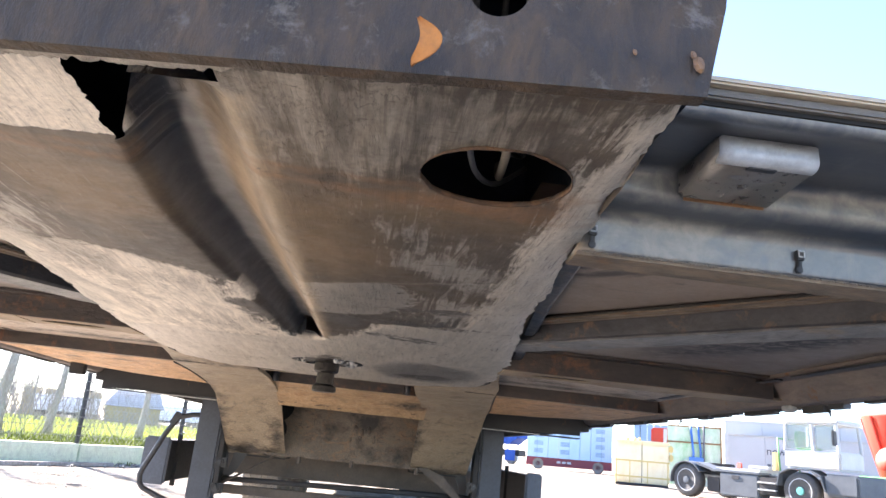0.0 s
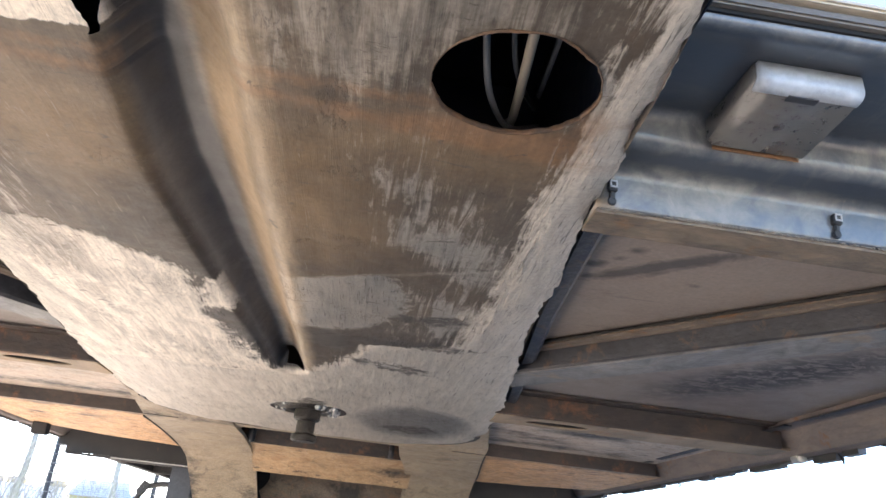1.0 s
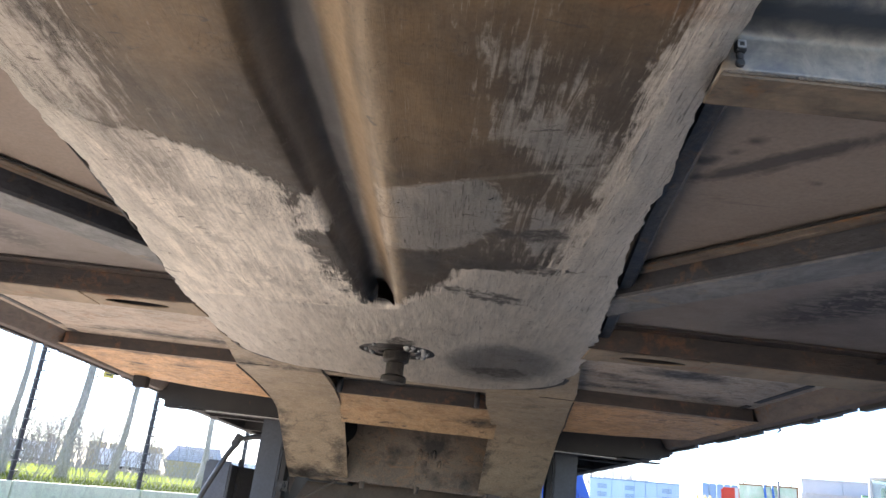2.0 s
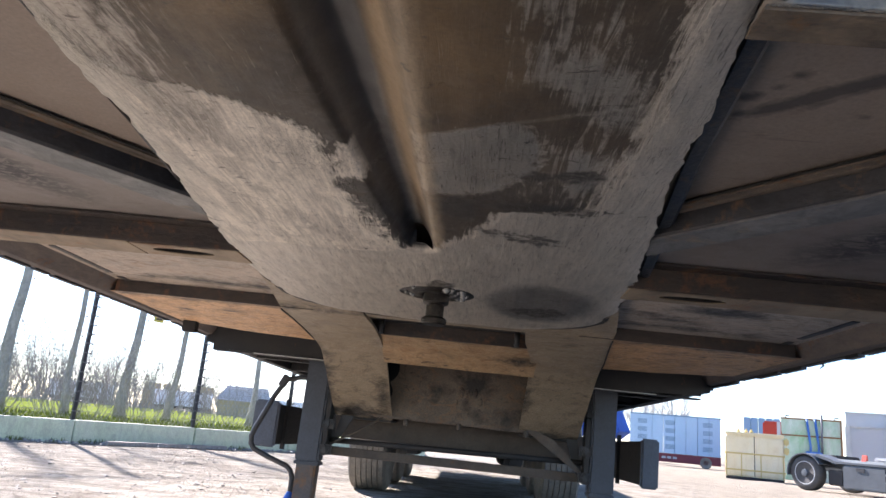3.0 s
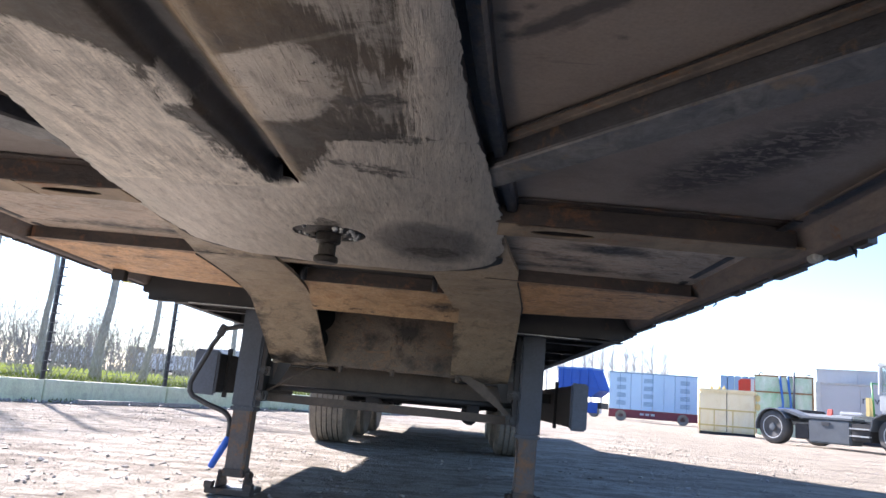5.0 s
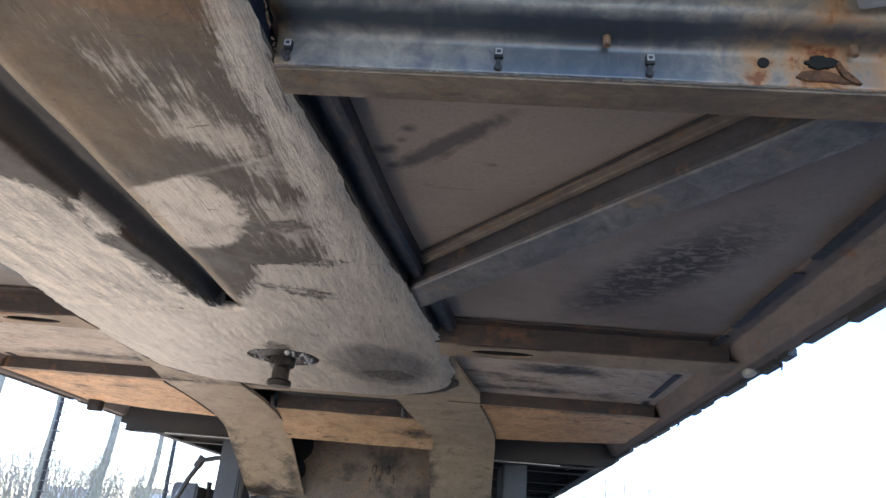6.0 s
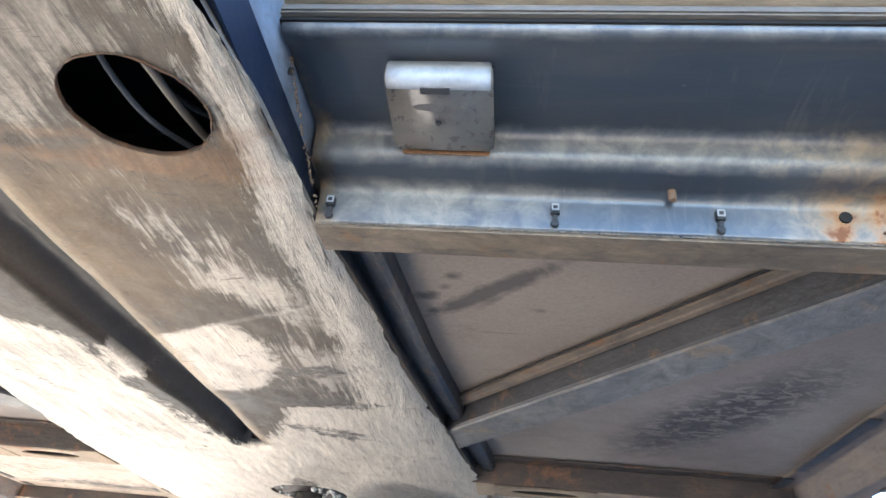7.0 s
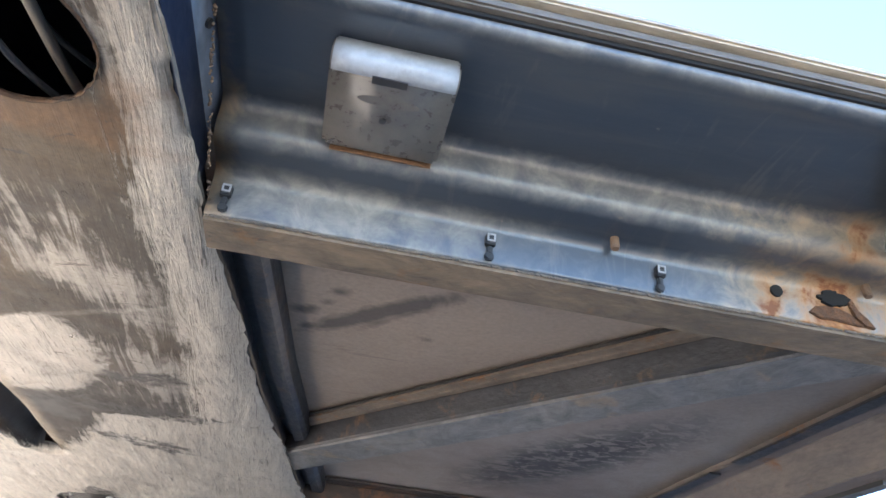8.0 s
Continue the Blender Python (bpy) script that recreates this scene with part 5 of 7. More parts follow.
    # bottom flange of the main beam, running from the coupling plate down the neck
    NECK = [(-0.1, 1.013), (0.2, 1.012), (0.46, 1.011), (0.55, 0.9965), (0.8, 0.991), (1.0, 0.983), (1.1, 0.976), (1.2, 0.962), (1.3, 0.937), (1.4, 0.888), (1.5, 0.838), (1.6, 0.785), (1.7, 0.732), (1.78, 0.695), (1.86, 0.664)]
    nf = Build()
    for i, (y, z) in enumerate(NECK):
        ci = XC * min(1, max(0, (y - 0.6) / 0.7))
        xi, xo = 0.285 + 0.04 * min(1, max(0, (y - 0.7) / 0.5)), 0.585 + 0.04 * min(1, max(0, (y - 0.5) / 0.6)) - 0.085 * min(1, max(0, (0.46 - y) / 0.5))
        nf.v += [(ci + sgn * xi, y, z), (ci + sgn * xo, y, z), (ci + sgn * xo, y, z + 0.014), (ci + sgn * xi, y, z + 0.014)]
    for i in range(len(NECK) - 1):
        for s in range(4):
            a, c = 4 * i + s, 4 * i + (s + 1) % 4
            nf.f.append((a, c, c + 4, a + 4))
    nf.f += [(0, 1, 2, 3), tuple(4 * len(NECK) - 4 + k for k in (3, 2, 1, 0))]
    part("neck_flange", nf, M_NECK, trailer, "tan dusty curved bottom flange of the goose neck", smooth=False)
    sm = Build()
    pts = []
    for k in range(41):
        y = 0.56 + 0.66 * k / 40
        zf = 0.998 - 0.03 * ((y - 0.538) / 0.682) ** 2
        pts.append((sgn * (0.588 + 0.04 * min(1, max(0, (y - 0.5) / 0.6))) + XC * min(1, max(0, (y - 0.6) / 0.7)) + 0.0015 * noise.noise(Vector((y * 40, sgn, 0))), y, zf - 0.0035))
    sm.tube(pts, [max(0.0015, 0.003 + 0.002 * noise.noise(Vector((q[1] * 30, 3, sgn)))) for q in pts], 6)
    part("neck_seam", sm, M_SEAM, trailer, smooth=True)
    # web of the main beam
    mw = Build()
    prof = [(0.55, 1.022), (1.0, 1.012), (1.2, 0.986), (1.4, 0.9), (1.6, 0.797), (1.86, 0.676), (1.86, 1.07), (0.55, 1.07)]
    mw.prism_x(prof, XC + sgn * 0.45 - 0.004, XC + sgn * 0.45 + 0.004)
    part("main_beam_web", mw, M_CHASSIS, trailer)
    part("main_beam", Build().box(XC + sgn * 0.45 - 0.005, XC + sgn * 0.45 + 0.005, 1.86, 11.3, 0.67, 1.07).box(*sorted((XC + sgn * 0.33, XC + sgn * 0.6)), 1.86, 11.3, 0.656, 0.668), M_CHASSIS, trailer, "dark longitudinal chassis beam")

# middle of the neck: cross sheet, slot, strip and transverse panel
part("cross_sheet", Build().box(-0.3, 0.3, 0.38, 0.625, 1.006, 1.012), M_NECK, trailer)
part("slot_back", Build().box(-0.33, 0.36, 0.99, 0.998, 0.996, 1.05), M_BEAM, trailer, "dark scorched edge behind the slot")
part("slot_roof", Build().box(-0.33, 0.36, 0.625, 0.99, 1.05, 1.054), M_CHASSIS, trailer)
for sgn in (-1, 1):
    part("slot_pipe", Build().lathe([(0.03, 0), (0.03, 0.02), (0.022, 0.02), (0.022, 0.002)], pose(sgn * 0.285, 0.93, 1.02, 0, -90 * sgn, 0), 18), M_BLACK, trailer, smooth=True)
ns = Build()
for i in range(9):
    y = 0.998 + 0.33 * i / 8
    z = 0.997 - 0.085 * (i / 8) ** 1.8
    for j in range(15):
        x = -0.3 + 0.68 * j / 14
        ns.v.append((x, y, z + 0.002 * noise.noise(Vector((x * 7, y * 7, 4)))))
for i in range(8):
    for j in range(14):
        a = i * 15 + j
        ns.f.append((a, a + 1, a + 16, a + 15))
part("neck_strip", ns, M_STRIP, trailer, "tan rust-streaked strip between the beams", smooth=True)
tp = Build().box(XC - 0.44, XC + 0.44, 1.80, 1.808, 0.682, 1.05)
tp.box(XC - 0.42, XC + 0.42, 1.795, 1.825, 0.674, 0.684)
part("transverse_panel", tp, M_PANEL, trailer, "dusty brown vertical panel between the beams", bevel=0.002)
for x, z in ((-0.25, 0.655), (0.02, 0.66), (0.36, 0.66)):
    part("panel_bolt", Build().lathe([(0.011, 0.02), (0.011, -0.012), (0.006, -0.016)], Matrix.Translation((XC + x, 1.79, z + 0.005)), 10), M_DUST, trailer)
# outriggers, side rails and rear deck beams
for sgn in (-1, 1):
    for k, y in enumerate((1.56, 2.3, 3.1, 3.9, 4.7)):
        og = Build()
        a, c = sorted((XC + sgn * 0.46, sgn * 1.19))
        z_in, z_out = (0.915, 0.925) if k == 0 else (0.955, 0.975)
        og.add([(a, y, z_in), (c, y, z_out), (c, y, 1.075), (a, y, 1.075), (a, y + 0.01, z_in), (c, y + 0.01, z_out), (c, y + 0.01, 1.075), (a, y + 0.01, 1.075)],
               [(0, 1, 2, 3), (7, 6, 5, 4), (0, 4, 5, 1), (1, 5, 6, 2), (2, 6, 7, 3), (3, 7, 4, 0)])
        og.box(a, c, y - 0.002, y + 0.06, z_in - 0.006, z_in)
        part("outrigger", og, M_CHASSIS, trailer, "dark steel outrigger under the deck", bevel=0.001)
    part("deck_side_beam", Build().box(*sorted((sgn * 1.19, sgn * 1.256)), 1.63, 11.5, 0.952, 1.09), M_CHASSIS, trailer, "dark side beam under the deck edge", bevel=0.003)
    part("outrigger_edge", Build().box(*sorted((XC + sgn * 0.5, sgn * 0.98)), 1.552, 1.558, 0.909, 0.914), M_GALV, trailer)
    rail = Build()
    rp = [(1.165, DZ), (1.165, 1.046), (1.2, 1.042), (1.226, 1.003), (1.235, 0.99), (1.268, 0.984), (1.272, 1.10), (1.262, 1.10), (1.262, 1.0), (1.236, 1.01), (1.21, 1.05), (1.175, 1.054), (1.175, DZ)]
    rail.prism([(sgn * x, z) for x, z in rp], (0, -1.6, 0), (1, 0, 0), (0, 0, 1), (0, 1, 0), 13.2)
    part("side_rail", rail, weathered("side_rail_paint", (0.12, 0.105, 0.1), (0.19, 0.15, 0.125), (0.035, 0.03, 0.027), 0.5, 9, (2, 0.6, 2), rust=(0.22, 0.11, 0.05), rust_amount=0.3), trailer, "dark dented side rail of the deck", bevel=0.002)
    for k in range(5):
        y = -1.25 + 0.43 * k
        part("rail_strip", Build().box(*sorted((sgn * 1.15, sgn * 1.172)), y, y + 0.36, 1.038, 1.042), M_RIB, trailer, bevel=0.001)
    fr = Build()
    y = -1.5
    while y < 2.4:
        ln = random.uniform(0.04, 0.22)
        dz = random.choice((0.0, 0.002, 0.004, 0.007, 0.012)) if sgn > 0 else random.choice((0.0, 0.0015))
        fr.box(*sorted((sgn * 1.258, sgn * (1.276 + 0.004 * random.random()))), y, y + ln, 0.981 - dz, 0.99)
        if sgn > 0 and random.random() < 0.2:
            fr.tube([(1.266, y, 0.985), (1.268 + random.uniform(-0.004, 0.006), y + random.uniform(-0.006, 0.006), 0.974), (1.268 + random.uniform(-0.008, 0.008), y + random.uniform(-0.012, 0.012), 0.966 - 0.014 * random.random())], [0.005, 0.004, 0.0015], 5)
        y += ln * random.uniform(0.8, 1.4)
    part("torn_edge_strip", fr, M_BLACK, trailer, "torn rubber strip along the rail")
    # unseen load body, added to cast its shadow on the yard
    for k in range(7):
        part("shade_body_panel", Build().box(*sorted((sgn * 1.2, sgn * 1.24)), 2.2 + k, 3.195 + k, 1.12, 3.5), M_GREY, trailer, bevel=0.004)
part("shade_body_roof", Build().box(-1.2, 1.2, 2.24, 9.2, 3.44, 3.5), M_GREY, trailer)
part("shade_body_front", Build().box(-1.2, 1.2, 2.2, 2.235, 1.12, 3.5), M_GREY, trailer, "plain grey front wall of an unseen load body")
part("rail_block", Build().box(-1.2, -1.14, 1.17, 1.21, 0.945, 1.0), M_CHASSIS, trailer, "small block under the rail", bevel=0.003)
part("rail_marker", Build().lathe([(0.012, 0), (0.014, 0.01), (0.012, 0.04), (0.008, 0.045)], pose(1.25, -0.3, 0.985, -90), 12), M_GALV, trailer, "pale side marker fitting", smooth=True)

# landing gear
for sgn, xl, zg in ((-1, -0.684, 0.002), (1, 0.775, 0.030)):
    yl = 1.80
    lg = Build().box(xl - 0.06, xl + 0.06, yl - 0.06, yl + 0.06, 0.42, 0.93)
    leg = part("landing_leg", lg, M_LEG, trailer, "blue-grey painted landing leg, rusty below", bevel=0.01)
    part("inner_tube", Build().box(xl - 0.05, xl + 0.05, yl - 0.05, yl + 0.05, zg + 0.08, 0.425), M_LEGLOW, leg, "rust-brown inner leg tube", bevel=0.008)
    part("collar", Build().box(xl - 0.062, xl + 0.062, yl - 0.062, yl + 0.062, 0.405, 0.425), M_LEG, leg, bevel=0.004)
    ft = Build()
    ft.box(xl - 0.115, xl + 0.115, yl - 0.11, yl + 0.11, zg - 0.005, zg + 0.022)
    for s in (-1, 1):
        ft.prism([(-0.08, 0.02), (0.08, 0.02), (0.05, 0.1), (-0.05, 0.1)], (xl + s * 0.068 - 0.007, yl, zg), (0, 1, 0), (0, 0, 1), (1, 0, 0), 0.014)
        ft.box(xl + s * 0.1 - 0.02, xl + s * 0.1 + 0.02, yl - 0.115, yl - 0.06, zg + 0.02, zg + 0.055)
    ft.tube([(xl - 0.09, yl, zg + 0.085), (xl + 0.09, yl, zg + 0.085)], 0.016, 10)
    ft.box(xl - 0.055, xl + 0.055, yl - 0.06, yl + 0.06, zg + 0.075, zg + 0.115)
    part("foot", ft, M_BEAM, leg, "dark rocking landing foot", bevel=0.004)
    br = Build()
    xi = xl - sgn * 0.075
    br.box(xi - 0.012, xi + 0.012, yl - 0.05, yl + 0.05, 0.46, 0.9)
    for z in (0.5, 0.6, 0.79):
        br.lathe([(0.016, -0.02), (0.016, 0.02)], pose(xi, yl - 0.055, z, 90), 8)
    part("bracket", br, M_CHASSIS, leg, bevel=0.002)
# crank handle
ck = Build()
pts = [(-0.72, 1.84, 0.838), (-0.80, 1.85, 0.834), (-0.872, 1.85, 0.815), (-0.925, 1.85, 0.725), (-1.002, 1.85, 0.545), (-1.012, 1.85, 0.515), (-1.007, 1.85, 0.475), (-0.987, 1.85, 0.45), (-0.909, 1.85, 0.418), (-0.807, 1.85, 0.385), (-0.78, 1.85, 0.362), (-0.768, 1.85, 0.33), (-0.766, 1.85, 0.252)]
dense = []
for a, c in zip(pts, pts[1:]):
    dense += [tuple(Vector(a).lerp(Vector(c), s / 3)) for s in range(3)]
ck.tube(dense + [pts[-1]], 0.0135, 10)
crank = part("crank_handle", ck, M_DARKROD, trailer, "bent dark crank handle with blue grip", smooth=True)
part("grip", Build().tube([(-0.763, 1.85, 0.262), (-0.767, 1.85, 0.25), (-0.833, 1.85, 0.108), (-0.836, 1.85, 0.1)], [0.014, 0.0185, 0.0175, 0.013], 12), M_BLUEGRIP, crank, "blue rubber grip", smooth=True)
part("crank_joint", Build().box(-0.9, -0.866, 1.83, 1.87, 0.775, 0.84, Matrix.Translation((-0.883, 1.85, 0.808)) @ pose(0, 0, 0, 0, 25, 0) @ Matrix.Translation((0.883, -1.85, -0.808))).lathe([(0.011, -0.025), (0.011, 0.025)], pose(-0.885, 1.85, 0.815, 90), 10), M_DARKROD, crank, bevel=0.005)
# cross bars between the legs and the spare bracket behind
part("leg_cross_bar", Build().box(-0.62, 0.72, 1.86, 1.92, 0.462, 0.505), M_DUST, trailer, "dusty cross bar between the landing legs", bevel=0.006)
part("gear_shaft", Build().tube([(-0.62, 1.83, 0.535), (0.72, 1.83, 0.56)], 0.014, 10), M_CHASSIS, trailer, smooth=True)
part("cross_channel", Build().prism_x(thick([(2.16, 0.69), (2.1, 0.69), (2.1, 0.555), (2.16, 0.55)], 0.006), -0.66, 0.75), M_DUST, trailer, "wide dusty cross channel", bevel=0.002)
part("leg_brace", Build().tube([(-0.335, 1.82, 0.678), (-0.45, 1.8, 0.6), (-0.585, 1.79, 0.515)], [0.006, 0.005, 0.007], 6), M_DUST, trailer, "thin dusty brace rod", smooth=True)
part("leg_gusset", Build().prism([(0.385, 0.692), (0.45, 0.688), (0.54, 0.655), (0.69, 0.505), (0.705, 0.47), (0.665, 0.505)], (0, 1.79, 0), (1, 0, 0), (0, 0, 1), (0, 1, 0), 0.008), M_DUST, trailer, "dusty triangular gusset beside the landing leg", bevel=0.002)
for xs in ([(-0.645, 0.675), (-0.59, 0.672), (-0.574, 0.54), (-0.602, 0.515)], [(-0.555, 0.672), (-0.487, 0.67), (-0.545, 0.56), (-0.588, 0.535)], [(0.602, 0.675), (0.66, 0.676), (0.696, 0.49), (0.662, 0.5)]):
    part("hanging_flap", Build().prism(xs, (0, 1.85, 0), (1, 0, 0), (0, 0, 1), (0, 1, 0), 0.006), M_BLACK, trailer, "black flap beside the leg", bevel=0.001)
for sgn, xi in ((-1, -0.6), (1, 0.69)):
    for z in (0.49, 0.615):
        nb = Build().lathe([(0.022, 0), (0.022, 0.016), (0.012, 0.018), (0.012, 0.03)], pose(xi, 1.752, z, 90), 6)
        nb.box(xi - 0.03, xi + 0.03, 1.752, 1.77, z - 0.024, z + 0.024)
        part("leg_bolt", nb, M_DARKROD, trailer, bevel=0.002)
for x, z, r in ((0.02, 0.84, 0.02), (0.055, 0.83, 0.016), (0.09, 0.845, 0.018), (0.05, 0.8, 0.012), (0.12, 0.8, 0.015), (0.0, 0.79, 0.01)):
    part("paint_blister", Build().lathe([(r, 0), (r * 0.85, 0.003), (r * 0.5, 0.005), (r * 0.1, 0.006)], pose(XC + x, 1.8, z, 90) @ Matrix.Diagonal((0.7, 1.4, 1, 1)), 12), M_PANEL, trailer, smooth=True)
# flat black ovals set on the face of the panel
for x, z, rx, rz in ((-0.4, 0.94, 0.085, 0.1), (-0.395, 0.81, 0.055, 0.07), (0.415, 0.84, 0.04, 0.09)):
    part("panel_black_patch", Build().prism([(rx * (1 + 0.25 * noise.noise(Vector((math.cos(k / 3.82), math.sin(k / 3.82), z * 9)))) * math.cos(2 * math.pi * k / 24), rz * math.sin(2 * math.pi * k / 24)) for k in range(24)], (XC + x, 1.7965, z), (1, 0, 0), (0, 0, 1), (0, 1, 0), 0.003), M_DEEPBLACK, trailer, "black oval patch on the panel")
# side guards running back along the trailer
for x0, x1, z0, z1, ya, yb in ((-1.06, -0.93, 0.46, 0.705, 2.0, 3.9), (1.02, 1.105, 0.462, 0.715, 2.0, 4.1)):
    box_ = Build().box(x0, x1, ya + 0.03, yb, z0 + 0.015, z1 - 0.015)
    guard = part("side_guard", box_, M_CHASSIS, trailer, "dark long side guard box with a grey end cap", bevel=0.004)
    cap = Build().box(x0 - 0.004, x1 + 0.004, ya - 0.005, ya + 0.03, z0, z1)
    part("end_cap", cap, M_GREY, guard, "flat grey end cap", bevel=0.01)
    inner = -1 if x0 > 0 else 1
    xe = x0 - 0.006 if x0 > 0 else x1 + 0.006
    for y in ((2.6,) if x0 > 0 else (2.15, 2.6)):
        part("guard_bracket", Build().box(xe - 0.01, xe + 0.01, y, y + 0.03, z0 - 0.01, z1 + 0.02), M_CHASSIS, guard)
    part("guard_arm", Build().box(*sorted((xe, XC + (0.6 if x0 > 0 else -0.6))), 2.9, 2.96, 0.6, 0.66), M_CHASSIS, guard)

# wheels on three axles


def wheel_mesh():
    tyre, grooves = Build(), Build()
    w, R = 0.185, 0.505
    prof = [(0.30, -w * 0.95), (0.40, -w * 1.04), (0.47, -w * 1.0), (R - 0.012, -w * 0.9)]
    n_rib = 6
    for k in range(n_rib):
        a, c = -w * 0.86 + 2 * w * 0.86 * k / n_rib, -w * 0.86 + 2 * w * 0.86 * (k + 1) / n_rib
        prof += [(R, a + 0.003), (R, c - 0.007), (R - 0.014, c - 0.005), (R - 0.014, c)]
    prof += [(R - 0.012, w * 0.9), (0.47, w * 1.0), (0.40, w * 1.04), (0.30, w * 0.95)]
    tyre.lathe(prof, Matrix.Identity(4), 48)
    rim = Build().lathe([(0.296, -0.16), (0.285, -0.1), (0.2, -0.05), (0.14, -0.06), (0.13, -0.12), (0.06, -0.14), (0.06, 0.1), (0.285, 0.1), (0.296, 0.16)], Matrix.Identity(4), 32)
    return mesh_of("tyre", tyre, M_RUBBER), mesh_of("rim", rim, M_GREY, smooth=True)


ME_TYRE, ME_RIM = wheel_mesh()
for k, y in enumerate((5.74, 7.05, 8.36)):
    for x in (-0.885, 0.985):
        zc = 0.5 + 0.0206 * x + 0.0074 * y
        tagged_ = new("wheel", ME_TYRE)
        tagged_.parent = trailer
        tagged_.matrix_basis = pose(x, y, zc, 0, 90 if x > 0 else -90, 0)
        tagged(tagged_, "dusty ribbed truck tyre")
        ri = new("rim", ME_RIM)
        ri.parent = tagged_
    part("axle", Build().tube([(-0.72, y, 0.53), (0.82, y, 0.55)], 0.065, 14), M_CHASSIS, trailer, "dark trailer axle", smooth=True)
    for x in (-0.45, 0.55):
        sus = Build().box(x - 0.05, x + 0.05, y - 0.45, y + 0.12, 0.42, 0.5)
        sus.box(x - 0.06, x + 0.06, y - 0.5, y - 0.38, 0.42, 0.66)
        sus.lathe([(0.1, 0), (0.13, 0.05), (0.13, 0.12), (0.1, 0.17)], Matrix.Translation((x, y + 0.3, 0.47)), 16)
        part("suspension_arm", sus, M_CHASSIS, trailer, bevel=0.006)
    part("brake_chamber", Build().lathe([(0.05, 0), (0.085, 0.02), (0.085, 0.1), (0.05, 0.13)], pose(0.52, y - 0.32, 0.42, 90), 16).box(0.5, 0.56, y - 0.3, y - 0.24, 0.33, 0.45), M_CHASSIS, trailer, smooth=False)
part("rear_floor", Build().box(-1.24, 1.24, 1.74, 11.5, DZ, DZ + 0.02), M_CHASSIS, trailer)

# dry leaf stuck on the front edge
lf = Build()
NL = 12
for i in range(NL + 1):
    t = i / NL
    w = 0.0055 * math.sin(math.pi * min(1, t * 1.05)) ** 0.6 + 0.0008
    bend = 0.011 * math.sin(math.pi * t)
    for s in (-1, 0, 1):
        lf.v.append((0.168 + s * w + bend * 0.8, -1.8 - 0.003 * abs(s) - 0.004 * math.sin(3 * t), 0.984 + 0.03 * t))
for i in range(NL):
    for s in range(2):
        a = 3 * i + s
        lf.f.append((a, a + 1, a + 4, a + 3))
lf2 = len(lf.v)
lf.v += [(x, y + 0.0012, z) for x, y, z in lf.v[:lf2]]
lf.f += [tuple(i + lf2 for i in reversed(f)) for f in lf.f[:]]
solo("dry_leaf", lf, M_LEAF, "curled orange dry leaf stuck to the front plate", "leaf", LEVEL, smooth=True)

# ---- yard: kerb, fence, trees ----
F0, FD = Vector((-6.3, 8.4, 0)), Vector((0.589, 0.808, 0))
FN = Vector((0.808, -0.589, 0))
FENCE = Matrix(((FD.x, -FN.x, 0, F0.x), (FD.y, -FN.y, 0, F0.y), (0, 0, 1, 0), (0, 0, 0, 1)))


def fp(s, off, z):
    """A place along the fence line, off metres behind it, at a height."""
    p = F0 + FD * s - FN * off
    return Vector((p.x, p.y, z))


M_KERB = weathered("green_washed_concrete", (0.62, 0.68, 0.45), (0.68, 0.71, 0.52), (0.34, 0.33, 0.23), 0.55, 3.2, (1, 1, 0.5), bump=0.3, vary=0.12)
M_SIGN = plain("yellow_sign_plate", (0.6, 0.48, 0.08), 0.5)
M_POST = plain("black_post", (0.025, 0.025, 0.028), 0.45)
M_WIRE = plain("galvanised_wire", (0.3, 0.3, 0.3), 0.55)
M_CORD = plain("dark_top_cord", (0.12, 0.12, 0.125), 0.6)
M_BARK = weathered("grey_bark", (0.4, 0.375, 0.34), (0.26, 0.245, 0.225), (0.12, 0.11, 0.095), 0.55, 7, (1, 1, 0.35), bump=1.0, grain=40)
M_TWIG = weathered("bare_twigs", (0.26, 0.24, 0.215), (0.32, 0.3, 0.275), (0.16, 0.148, 0.13), 0.3, 3, bump=0.1)
M_TWIG.node_tree.nodes["Principled BSDF"].inputs["Specular IOR Level"].default_value = 0.0
kerb = tagged(new("kerb"), "low green-washed concrete kerb under the fence", "kerb", kind="structure")
for k in range(-6, 5):
    kb = Build()
    a, c = 2.05 * k - 1.35 + 0.006, 2.05 * (k + 1) - 1.35 - 0.006
    kb.box(a, c, -0.08, 0.08, -0.05, 0.32 + 0.004 * math.sin(k * 2.1), FENCE)
    part("kerb_slab", kb, M_KERB, kerb, bevel=0.012)

ME_KNOB = mesh_of("insulator", Build().lathe([(0.012, 0), (0.018, 0.01), (0.011, 0.02), (0.011, 0.038), (0.019, 0.05), (0.008, 0.064)], pose(0, 0, 0, 90), 6), M_BLACK)
post_mesh = mesh_of("post", Build().box(-0.028, 0.028, -0.028, 0.028, 0, 2.9), M_POST, bevel=0.004)
SPOTS = [0.68 + 2.05 * k for k in range(-4, 5)]
for s in SPOTS:
    post = tagged(new("fence_post", post_mesh), "black steel fence post with wire insulators", "fence post", "fence posts")
    post.matrix_basis = Matrix.Translation(fp(s, 0, 0.315)) @ pose(0, 0, 0, 0, 0, math.degrees(math.atan2(FD.y, FD.x)))
    for k in range(19):
        kn = new("insulator", ME_KNOB)
        kn.parent = post
        kn.matrix_basis = pose(0.028, 0, 0.14 + 0.145 * k, 0, 0, 90)
wr = Build()
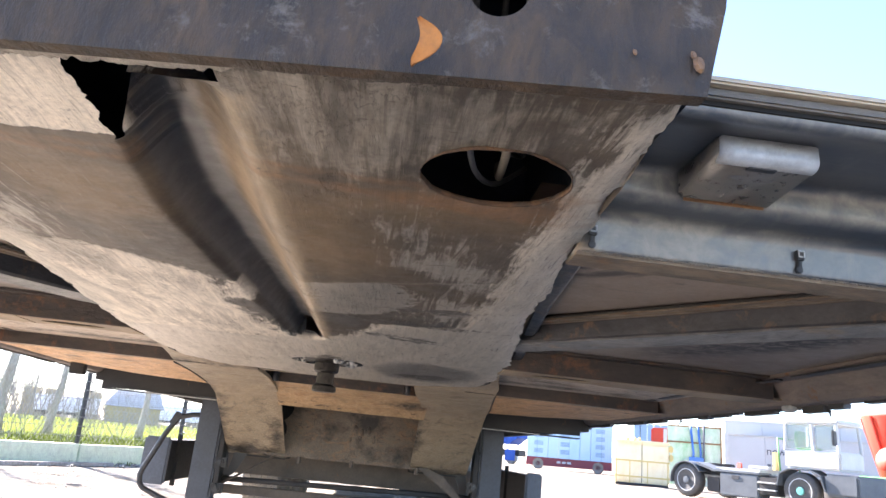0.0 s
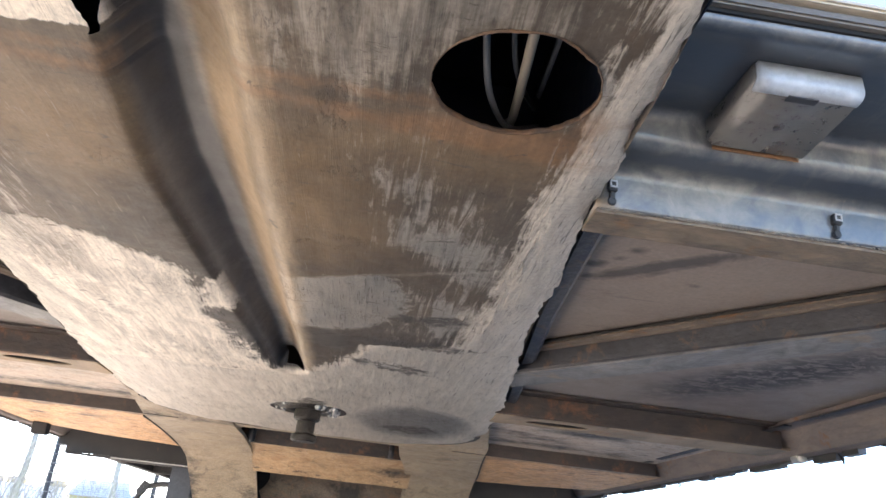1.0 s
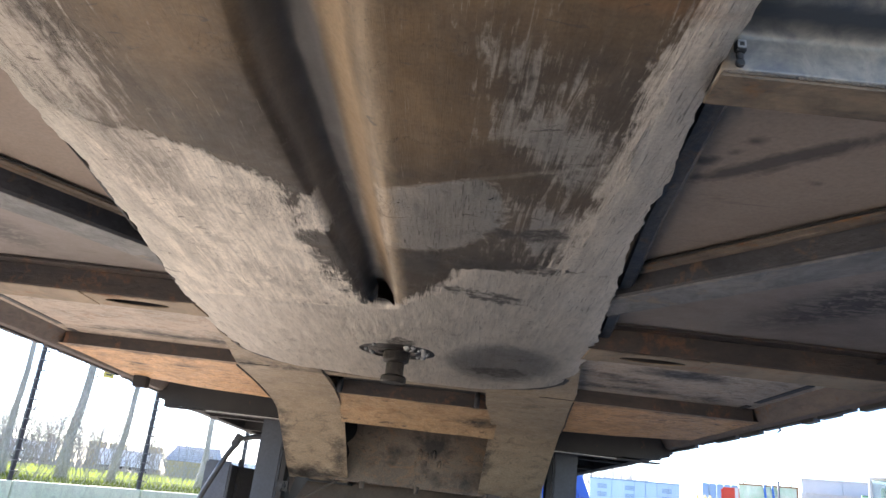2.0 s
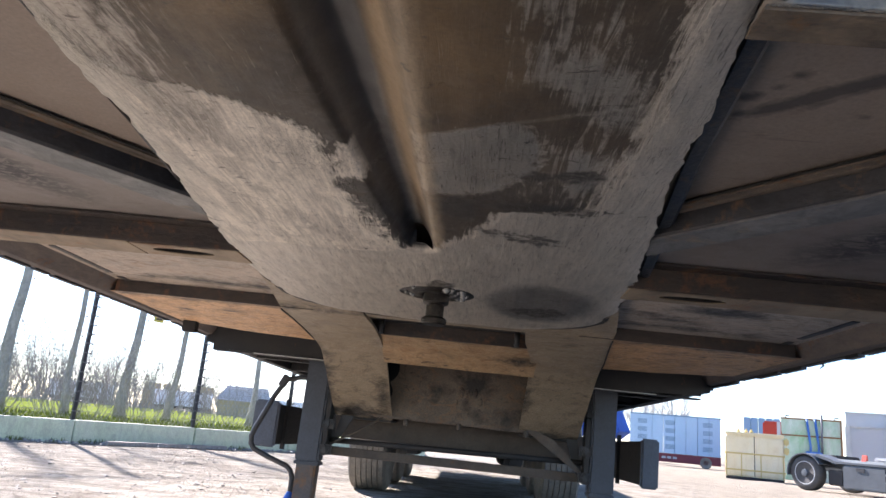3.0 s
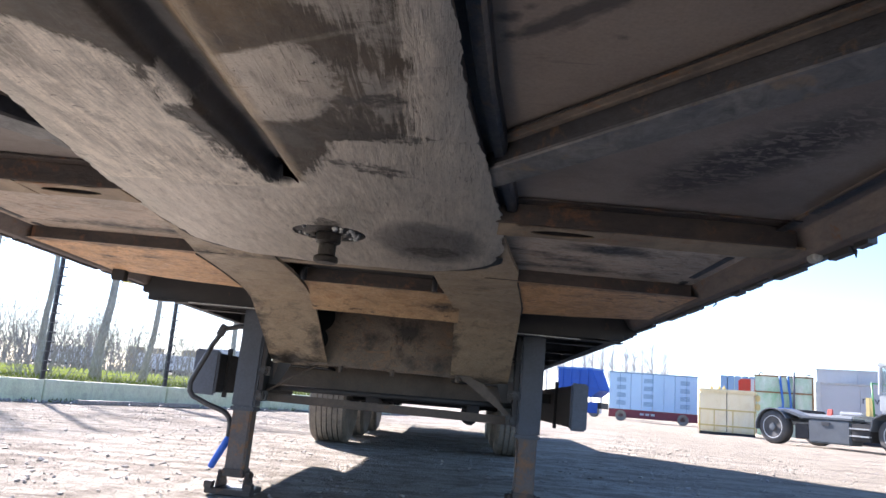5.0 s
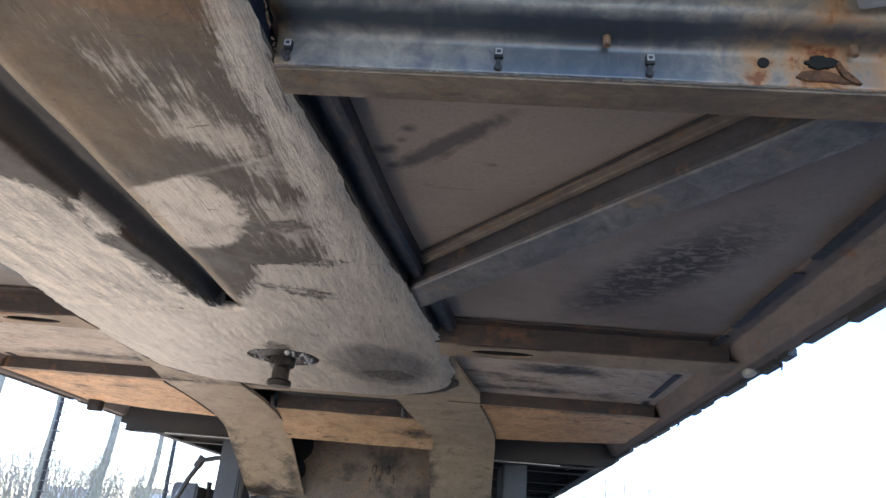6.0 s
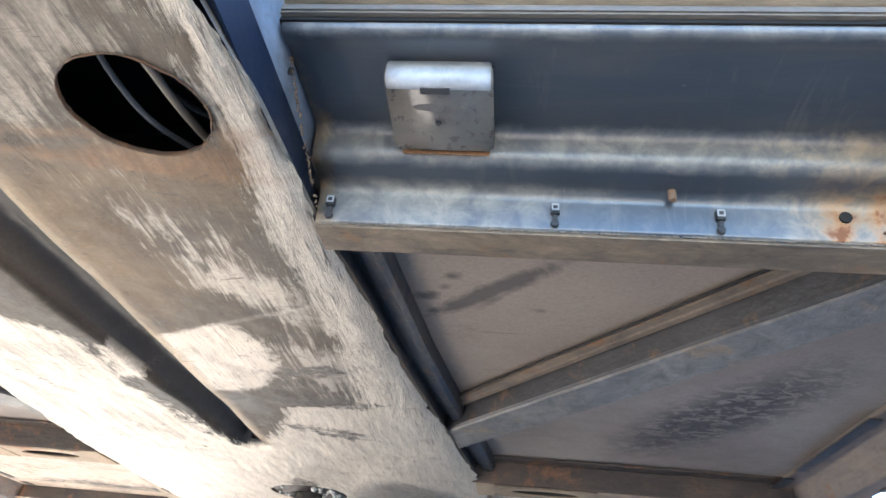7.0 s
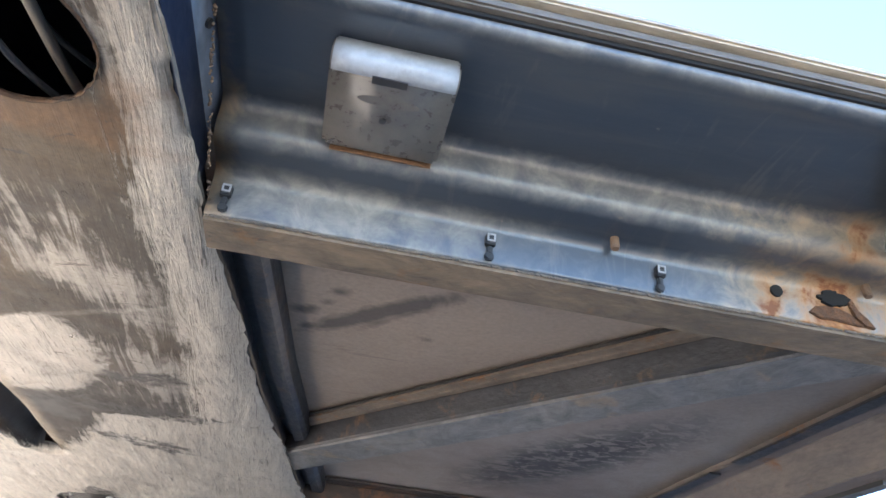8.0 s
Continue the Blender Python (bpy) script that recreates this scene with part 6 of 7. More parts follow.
for k in range(19):
    z = 0.315 + 0.14 + 0.145 * k
    for s0, s1 in zip(SPOTS, SPOTS[1:]):
        mid = fp((s0 + s1) / 2, -0.06, z - 0.012)
        wr.tube([fp(s0, -0.06, z), mid, fp(s1, -0.06, z)], 0.0036, 3, False)
for z, off in ((3.19, -0.02), (3.12, -0.05)):
    cord = Build().tube([fp(s, off, z + 0.01 * math.sin(s)) for s in [-12] + SPOTS], 0.011, 5, False)
    solo("top_cord", cord, M_CORD, "dark cord strained along the tops of the fence posts", "cord", group="fence cords")
solo("fence_wire", wr, M_WIRE, "thin strained wires between black posts", "fence wire", kind="stuff")
cm = Build()
lo, hi, sp = 0.33, 1.75, 0.085
s = -8.0
while s < 9:
    for way in (-1, 1):
        cm.tube([fp(s, 0.05, lo), fp(s + way * (hi - lo) * 0.72, 0.05, hi)], 0.0021, 3, False)
    s += sp
solo("chain_link_mesh", cm, M_WIRE, "weathered chain link mesh along the kerb", "fence mesh", kind="stuff")

# grass verge and field behind the fence
m, nt, b = blank("spring_grass")
v = coords(nt)
gcol = mixc(nt, ramp(nt, noise_tex(nt, v, 0.8, 6, 0.6), [(0.35, 0.0), (0.65, 1.0)]), (0.12, 0.16, 0.03), (0.155, 0.18, 0.04))
gcol = mixc(nt, ramp(nt, noise_tex(nt, v, 14, 5, 0.7), [(0.4, 0.0), (0.75, 0.7)]), gcol, (0.1, 0.1, 0.03))
nt.links.new(gcol, b.inputs["Base Color"])
b.inputs["Roughness"].default_value = 0.9
b.inputs["Specular IOR Level"].default_value = 0.0
M_GRASS = m
fd = Build()
for i in range(33):
    for j in range(25):
        off = 0.082 + 70 * (j / 24) ** 2
        s = -60 + (69 + 1.0 * off) * i / 32
        p = fp(s, off, 0.27 + 0.05 * noise.noise(Vector((s * 0.4, off * 0.4, 0))))
        fd.v.append(tuple(p))
for i in range(32):
    for j in range(24):
        a = i * 25 + j
        fd.f.append((a, a + 1, a + 26, a + 25))
solo("grass_field", fd, M_GRASS, "fresh green grass field behind the fence", "grass", kind="structure", smooth=True)
gb = Build()
for k in range(9000):
    s, off = random.uniform(-3, 9), 0.1 + 5.5 * random.random() ** 1.7
    h, a = random.uniform(0.05, 0.17), random.uniform(0, 6.28)
    p = fp(s, off, 0.26)
    lean = Vector((math.cos(a), math.sin(a), 0)) * h * random.uniform(0.1, 0.6)
    side = Vector((-math.sin(a), math.cos(a), 0)) * random.uniform(0.004, 0.009)
    gb.add([p - side, p + side, p + lean + Vector((0, 0, h))], [(0, 1, 2)])
for k in range(26):
    s = random.uniform(-4.5, 7.5)
    for q in range(random.randint(10, 34)):
        h, a = random.uniform(0.02, 0.09), random.uniform(0, 6.28)
        p = fp(s + random.gauss(0, 0.07), -0.095 - 0.05 * random.random(), 0.0)
        p.z = fall(p.x, p.y) - 0.005
        lean = Vector((math.cos(a), math.sin(a), 0)) * h * random.uniform(0.3, 0.9)
        side = Vector((-math.sin(a), math.cos(a), 0)) * random.uniform(0.006, 0.014)
        gb.add([p - side, p + side, p + lean + Vector((0, 0, h))], [(0, 1, 2)])
solo("grass_tuft", gb, M_GRASS, "uneven grass blades along the kerb", "grass", kind="stuff")


def branch(b, p, d, length, r, depth, spread=0.5, n=5, kids=4):
    """A limb that wanders and forks."""
    pts, rad = [p], [r]
    q, dd = p.copy(), d.normalized()
    steps = 4 if depth else 3
    for k in range(steps):
        dd = (dd + Vector((random.uniform(-1, 1), random.uniform(-1, 1), random.uniform(-0.5, 0.9))) * 0.14).normalized()
        q = q + dd * length / steps
        pts.append(q.copy())
        rad.append(r * (1 - 0.8 * (k + 1) / steps))
    b.tube(pts, rad, n if r > 0.02 else 3, False)
    if depth:
        for k in range(kids):
            t = random.uniform(0.25, 1.0)
            i = min(int(t * steps), steps - 1)
            at = pts[i].lerp(pts[i + 1], t * steps - i)
            side = Vector((random.uniform(-1, 1), random.uniform(-1, 1), random.uniform(0.0, 0.8))).normalized()
            branch(b, at, (dd + side * spread * 2).normalized(), length * random.uniform(0.35, 0.6), max(rad[i] * 0.5, 0.003), depth - 1, spread, n, kids)


def bare_tree(x, y, z, height, r, lean):
    tree = thing("bare_tree", "leafless young tree with a pale grey trunk", "tree", pose(x, y, z))
    tr = Build()
    pts = [Vector((lean * height * t + 0.05 * math.sin(5 * t + x) + 0.03 * math.sin(17 * t + y), 0.04 * math.sin(4 * t + y), height * t)) for t in [k / 14 for k in range(15)]]
    tr.tube(pts, [0.56 * r * (1.35 - 0.35 * min(1, k / 1.5)) * (1 - 0.75 * k / 14) for k in range(15)], 10)
    for k in range(7):
        i = random.randint(1, 6)
        tr.lathe([(0.03, 0), (0.02, 0.03)], Matrix.Translation(pts[i] + Vector((r * 0.9 * (1 - 0.75 * i / 14), 0, 0))) @ pose(0, 0, 0, 0, 80, 0), 6)
    part("trunk", tr, M_BARK, tree, smooth=True)
    cr = Build()
    for k in range(7):
        t = random.uniform(0.68, 1.0)
        i = min(int(t * 14), 13)
        a = random.uniform(0, 6.28)
        branch(cr, pts[i], Vector((math.cos(a), math.sin(a), 0.9)), height * random.uniform(0.16, 0.28), 0.035 * (1.2 - t * 0.7), 2, 0.5, 5, 4)
    part("crown", cr, M_TWIG, tree)


for x, y, h, r, l in ((-8.05, 10.24, 9, 0.19, 0.05), (-7.38, 11.25, 8.5, 0.115, 0.015), (-6.7, 12.1, 9, 0.17, 0.05), (-6.1, 12.95, 8, 0.12, 0.04), (-4.93, 14.5, 8.5, 0.12, 0.02), (-3.2, 17.2, 8, 0.12, 0.0)):
    bare_tree(0.2 + 1.25 * (x - 0.2), -2.0 + 1.25 * (y + 2.0), 0.24, h * 0.75, r * 1.32, l)


def shrub(p, size):
    b = Build()
    for k in range(10):
        a = random.uniform(0, 6.28)
        st = Vector((p.x + 0.25 * size * math.cos(a) * random.random(), p.y + 0.25 * size * math.sin(a) * random.random(), p.z))
        branch(b, st, Vector((math.cos(a) * 0.5, math.sin(a) * 0.5, 1)), size * random.uniform(0.6, 1.0), 0.008, 2, 0.5, 4, 4)
    return b


for s, off, size in ((-2.2, 1.6, 1.5), (-0.8, 1.2, 1.4), (0.2, 2.1, 1.7), (1.2, 1.4, 1.2), (1.9, 1.9, 1.6), (-1.5, 3.4, 2.3), (1.0, 4.0, 2.6), (2.6, 5.0, 2.8), (4.2, 4.2, 2.2), (-0.3, 5.5, 3.0), (5.5, 5.5, 2.6), (3.4, 7.0, 3.0), (-2.6, 6.0, 3.0), (7.0, 5.0, 2.4), (3.0, 2.6, 1.7), (3.7, 1.8, 1.3), (4.8, 2.4, 1.5), (6.0, 2.0, 1.4), (7.6, 2.4, 1.6), (-3.4, 2.4, 1.6), (9.4, 2.2, 1.5)):
    p = fp(s, off, 0.24)
    sh = shrub(Vector((0, 0, 0)), size * (0.72 if off < 2.5 else 0.9))
    solo("bare_shrub", sh, M_TWIG, "leafless tangled shrub behind the fence", "shrub", Matrix.Translation(p), group="shrubs behind the fence")
hg = Build()
for k in range(420):
    a = radians(random.uniform(18, 75))
    d = random.uniform(95, 130)
    p = Vector((-d * math.sin(a), d * math.cos(a), 0.2))
    branch(hg, p, Vector((random.uniform(-0.3, 0.3), random.uniform(-0.3, 0.3), 1)), random.uniform(2.5, 6.5), 0.09, 1, 0.6, 3, 6)
for k in range(420):
    a = radians(random.uniform(24, 52))
    d = random.uniform(80, 120)
    branch(hg, Vector((-d * math.sin(a), d * math.cos(a), 0.2)), Vector((random.uniform(-0.3, 0.3), random.uniform(-0.3, 0.3), 1)), random.uniform(3.0, 7.5), 0.08, 1, 0.7, 3, 9)
solo("far_woodland", hg, M_TWIG, "hazy strip of leafless woodland far off", "trees", kind="stuff")

th = Build()
for k in range(1500):
    p = fp(random.uniform(-48, 62), random.uniform(30, 34) + 3 * random.random(), 0.24)
    branch(th, p, Vector((random.uniform(-0.5, 0.5), random.uniform(-0.5, 0.5), 1)), random.uniform(0.5, 1.25), 0.022, 1, 0.8, 3, 4)
solo("field_hedge", th, M_TWIG, "low tangled leafless hedge across the field", "hedge", kind="stuff")

# far storage boxes beyond the field
# haze over the far trailers is mixed into the sheet colour
M_PALEBOX = weathered("hazed_blue_far_sheet", (0.68, 0.74, 0.8), (0.76, 0.79, 0.82), (0.55, 0.58, 0.6), 0.3, 0.8, bump=0.1, vary=0.3)
M_STRAW = weathered("straw_bales", (0.42, 0.34, 0.18), (0.33, 0.27, 0.15), (0.2, 0.15, 0.08), 0.4, 1.5, bump=0.5)
for k, (x, y, w, rz) in enumerate(((-46, 60, 9, 35), (-38, 68, 8, 28), (-30, 73, 8, 24), (-21, 78, 9, 15))):
    box_ = thing("storage_trailer", "pale blue storage trailer standing far across the field", "trailer", pose(1.4 * x, 1.4 * y, 0.0, 0, 0, rz), "far trailers")
    part("box_body", Build().box(-w / 2, w / 2, -1.2, 1.2, 0.9, 3.0), M_PALEBOX, box_, bevel=0.05)
    part("chassis", Build().box(-w / 2 + 0.3, w / 2 - 0.3, -1.0, 1.0, 0.55, 0.9), M_CHASSIS, box_)
    for xx in (-w * 0.32, w * 0.2, w * 0.34):
        part("wheel", Build().lathe([(0.5, -1.2), (0.5, 1.2)], pose(xx, 0, 0.48, 90), 14), M_BLACK, box_)
for k in range(9):
    bl = Build().box(-1.15, 1.15, -0.6, 0.6, 0, 1.32)
    bl.v = [(x * (1 + 0.04 * noise.noise(Vector((k, z, y)))), y, z * (1 + 0.05 * noise.noise(Vector((x, k, 2))))) for x, y, z in bl.v]
    solo("straw_bale", bl, M_STRAW, "square straw bale stacked far off", "bale", pose(-47.5 + 2.35 * (k % 3) + (2.4 if k % 3 == 2 else 0), 104 + 1.1 * (k % 3), 1.3 * (k // 3), 0, 0, 25), bevel=0.1, group="straw bales")
barn = thing("far_barn", "low barn with a pale pitched roof beyond the field", "barn", pose(-24.8, 76, 0, 0, 0, 18))
part("wall", Build().box(-2.6, 2.6, 0.1, 4.9, 0, 2.0), M_STRAW, barn)
part("roof", Build().add([(-2.9, -0.2, 1.85), (2.9, -0.2, 1.85), (2.5, 2.5, 3.5), (-1.9, 2.5, 3.5), (-2.9, 5.2, 1.85), (2.9, 5.2, 1.85)], [(0, 1, 2, 3), (3, 2, 5, 4), (0, 3, 4), (1, 5, 2), (0, 4, 5, 1)]), weathered("pale_roof_tiles", (0.55, 0.54, 0.52), (0.48, 0.47, 0.45), (0.36, 0.33, 0.3), 0.4, 2, bump=0.4), barn, "pale tiled hip roof")
for k in range(8):
    part("roof_course", Build().box(-2.9 + 0.11 * k, 2.86 - 0.05 * k, -0.21 + 0.33 * k, -0.18 + 0.33 * k, 1.86 + 0.204 * k, 1.9 + 0.204 * k), M_BARK, barn)
sign = solo("fence_sign", Build().box(-0.09, 0.09, -0.004, 0.004, -0.08, 0.08), M_SIGN, "small yellow warning plate hung on the fence wire", "sign", Matrix.Translation(fp(1.74, -0.06, 2.05)) @ pose(0, 0, 0, 0, 0, math.degrees(math.atan2(FD.y, FD.x))), bevel=0.003)
for k in range(2):
    part("sign_mark", Build().box(-0.05, 0.05, -0.006, -0.0045, 0.02 - 0.06 * k, 0.045 - 0.06 * k), M_BLACK, sign)

# ---- right of the yard: containers, vehicles ----


def placed(name, label, category, ax, ay, bx_, by):
    """A thing whose front runs along +x from (ax, ay) towards (bx, by); returns it and the length."""
    d = Vector((bx_ - ax, by - ay, 0))
    return thing(name, label, category, pose(ax, ay, fall((ax + bx_) / 2, (ay + by) / 2) - 0.02, 0, 0, math.degrees(math.atan2(d.y, d.x)))), d.length


M_LBLUE = weathered("light_blue_panel", (0.37, 0.54, 0.7), (0.42, 0.57, 0.72), (0.32, 0.44, 0.55), 0.25, 0.7, (1, 1, 0.4), bump=0.05, vary=0.08)
M_VENT = plain("blue_grey_vent", (0.2, 0.31, 0.43), 0.6)
M_MAROON = weathered("maroon_skirt", (0.2, 0.035, 0.045), (0.16, 0.03, 0.04), (0.1, 0.06, 0.05), 0.3, 1, bump=0.1)
M_TBLUE = weathered("bright_blue_tipper", (0.01, 0.075, 0.36), (0.008, 0.055, 0.28), (0.05, 0.07, 0.14), 0.3, 1, bump=0.1)
M_CREAMTANK = weathered("cream_tank", (0.84, 0.7, 0.42), (0.85, 0.75, 0.52), (0.62, 0.44, 0.16), 0.4, 1.6, (1, 1, 0.35), bump=0.1)
M_YELLOW = plain("faded_yellow", (0.62, 0.47, 0.18), 0.5)
M_GREENBOX = weathered("green_grey_skip", (0.2, 0.4, 0.22), (0.56, 0.62, 0.56), (0.42, 0.42, 0.36), 0.6, 1.5, (1, 1, 0.5), bump=0.15)
M_BLUESTEEL = plain("blue_steel", (0.04, 0.14, 0.4), 0.5)
M_WHITE = weathered("white_box_panel", (0.46, 0.47, 0.48), (0.42, 0.43, 0.44), (0.3, 0.29, 0.27), 0.25, 0.9, (1, 1, 0.4), bump=0.05)
M_REDM = weathered("red_machine_paint", (0.55, 0.05, 0.02), (0.45, 0.04, 0.02), (0.3, 0.1, 0.06), 0.3, 1.2, bump=0.05)
M_GREENM = plain("green_machine_paint", (0.05, 0.22, 0.06), 0.5)
M_TRUCKW = weathered("white_truck_paint", (0.5, 0.51, 0.5), (0.44, 0.45, 0.44), (0.28, 0.26, 0.23), 0.25, 2, rough=(0.3, 0.5), bump=0.03)
M_TRUCKG = weathered("grey_truck_frame", (0.1, 0.115, 0.125), (0.075, 0.085, 0.095), (0.05, 0.047, 0.044), 0.3, 3, bump=0.08)
M_TYREDARK = weathered("dark_tyre_rubber", (0.05, 0.048, 0.046), (0.075, 0.07, 0.064), (0.12, 0.11, 0.095), 0.3, 10, bump=0.2)
M_HUB = plain("turquoise_hub", (0.12, 0.42, 0.36), 0.5)
M_LETTER = plain("dark_lettering", (0.08, 0.085, 0.1), 0.6)
m, nt, b = blank("cab_glass")
b.inputs["Base Color"].default_value, b.inputs["Roughness"].default_value, b.inputs["Transmission Weight"].default_value = (0.5, 0.56, 0.56, 1), 0.05, 0.8
M_GLASS = m

# long livestock trailer, light blue over maroon
lt, L = placed("livestock_trailer", "light blue panelled livestock trailer with a maroon skirt", "trailer", 12.54, 59.27, 19.24, 57.63)
for k in range(8):
    a, c = L * k / 8, L * (k + 1) / 8
    part("panel", Build().box(a + 0.01, c - 0.01, 0, 2.4, 0.95, 3.85), M_LBLUE, lt, bevel=0.015)
part("roof_edge", Build().box(-0.03, L + 0.03, -0.04, 2.44, 3.85, 3.95), M_VENT, lt, bevel=0.02)
part("skirt", Build().box(0, L, -0.01, 2.41, 0.28, 0.94), M_MAROON, lt, bevel=0.02)
for col_ in (0.14, 0.45, 0.86):
    for row in range(4):
        vt = Build()
        for q in range(4):
            vt.box(L * col_ - 0.36, L * col_ + 0.36, -0.02, -0.001, 1.3 + 0.62 * row + 0.09 * q, 1.36 + 0.62 * row + 0.09 * q)
        part("vent", vt, M_VENT, lt)
for k in range(3):
    part("marker_plate", Build().box(L * 0.36 + 0.42 * k, L * 0.36 + 0.3 + 0.42 * k, -0.02, -0.011, 0.55, 0.72), M_WHITE, lt)
for a in (0.14, 0.84):
    part("wheel", Build().lathe([(0.2, -0.06), (0.42, -0.1), (0.46, 0.0), (0.46, 0.3)], pose(L * a, 0.05, 0.44, -90), 20), M_RUBBER, lt)
# blue tipper
tp_, L = placed("tipper_truck", "bright blue tipper body on a dark chassis", "truck", 10.25, 74.47, 14.04, 71.56)
body = Build()
body.add([(0, 0, 1.9), (L * 0.8, 0, 1.9), (L, 0, 2.6), (L * 0.8, 0, 4.7), (0, 0, 4.7), (0, 2.4, 1.9), (L * 0.8, 2.4, 1.9), (L, 2.4, 2.6), (L * 0.8, 2.4, 4.7), (0, 2.4, 4.7)],
         [(0, 1, 2, 3, 4), (9, 8, 7, 6, 5), (0, 5, 6, 1), (1, 6, 7, 2), (2, 7, 8, 3), (3, 8, 9, 4), (4, 9, 5, 0)])
part("tipper_body", body, M_TBLUE, tp_, bevel=0.04)
part("rim_beam", Build().box(-0.05, L * 0.82, -0.06, 2.46, 4.6, 4.78), M_BLUESTEEL, tp_)
for a in (0.1, 0.3, 0.5, 0.7):
    part("body_rib", Build().box(L * a, L * a + 0.15, -0.08, 0, 2.0, 4.6), M_TBLUE, tp_)
part("chassis", Build().box(0, L, 0.4, 2.0, 0.8, 1.4), M_CHASSIS, tp_)
for a in (0.15, 0.42, 0.85):
    part("wheel", Build().lathe([(0.25, -0.02), (0.5, -0.05), (0.52, 0.1), (0.52, 0.4)], pose(L * a, 0.1, 0.52, -90), 18), M_RUBBER, tp_)
part("mudguard", Build().box(L * 0.72, L * 0.95, -0.02, 0.1, 0.35, 1.4), M_TBLUE, tp_)

# cream tank with yellow straps
tk, L = placed("cream_tank", "stained cream storage tank with faded yellow bands", "tank", 10.46, 29.65, 12.54, 28.84)
part("tank_body", Build().box(0, L, 0, 1.6, 0.12, 1.74), M_CREAMTANK, tk, bevel=0.06)
part("tank_cap", Build().box(-0.04, L + 0.04, -0.04, 1.64, 1.74, 1.88), M_CREAMTANK, tk, bevel=0.06)
for z in (0.35, 1.0):
    part("band", Build().box(-0.02, L + 0.02, -0.025, 1.62, z, z + 0.06), M_YELLOW, tk)
for x in (0.05, 0.62, 1.35, L - 0.06):
    part("upright", Build().box(x - 0.02, x + 0.02, -0.03, -0.002, 0.1, 1.06), M_YELLOW, tk)
for z in (1.1, 1.45):
    part("side_bracket", Build().box(L - 0.02, L + 0.16, -0.08, 0.3, z, z + 0.3), M_YELLOW, tk, bevel=0.05)
part("seam", Build().box(1.1, 1.125, -0.012, 0.0, 0.15, 1.74), M_CHASSIS, tk)
part("pallet", Build().box(0.03, L - 0.03, 0, 1.6, 0.0, 0.12), M_CHASSIS, tk)
for x in (0.5, 0.8, 1.0):
    part("valve", Build().lathe([(0.07, 0), (0.07, 0.08), (0.03, 0.1), (0.03, 0.16)], pose(x, 0.4, 1.88), 10), M_YELLOW, tk)

# green skip with lifting gear
gs, L = placed("green_skip", "green-grey faded waste skip with blue lifting arms", "skip", 16.93, 40.2, 19.61, 38.96)
sk = Build()
sk.add([(0.1, 0, 0.0), (L - 0.1, 0, 0.0), (L, 0, 3.3), (0, 0, 3.3), (0.1, 2, 0.0), (L - 0.1, 2, 0.0), (L, 2, 3.3), (0, 2, 3.3)], [(0, 1, 2, 3), (7, 6, 5, 4), (0, 4, 5, 1), (1, 5, 6, 2), (2, 6, 7, 3), (3, 7, 4, 0)])
part("skip_body", sk, M_GREENBOX, gs, bevel=0.04)
for z in (0.9, 2.35, 3.25):
    part("rim", Build().box(-0.03, L + 0.03, -0.05, 0.0, z, z + 0.08), M_RUSTSPOT if z > 1 else M_GREENBOX, gs)
for x in (1.35, 1.75):
    part("arm", Build().tube([(x, -0.12, 0.5), (x + 0.1, -0.14, 1.8), (x - 0.05, -0.12, 3.3)], 0.06, 8), M_BLUESTEEL, gs, smooth=True)
part("lift_box", Build().box(1.2, 2.0, -0.3, -0.06, 0.9, 1.6), M_BLUESTEEL, gs, bevel=0.03)
part("corner_post", Build().box(L - 0.06, L + 0.03, -0.06, 0.03, 0.2, 3.3), M_RUSTSPOT, gs)
part("corner_post", Build().box(-0.2, -0.02, -0.05, 0.05, 0.4, 3.05), M_WHITE, gs, "white corner post")
part("mast", Build().tube([(2.0, -0.2, 0.8), (2.02, -0.2, 3.55)], 0.055, 8), M_LETTER, gs, "dark upright mast", smooth=True)
for x in (0.25, L - 0.3):
    part("lug", Build().tube([(x, 0.1, 3.3), (x, 0.1, 3.45), (x + 0.2, 0.1, 3.42)], 0.035, 6), M_CHASSIS, gs)
part("cross_bar", Build().box(0.55, 2.0, -0.2, -0.12, 1.05, 1.15), M_BLUESTEEL, gs)

rb, L = placed("red_cabin", "small red cabin behind the skip", "cabin", 21.45, 54.93, 22.74, 54.31)
part("cabin_body", Build().box(0, L, 0, 1.4, 0.0, 3.9), M_REDM, rb, bevel=0.12)
bb, L = placed("blue_container", "faded blue container in the far row", "container", 23.5, 64.83, 26.28, 63.78)
for k in range(5):
    part("corrugation", Build().box(L * k / 5 + 0.02, L * (k + 1) / 5 - 0.02, 0, 2.4, 0.0, 4.65), M_VENT, bb, bevel=0.05)

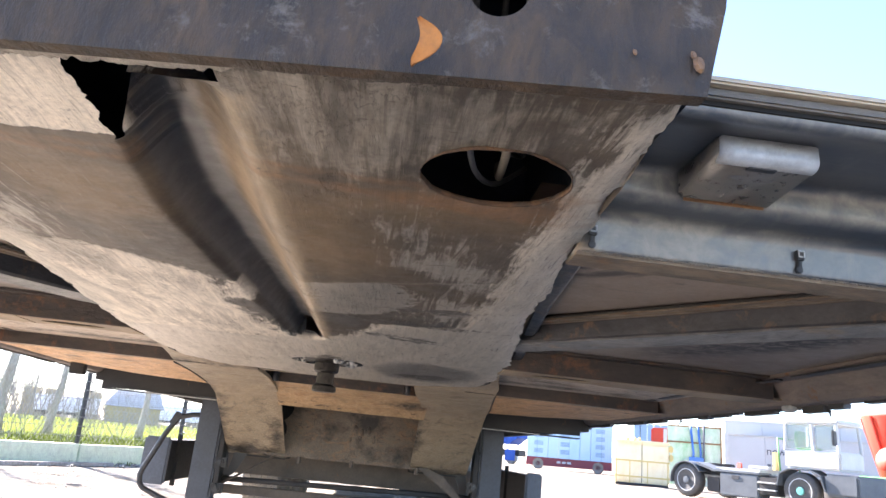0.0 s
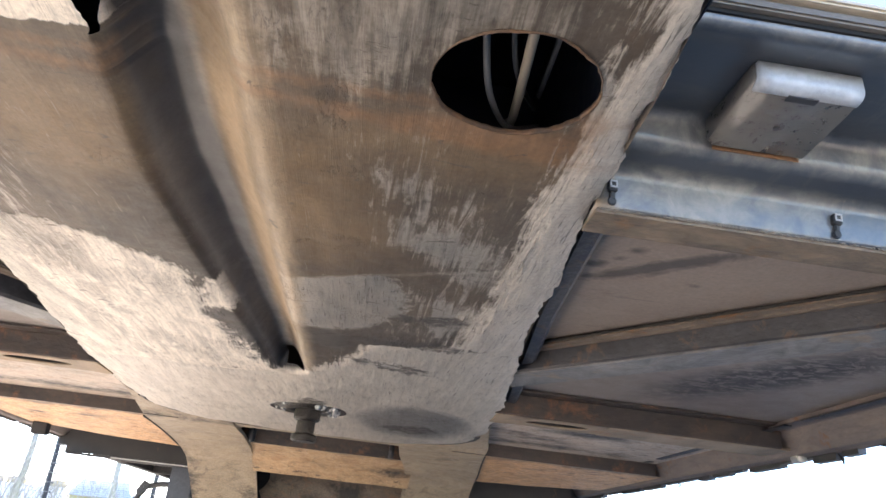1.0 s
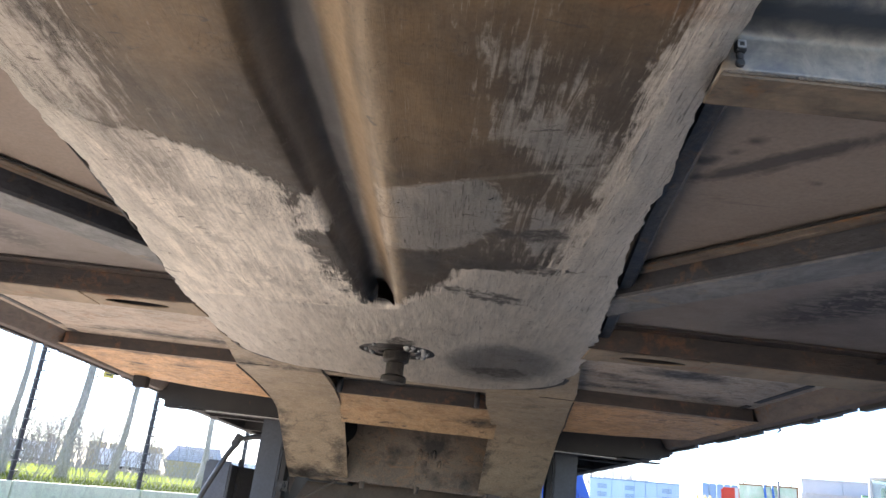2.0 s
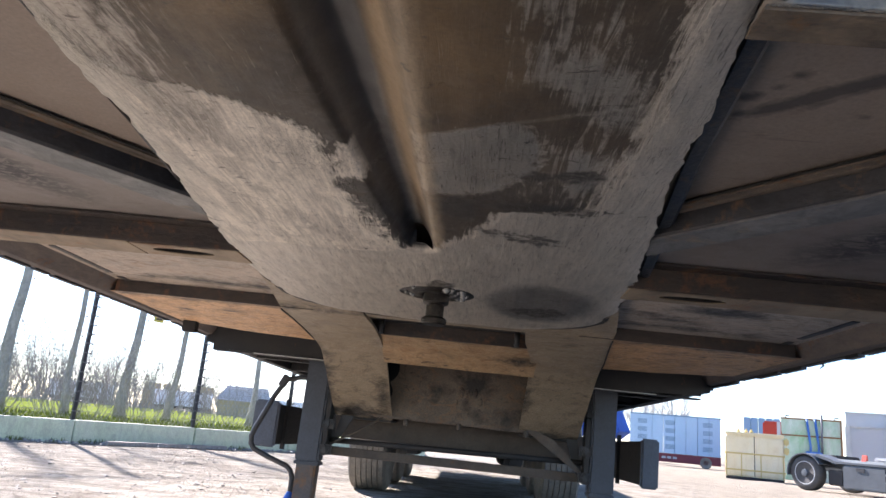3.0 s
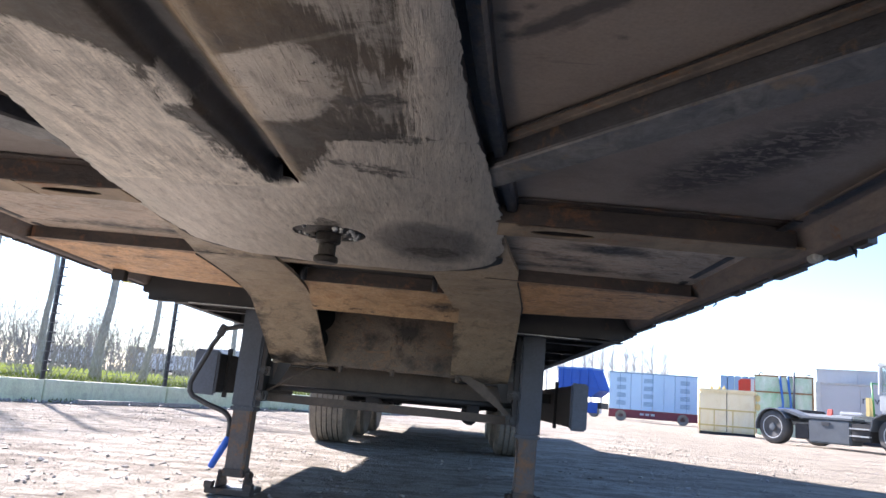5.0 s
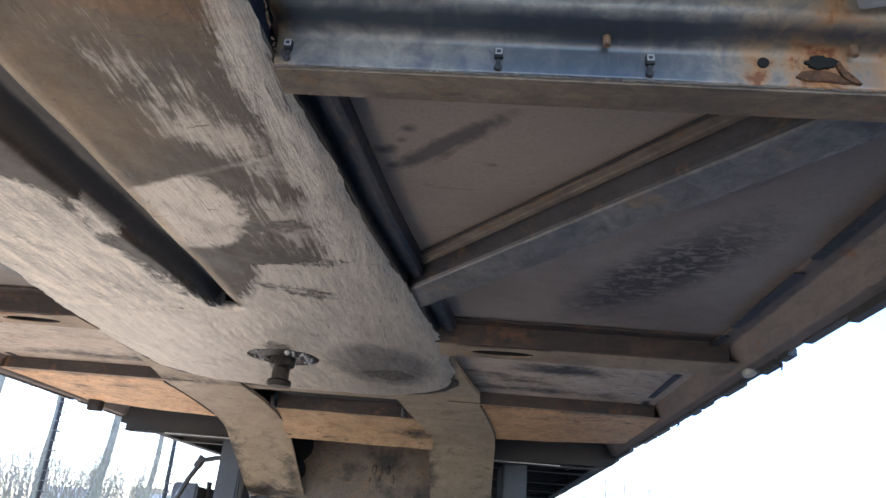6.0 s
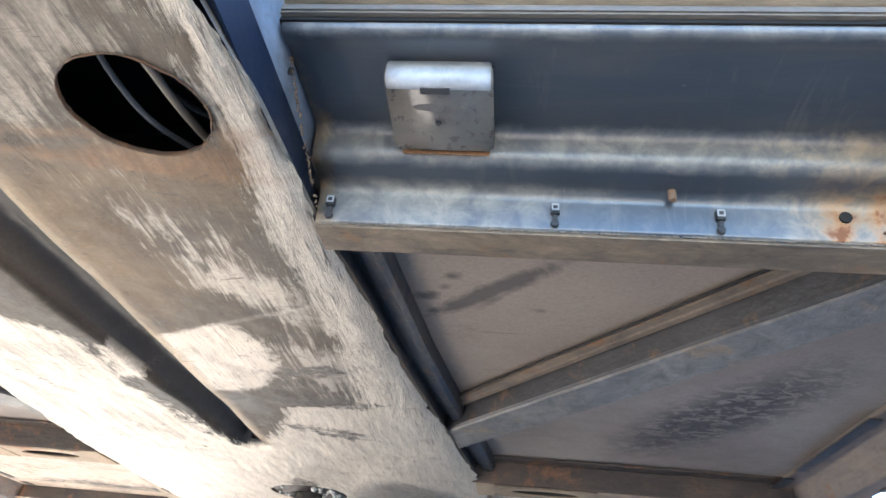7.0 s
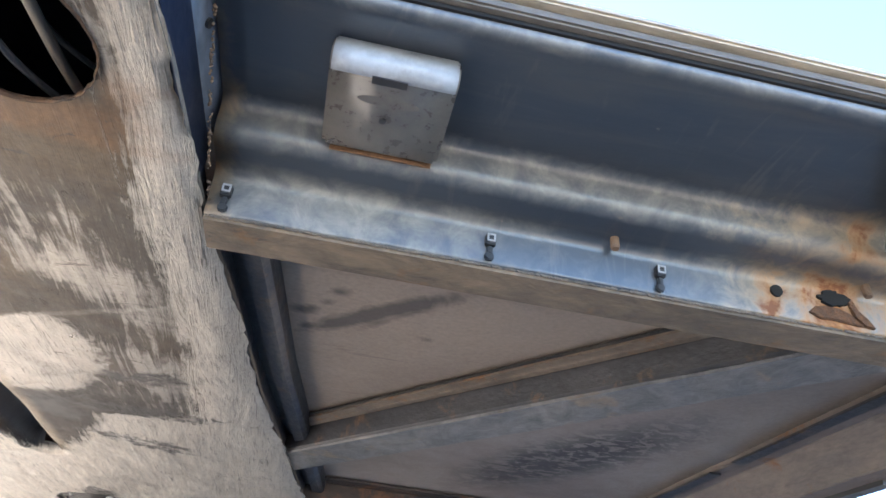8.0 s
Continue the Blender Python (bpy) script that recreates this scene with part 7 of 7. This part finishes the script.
# two white box bodies, the nearer one lettered
for nm, ax, ay, bx_, by, z0, z1, dep in (("white_container", 16.93, 32.49, 23.89, 28.91, 0.25, 2.62, 2.4), ("white_container", 18.06, 35.25, 25.88, 31.19, 0.25, 3.45, 2.4)):
    wc, L = placed(nm, "plain white box container, weathered, with dark lettering" if z1 < 3 else "tall white box container behind another", "container", ax, ay, bx_, by)
    for k in range(5):
        part("panel", Build().box(L * k / 5 + 0.004, L * (k + 1) / 5 - 0.004, 0, dep, z0, z1), M_WHITE, wc, bevel=0.012)
    part("top_rail", Build().box(-0.02, L + 0.02, -0.03, dep + 0.02, z1, z1 + 0.08), M_GALV, wc)
    part("base_rail", Build().box(-0.02, L + 0.02, -0.03, dep + 0.02, z0 - 0.2, z0), M_CHASSIS, wc)
    if z1 < 3:
        for q in range(3):
            part("lettering_bar", Build().box(1.65 + 0.2 * q, 1.81 + 0.2 * q, -0.014, 0.002, 1.2, 1.42), M_LETTER, wc)
        part("front_post", Build().box(-0.22, 0.02, -0.06, 0.4, z0, z1 + 0.12), M_TRUCKW, wc, "white rounded front post", bevel=0.05)
        for zz, word, size in ((1.85, "new", 0.5),):
            cu = bpy.data.curves.new("lettering", 'FONT')
            cu.body, cu.size, cu.extrude = word, size, 0.004
            tmp = bpy.data.objects.new("lettering", cu)
            scene.collection.objects.link(tmp)
            me = bpy.data.meshes.new_from_object(tmp.evaluated_get(bpy.context.evaluated_depsgraph_get()))
            bpy.data.objects.remove(tmp)
            me.materials.clear()
            me.materials.append(M_LETTER)
            lo_ = new("lettering", me)
            lo_.parent = wc
            lo_.matrix_basis = pose(1.62, -0.012, zz, 90, 0, 0)

# terminal tractor, tail towards the trailer
tt = thing("terminal_tractor", "white terminal tractor with grey frame and turquoise wheel hubs", "truck", pose(10.0, 21.2, fall(10.6, 20.1) - 0.01, 0, 0, math.degrees(math.atan2(-3.1, 1.75))))
WB = 3.77
part("frame_rail", Build().box(-0.9, WB + 1.0, 0.75, 0.95, 0.6, 0.85), M_TRUCKG, tt, bevel=0.02)
part("frame_rail", Build().box(-0.9, WB + 1.0, 1.55, 1.75, 0.6, 0.85), M_TRUCKG, tt, bevel=0.02)
part("side_tank", Build().box(1.18, 2.48, 0.1, 0.7, 0.16, 0.82), M_TRUCKG, tt, bevel=0.04)
part("tank_slot", Build().box(1.62, 1.86, 0.085, 0.11, 0.66, 0.76), M_BLACK, tt)
part("battery_box", Build().box(0.66, 1.14, 0.2, 0.7, 0.22, 0.66), M_CHASSIS, tt, bevel=0.03)
part("ramp", Build().prism_x([(0.12, 0.84), (0.75, 0.84), (0.75, 0.9), (0.12, 0.9)], 1.0, 2.5), M_TRUCKG, tt)
part("ramp_tail", Build().add([(0.35, 0.12, 1.08), (1.0, 0.12, 0.9), (1.0, 0.75, 0.9), (0.35, 0.75, 1.08), (0.35, 0.12, 1.0), (1.0, 0.12, 0.82), (1.0, 0.75, 0.82), (0.35, 0.75, 1.0)], [(0, 1, 2, 3), (7, 6, 5, 4), (0, 4, 5, 1), (1, 5, 6, 2), (2, 6, 7, 3), (3, 7, 4, 0)]), M_TRUCKG, tt)
part("air_hose_cover", Build().box(1.65, 2.4, 0.8, 1.5, 0.98, 1.1), M_WHITE, tt, "crumpled white cover", bevel=0.05)
part("warning_wedge", Build().prism_x([(0.5, 0.9), (0.62, 0.9), (0.6, 1.14), (0.56, 1.14)], 1.5, 1.64), M_REDM, tt)
part("step_box", Build().box(2.5, 3.08, 0.1, 0.65, 0.3, 0.78), M_CHASSIS, tt, bevel=0.03)
for z in (0.42, 0.62):
    part("step", Build().box(2.5, 3.06, 0.02, 0.3, z, z + 0.04), M_GALV, tt)
part("coupling_table", Build().box(-0.55, 0.6, 0.7, 1.8, 0.95, 1.08), M_CHASSIS, tt, bevel=0.03)
part("tail_plate", Build().box(0.6, 2.3, 0.5, 2.0, 0.86, 0.98), M_GALV, tt, bevel=0.02)
gd = Build()
arc = [(0.6 * math.cos(radians(a)), 0.5 + 0.58 * math.sin(radians(a))) for a in range(30, 191, 10)]
gd.prism(thick(arc, 0.03), (0, 0.02, 0), (1, 0, 0), (0, 0, 1), (0, 1, 0), 0.6)
part("mudguard", gd, M_TRUCKG, tt)
gd = Build()
gd.prism(thick([(WB + a, c) for a, c in [(0.75, 0.55), (0.62, 0.95), (0.3, 1.1), (-0.3, 1.1), (-0.6, 0.95), (-0.68, 0.6)]], 0.04), (0, 0.0, 0), (1, 0, 0), (0, 0, 1), (0, 1, 0), 0.6)
part("mudguard", gd, M_TRUCKG, tt, bevel=0.01)
for a in (0.0, WB):
    for yy, sg in ((0.08, 1), (2.42, -1)):
        w = part("wheel", Build().lathe([(0.27, 0.0), (0.33, -0.02), (0.47, -0.01), (0.505, 0.03), (0.505, 0.28), (0.47, 0.32), (0.27, 0.3)], pose(a, yy, 0.505, -90 * sg), 32), M_TYREDARK, tt, smooth=True)
        part("rim", Build().lathe([(0.002, 0.06), (0.28, 0.05), (0.295, -0.004), (0.33, -0.022), (0.345, -0.018), (0.345, 0.1)], pose(a, yy, 0.505, -90 * sg), 28), M_TRUCKW, w, "pale grey wheel rim", smooth=True)
        hb = Build().lathe([(0.004, -0.045), (0.1, -0.04), (0.11, 0.0), (0.19, 0.01), (0.2, 0.04), (0.278, 0.035), (0.278, 0.055)], pose(a, yy, 0.505, -90 * sg), 24)
        for q in range(10):
            hb.lathe([(0.002, 0.0), (0.018, 0.004), (0.018, 0.045)], pose(a + 0.235 * math.cos(q * 0.628), yy, 0.505 + 0.235 * math.sin(q * 0.628), -90 * sg), 6)
        part("hub", hb, M_HUB if a else M_TRUCKG, w)
part("chassis_skirt", Build().box(WB + 0.68, WB + 1.6, 0.05, 2.4, 0.45, 1.02), M_TRUCKG, tt, bevel=0.06)
cab = part("cab_base", Build().box(WB - 0.45, WB + 1.15, 0.08, 1.35, 1.1, 1.62), M_TRUCKW, tt, "white cab shell", bevel=0.06)
for xx, yy in ((WB - 0.42, 0.12), (WB + 0.42, 0.12), (WB + 1.1, 0.12), (WB - 0.42, 1.3), (WB + 1.1, 1.3)):
    part("pillar", Build().tube([(xx, yy, 1.6), (xx + (0.03 if xx < WB else -0.06), yy, 2.32)], 0.05, 8), M_TRUCKW, cab)
part("cab_roof", Build().box(WB - 0.48, WB + 1.15, 0.06, 1.36, 2.32, 2.46), M_TRUCKW, cab, bevel=0.05)
part("side_window", Build().box(WB - 0.38, WB + 0.38, 0.13, 0.14, 1.64, 2.3), M_GLASS, cab)
part("side_window", Build().box(WB + 0.46, WB + 1.04, 0.13, 0.14, 1.64, 2.3), M_GLASS, cab)
part("driver_seat", Build().box(WB - 0.3, WB + 0.2, 0.5, 0.95, 1.6, 1.72).box(WB - 0.38, WB - 0.26, 0.5, 0.95, 1.7, 2.15), M_GREENM, cab, bevel=0.03)
part("mirror", Build().box(WB + 1.05, WB + 1.12, -0.15, 0.02, 1.75, 2.15), M_BLACK, cab, bevel=0.02)
part("hand_rail", Build().tube([(WB - 0.65, 0.2, 1.0), (WB - 0.7, 0.2, 1.9), (WB - 0.7, 1.2, 1.9), (WB - 0.65, 1.2, 1.0)], 0.025, 8), M_GREENM, tt, smooth=True)
part("exhaust", Build().tube([(WB - 0.5, 1.8, 0.9), (WB - 0.5, 1.8, 2.6)], 0.07, 10), M_GALV, tt, smooth=True)
part("orange_guard", Build().box(WB - 0.85, WB - 0.75, 0.15, 0.35, 1.0, 1.5), M_YELLOW, tt)

fm = thing("feed_mixer", "red tapered feed mixer tub on a green base", "farm machine", pose(18.6, 21.9, fall(18.6, 21.9)))
part("tub", Build().lathe([(1.25, 1.1), (1.75, 3.1), (1.8, 3.2), (1.7, 3.2), (1.2, 1.2)], Matrix.Identity(4), 28), M_REDM, fm, smooth=True)
for k in range(8):
    a = 2 * math.pi * k / 8
    part("tub_rib", Build().tube([(1.27 * math.cos(a), 1.27 * math.sin(a), 1.15), (1.78 * math.cos(a), 1.78 * math.sin(a), 3.1)], 0.05, 6), M_REDM, fm)
part("chute", Build().tube([(-1.3, -0.6, 1.5), (-1.9, -0.9, 1.7)], [0.35, 0.4], 12), M_REDM, fm, smooth=True)
part("base_frame", Build().box(-1.7, 1.9, -1.0, 1.0, 0.7, 1.12), M_GREENM, fm, bevel=0.05)
for xx in (-0.7, 0.8):
    part("wheel", Build().lathe([(0.2, -0.02), (0.42, -0.05), (0.45, 0.1), (0.45, 0.35)], pose(xx, -1.15, 0.45, -90), 18), M_RUBBER, fm)
    part("wheel", Build().lathe([(0.2, -0.02), (0.42, -0.05), (0.45, 0.1), (0.45, 0.35)], pose(xx, 1.15, 0.45, 90), 18), M_RUBBER, fm)

# tall bare poplars beyond the yard
# distance haze is put into this pale bark colour
M_POPLAR = weathered("hazed_far_bark", (0.62, 0.6, 0.57), (0.55, 0.53, 0.5), (0.45, 0.43, 0.4), 0.3, 1, bump=0.1)
for k in range(13):
    x, y = 13.0 + 1.35 * k + random.uniform(-0.5, 0.5), 108 - 0.3 * k + random.uniform(-2, 2)
    h = random.uniform(12.0, 15.0) - 0.3 * k
    po = thing("poplar", "tall bare poplar with upswept twigs far off", "tree", pose(x, y, fall(x, y)), "far poplars")
    b_ = Build()
    b_.tube([(0, 0, 0), (0.1, 0, h * 0.5), (0, 0, h)], [0.2, 0.13, 0.03], 6)
    part("trunk", b_, M_POPLAR, po)
    c_ = Build()
    for q in range(64):
        z = h * random.uniform(0.25, 0.95)
        a = random.uniform(0, 6.28)
        branch(c_, Vector((0, 0, z)), Vector((math.cos(a) * 0.55, math.sin(a) * 0.55, 1)), random.uniform(1.8, 4.2) * (1.25 - z / h), 0.045, 1, 0.35, 3, 8)
    part("crown", c_, M_POPLAR, po)

# loose stones and rubble on the yard
stone = Build()
for k in range(2200):
    r = 1.5 + 11 * random.random() ** 1.3
    a = radians(random.uniform(15, 165))
    x, y = r * math.cos(a), -1.0 + r * math.sin(a)
    s = random.uniform(0.004, 0.011) * (1.8 if random.random() < 0.05 else 1.0)
    mm = pose(x, y, s * 0.1, random.uniform(-30, 30), random.uniform(-30, 30), random.uniform(0, 360)) @ Matrix.Diagonal((random.uniform(0.8, 1.6), 1, random.uniform(0.5, 0.9), 1))
    stone.lathe([(s * 0.5, -s * 0.7), (s, -s * 0.1), (s * 0.7, s * 0.6)], mm, 5)
M_STONE = weathered("pale_stone", (0.4, 0.36, 0.31), (0.28, 0.25, 0.22), (0.15, 0.13, 0.11), 0.3, 10, bump=0.4)
solo("loose_stone", stone, M_STONE, "small loose stones scattered on the yard", "stones", kind="stuff")
pl = Build().box(-1.1, 1.1, -0.05, 0.05, 0.0, 0.06)
solo("timber_plank", pl, M_BARK, "grey timber plank lying by the kerb", "plank", Matrix.Translation(fp(2.1, -0.45, 0.0)) @ pose(0, 0, 0, 0, 0, math.degrees(math.atan2(FD.y, FD.x)) + 4), bevel=0.008)
db = Build()
for k in range(700):
    s, off = random.uniform(-3, 10), -0.1 - 0.5 * random.random() ** 2
    q = fp(s, off, 0.01)
    r = random.uniform(0.01, 0.035)
    db.lathe([(r * 0.5, -r * 0.4), (r, 0), (r * 0.6, r * 0.5)], Matrix.Translation(q) @ pose(0, 0, 0, random.uniform(-40, 40), random.uniform(-40, 40), random.uniform(0, 360)), 5)
solo("kerb_litter", db, M_BARK, "dark leaf litter and clods along the kerb", "litter", kind="stuff")

cd = Build()
for k in range(2600):
    r = 3.2 + 8 * random.random() ** 1.2
    a = radians(random.uniform(60, 150) if k % 5 else random.uniform(20, 60))
    x, y = r * math.cos(a), -1.0 + r * math.sin(a)
    s = 0.004 + 0.016 * random.random() ** 3
    mm = pose(x, y, 0.0, random.uniform(-15, 15), random.uniform(-15, 15), random.uniform(0, 360)) @ Matrix.Diagonal((random.uniform(0.9, 1.8), 1, random.uniform(0.3, 0.6), 1))
    cd.lathe([(s * 0.5, -s * 0.7), (s, -s * 0.1), (s * 0.9, s * 0.3), (s * 0.4, s * 0.7)], mm, 6)
solo("dirt_clod", cd, weathered("dry_dirt_clod", (0.29, 0.255, 0.205), (0.22, 0.192, 0.155), (0.13, 0.11, 0.09), 0.4, 20, bump=0.6), "dark dry clods of dirt on the yard", "clods", kind="stuff")
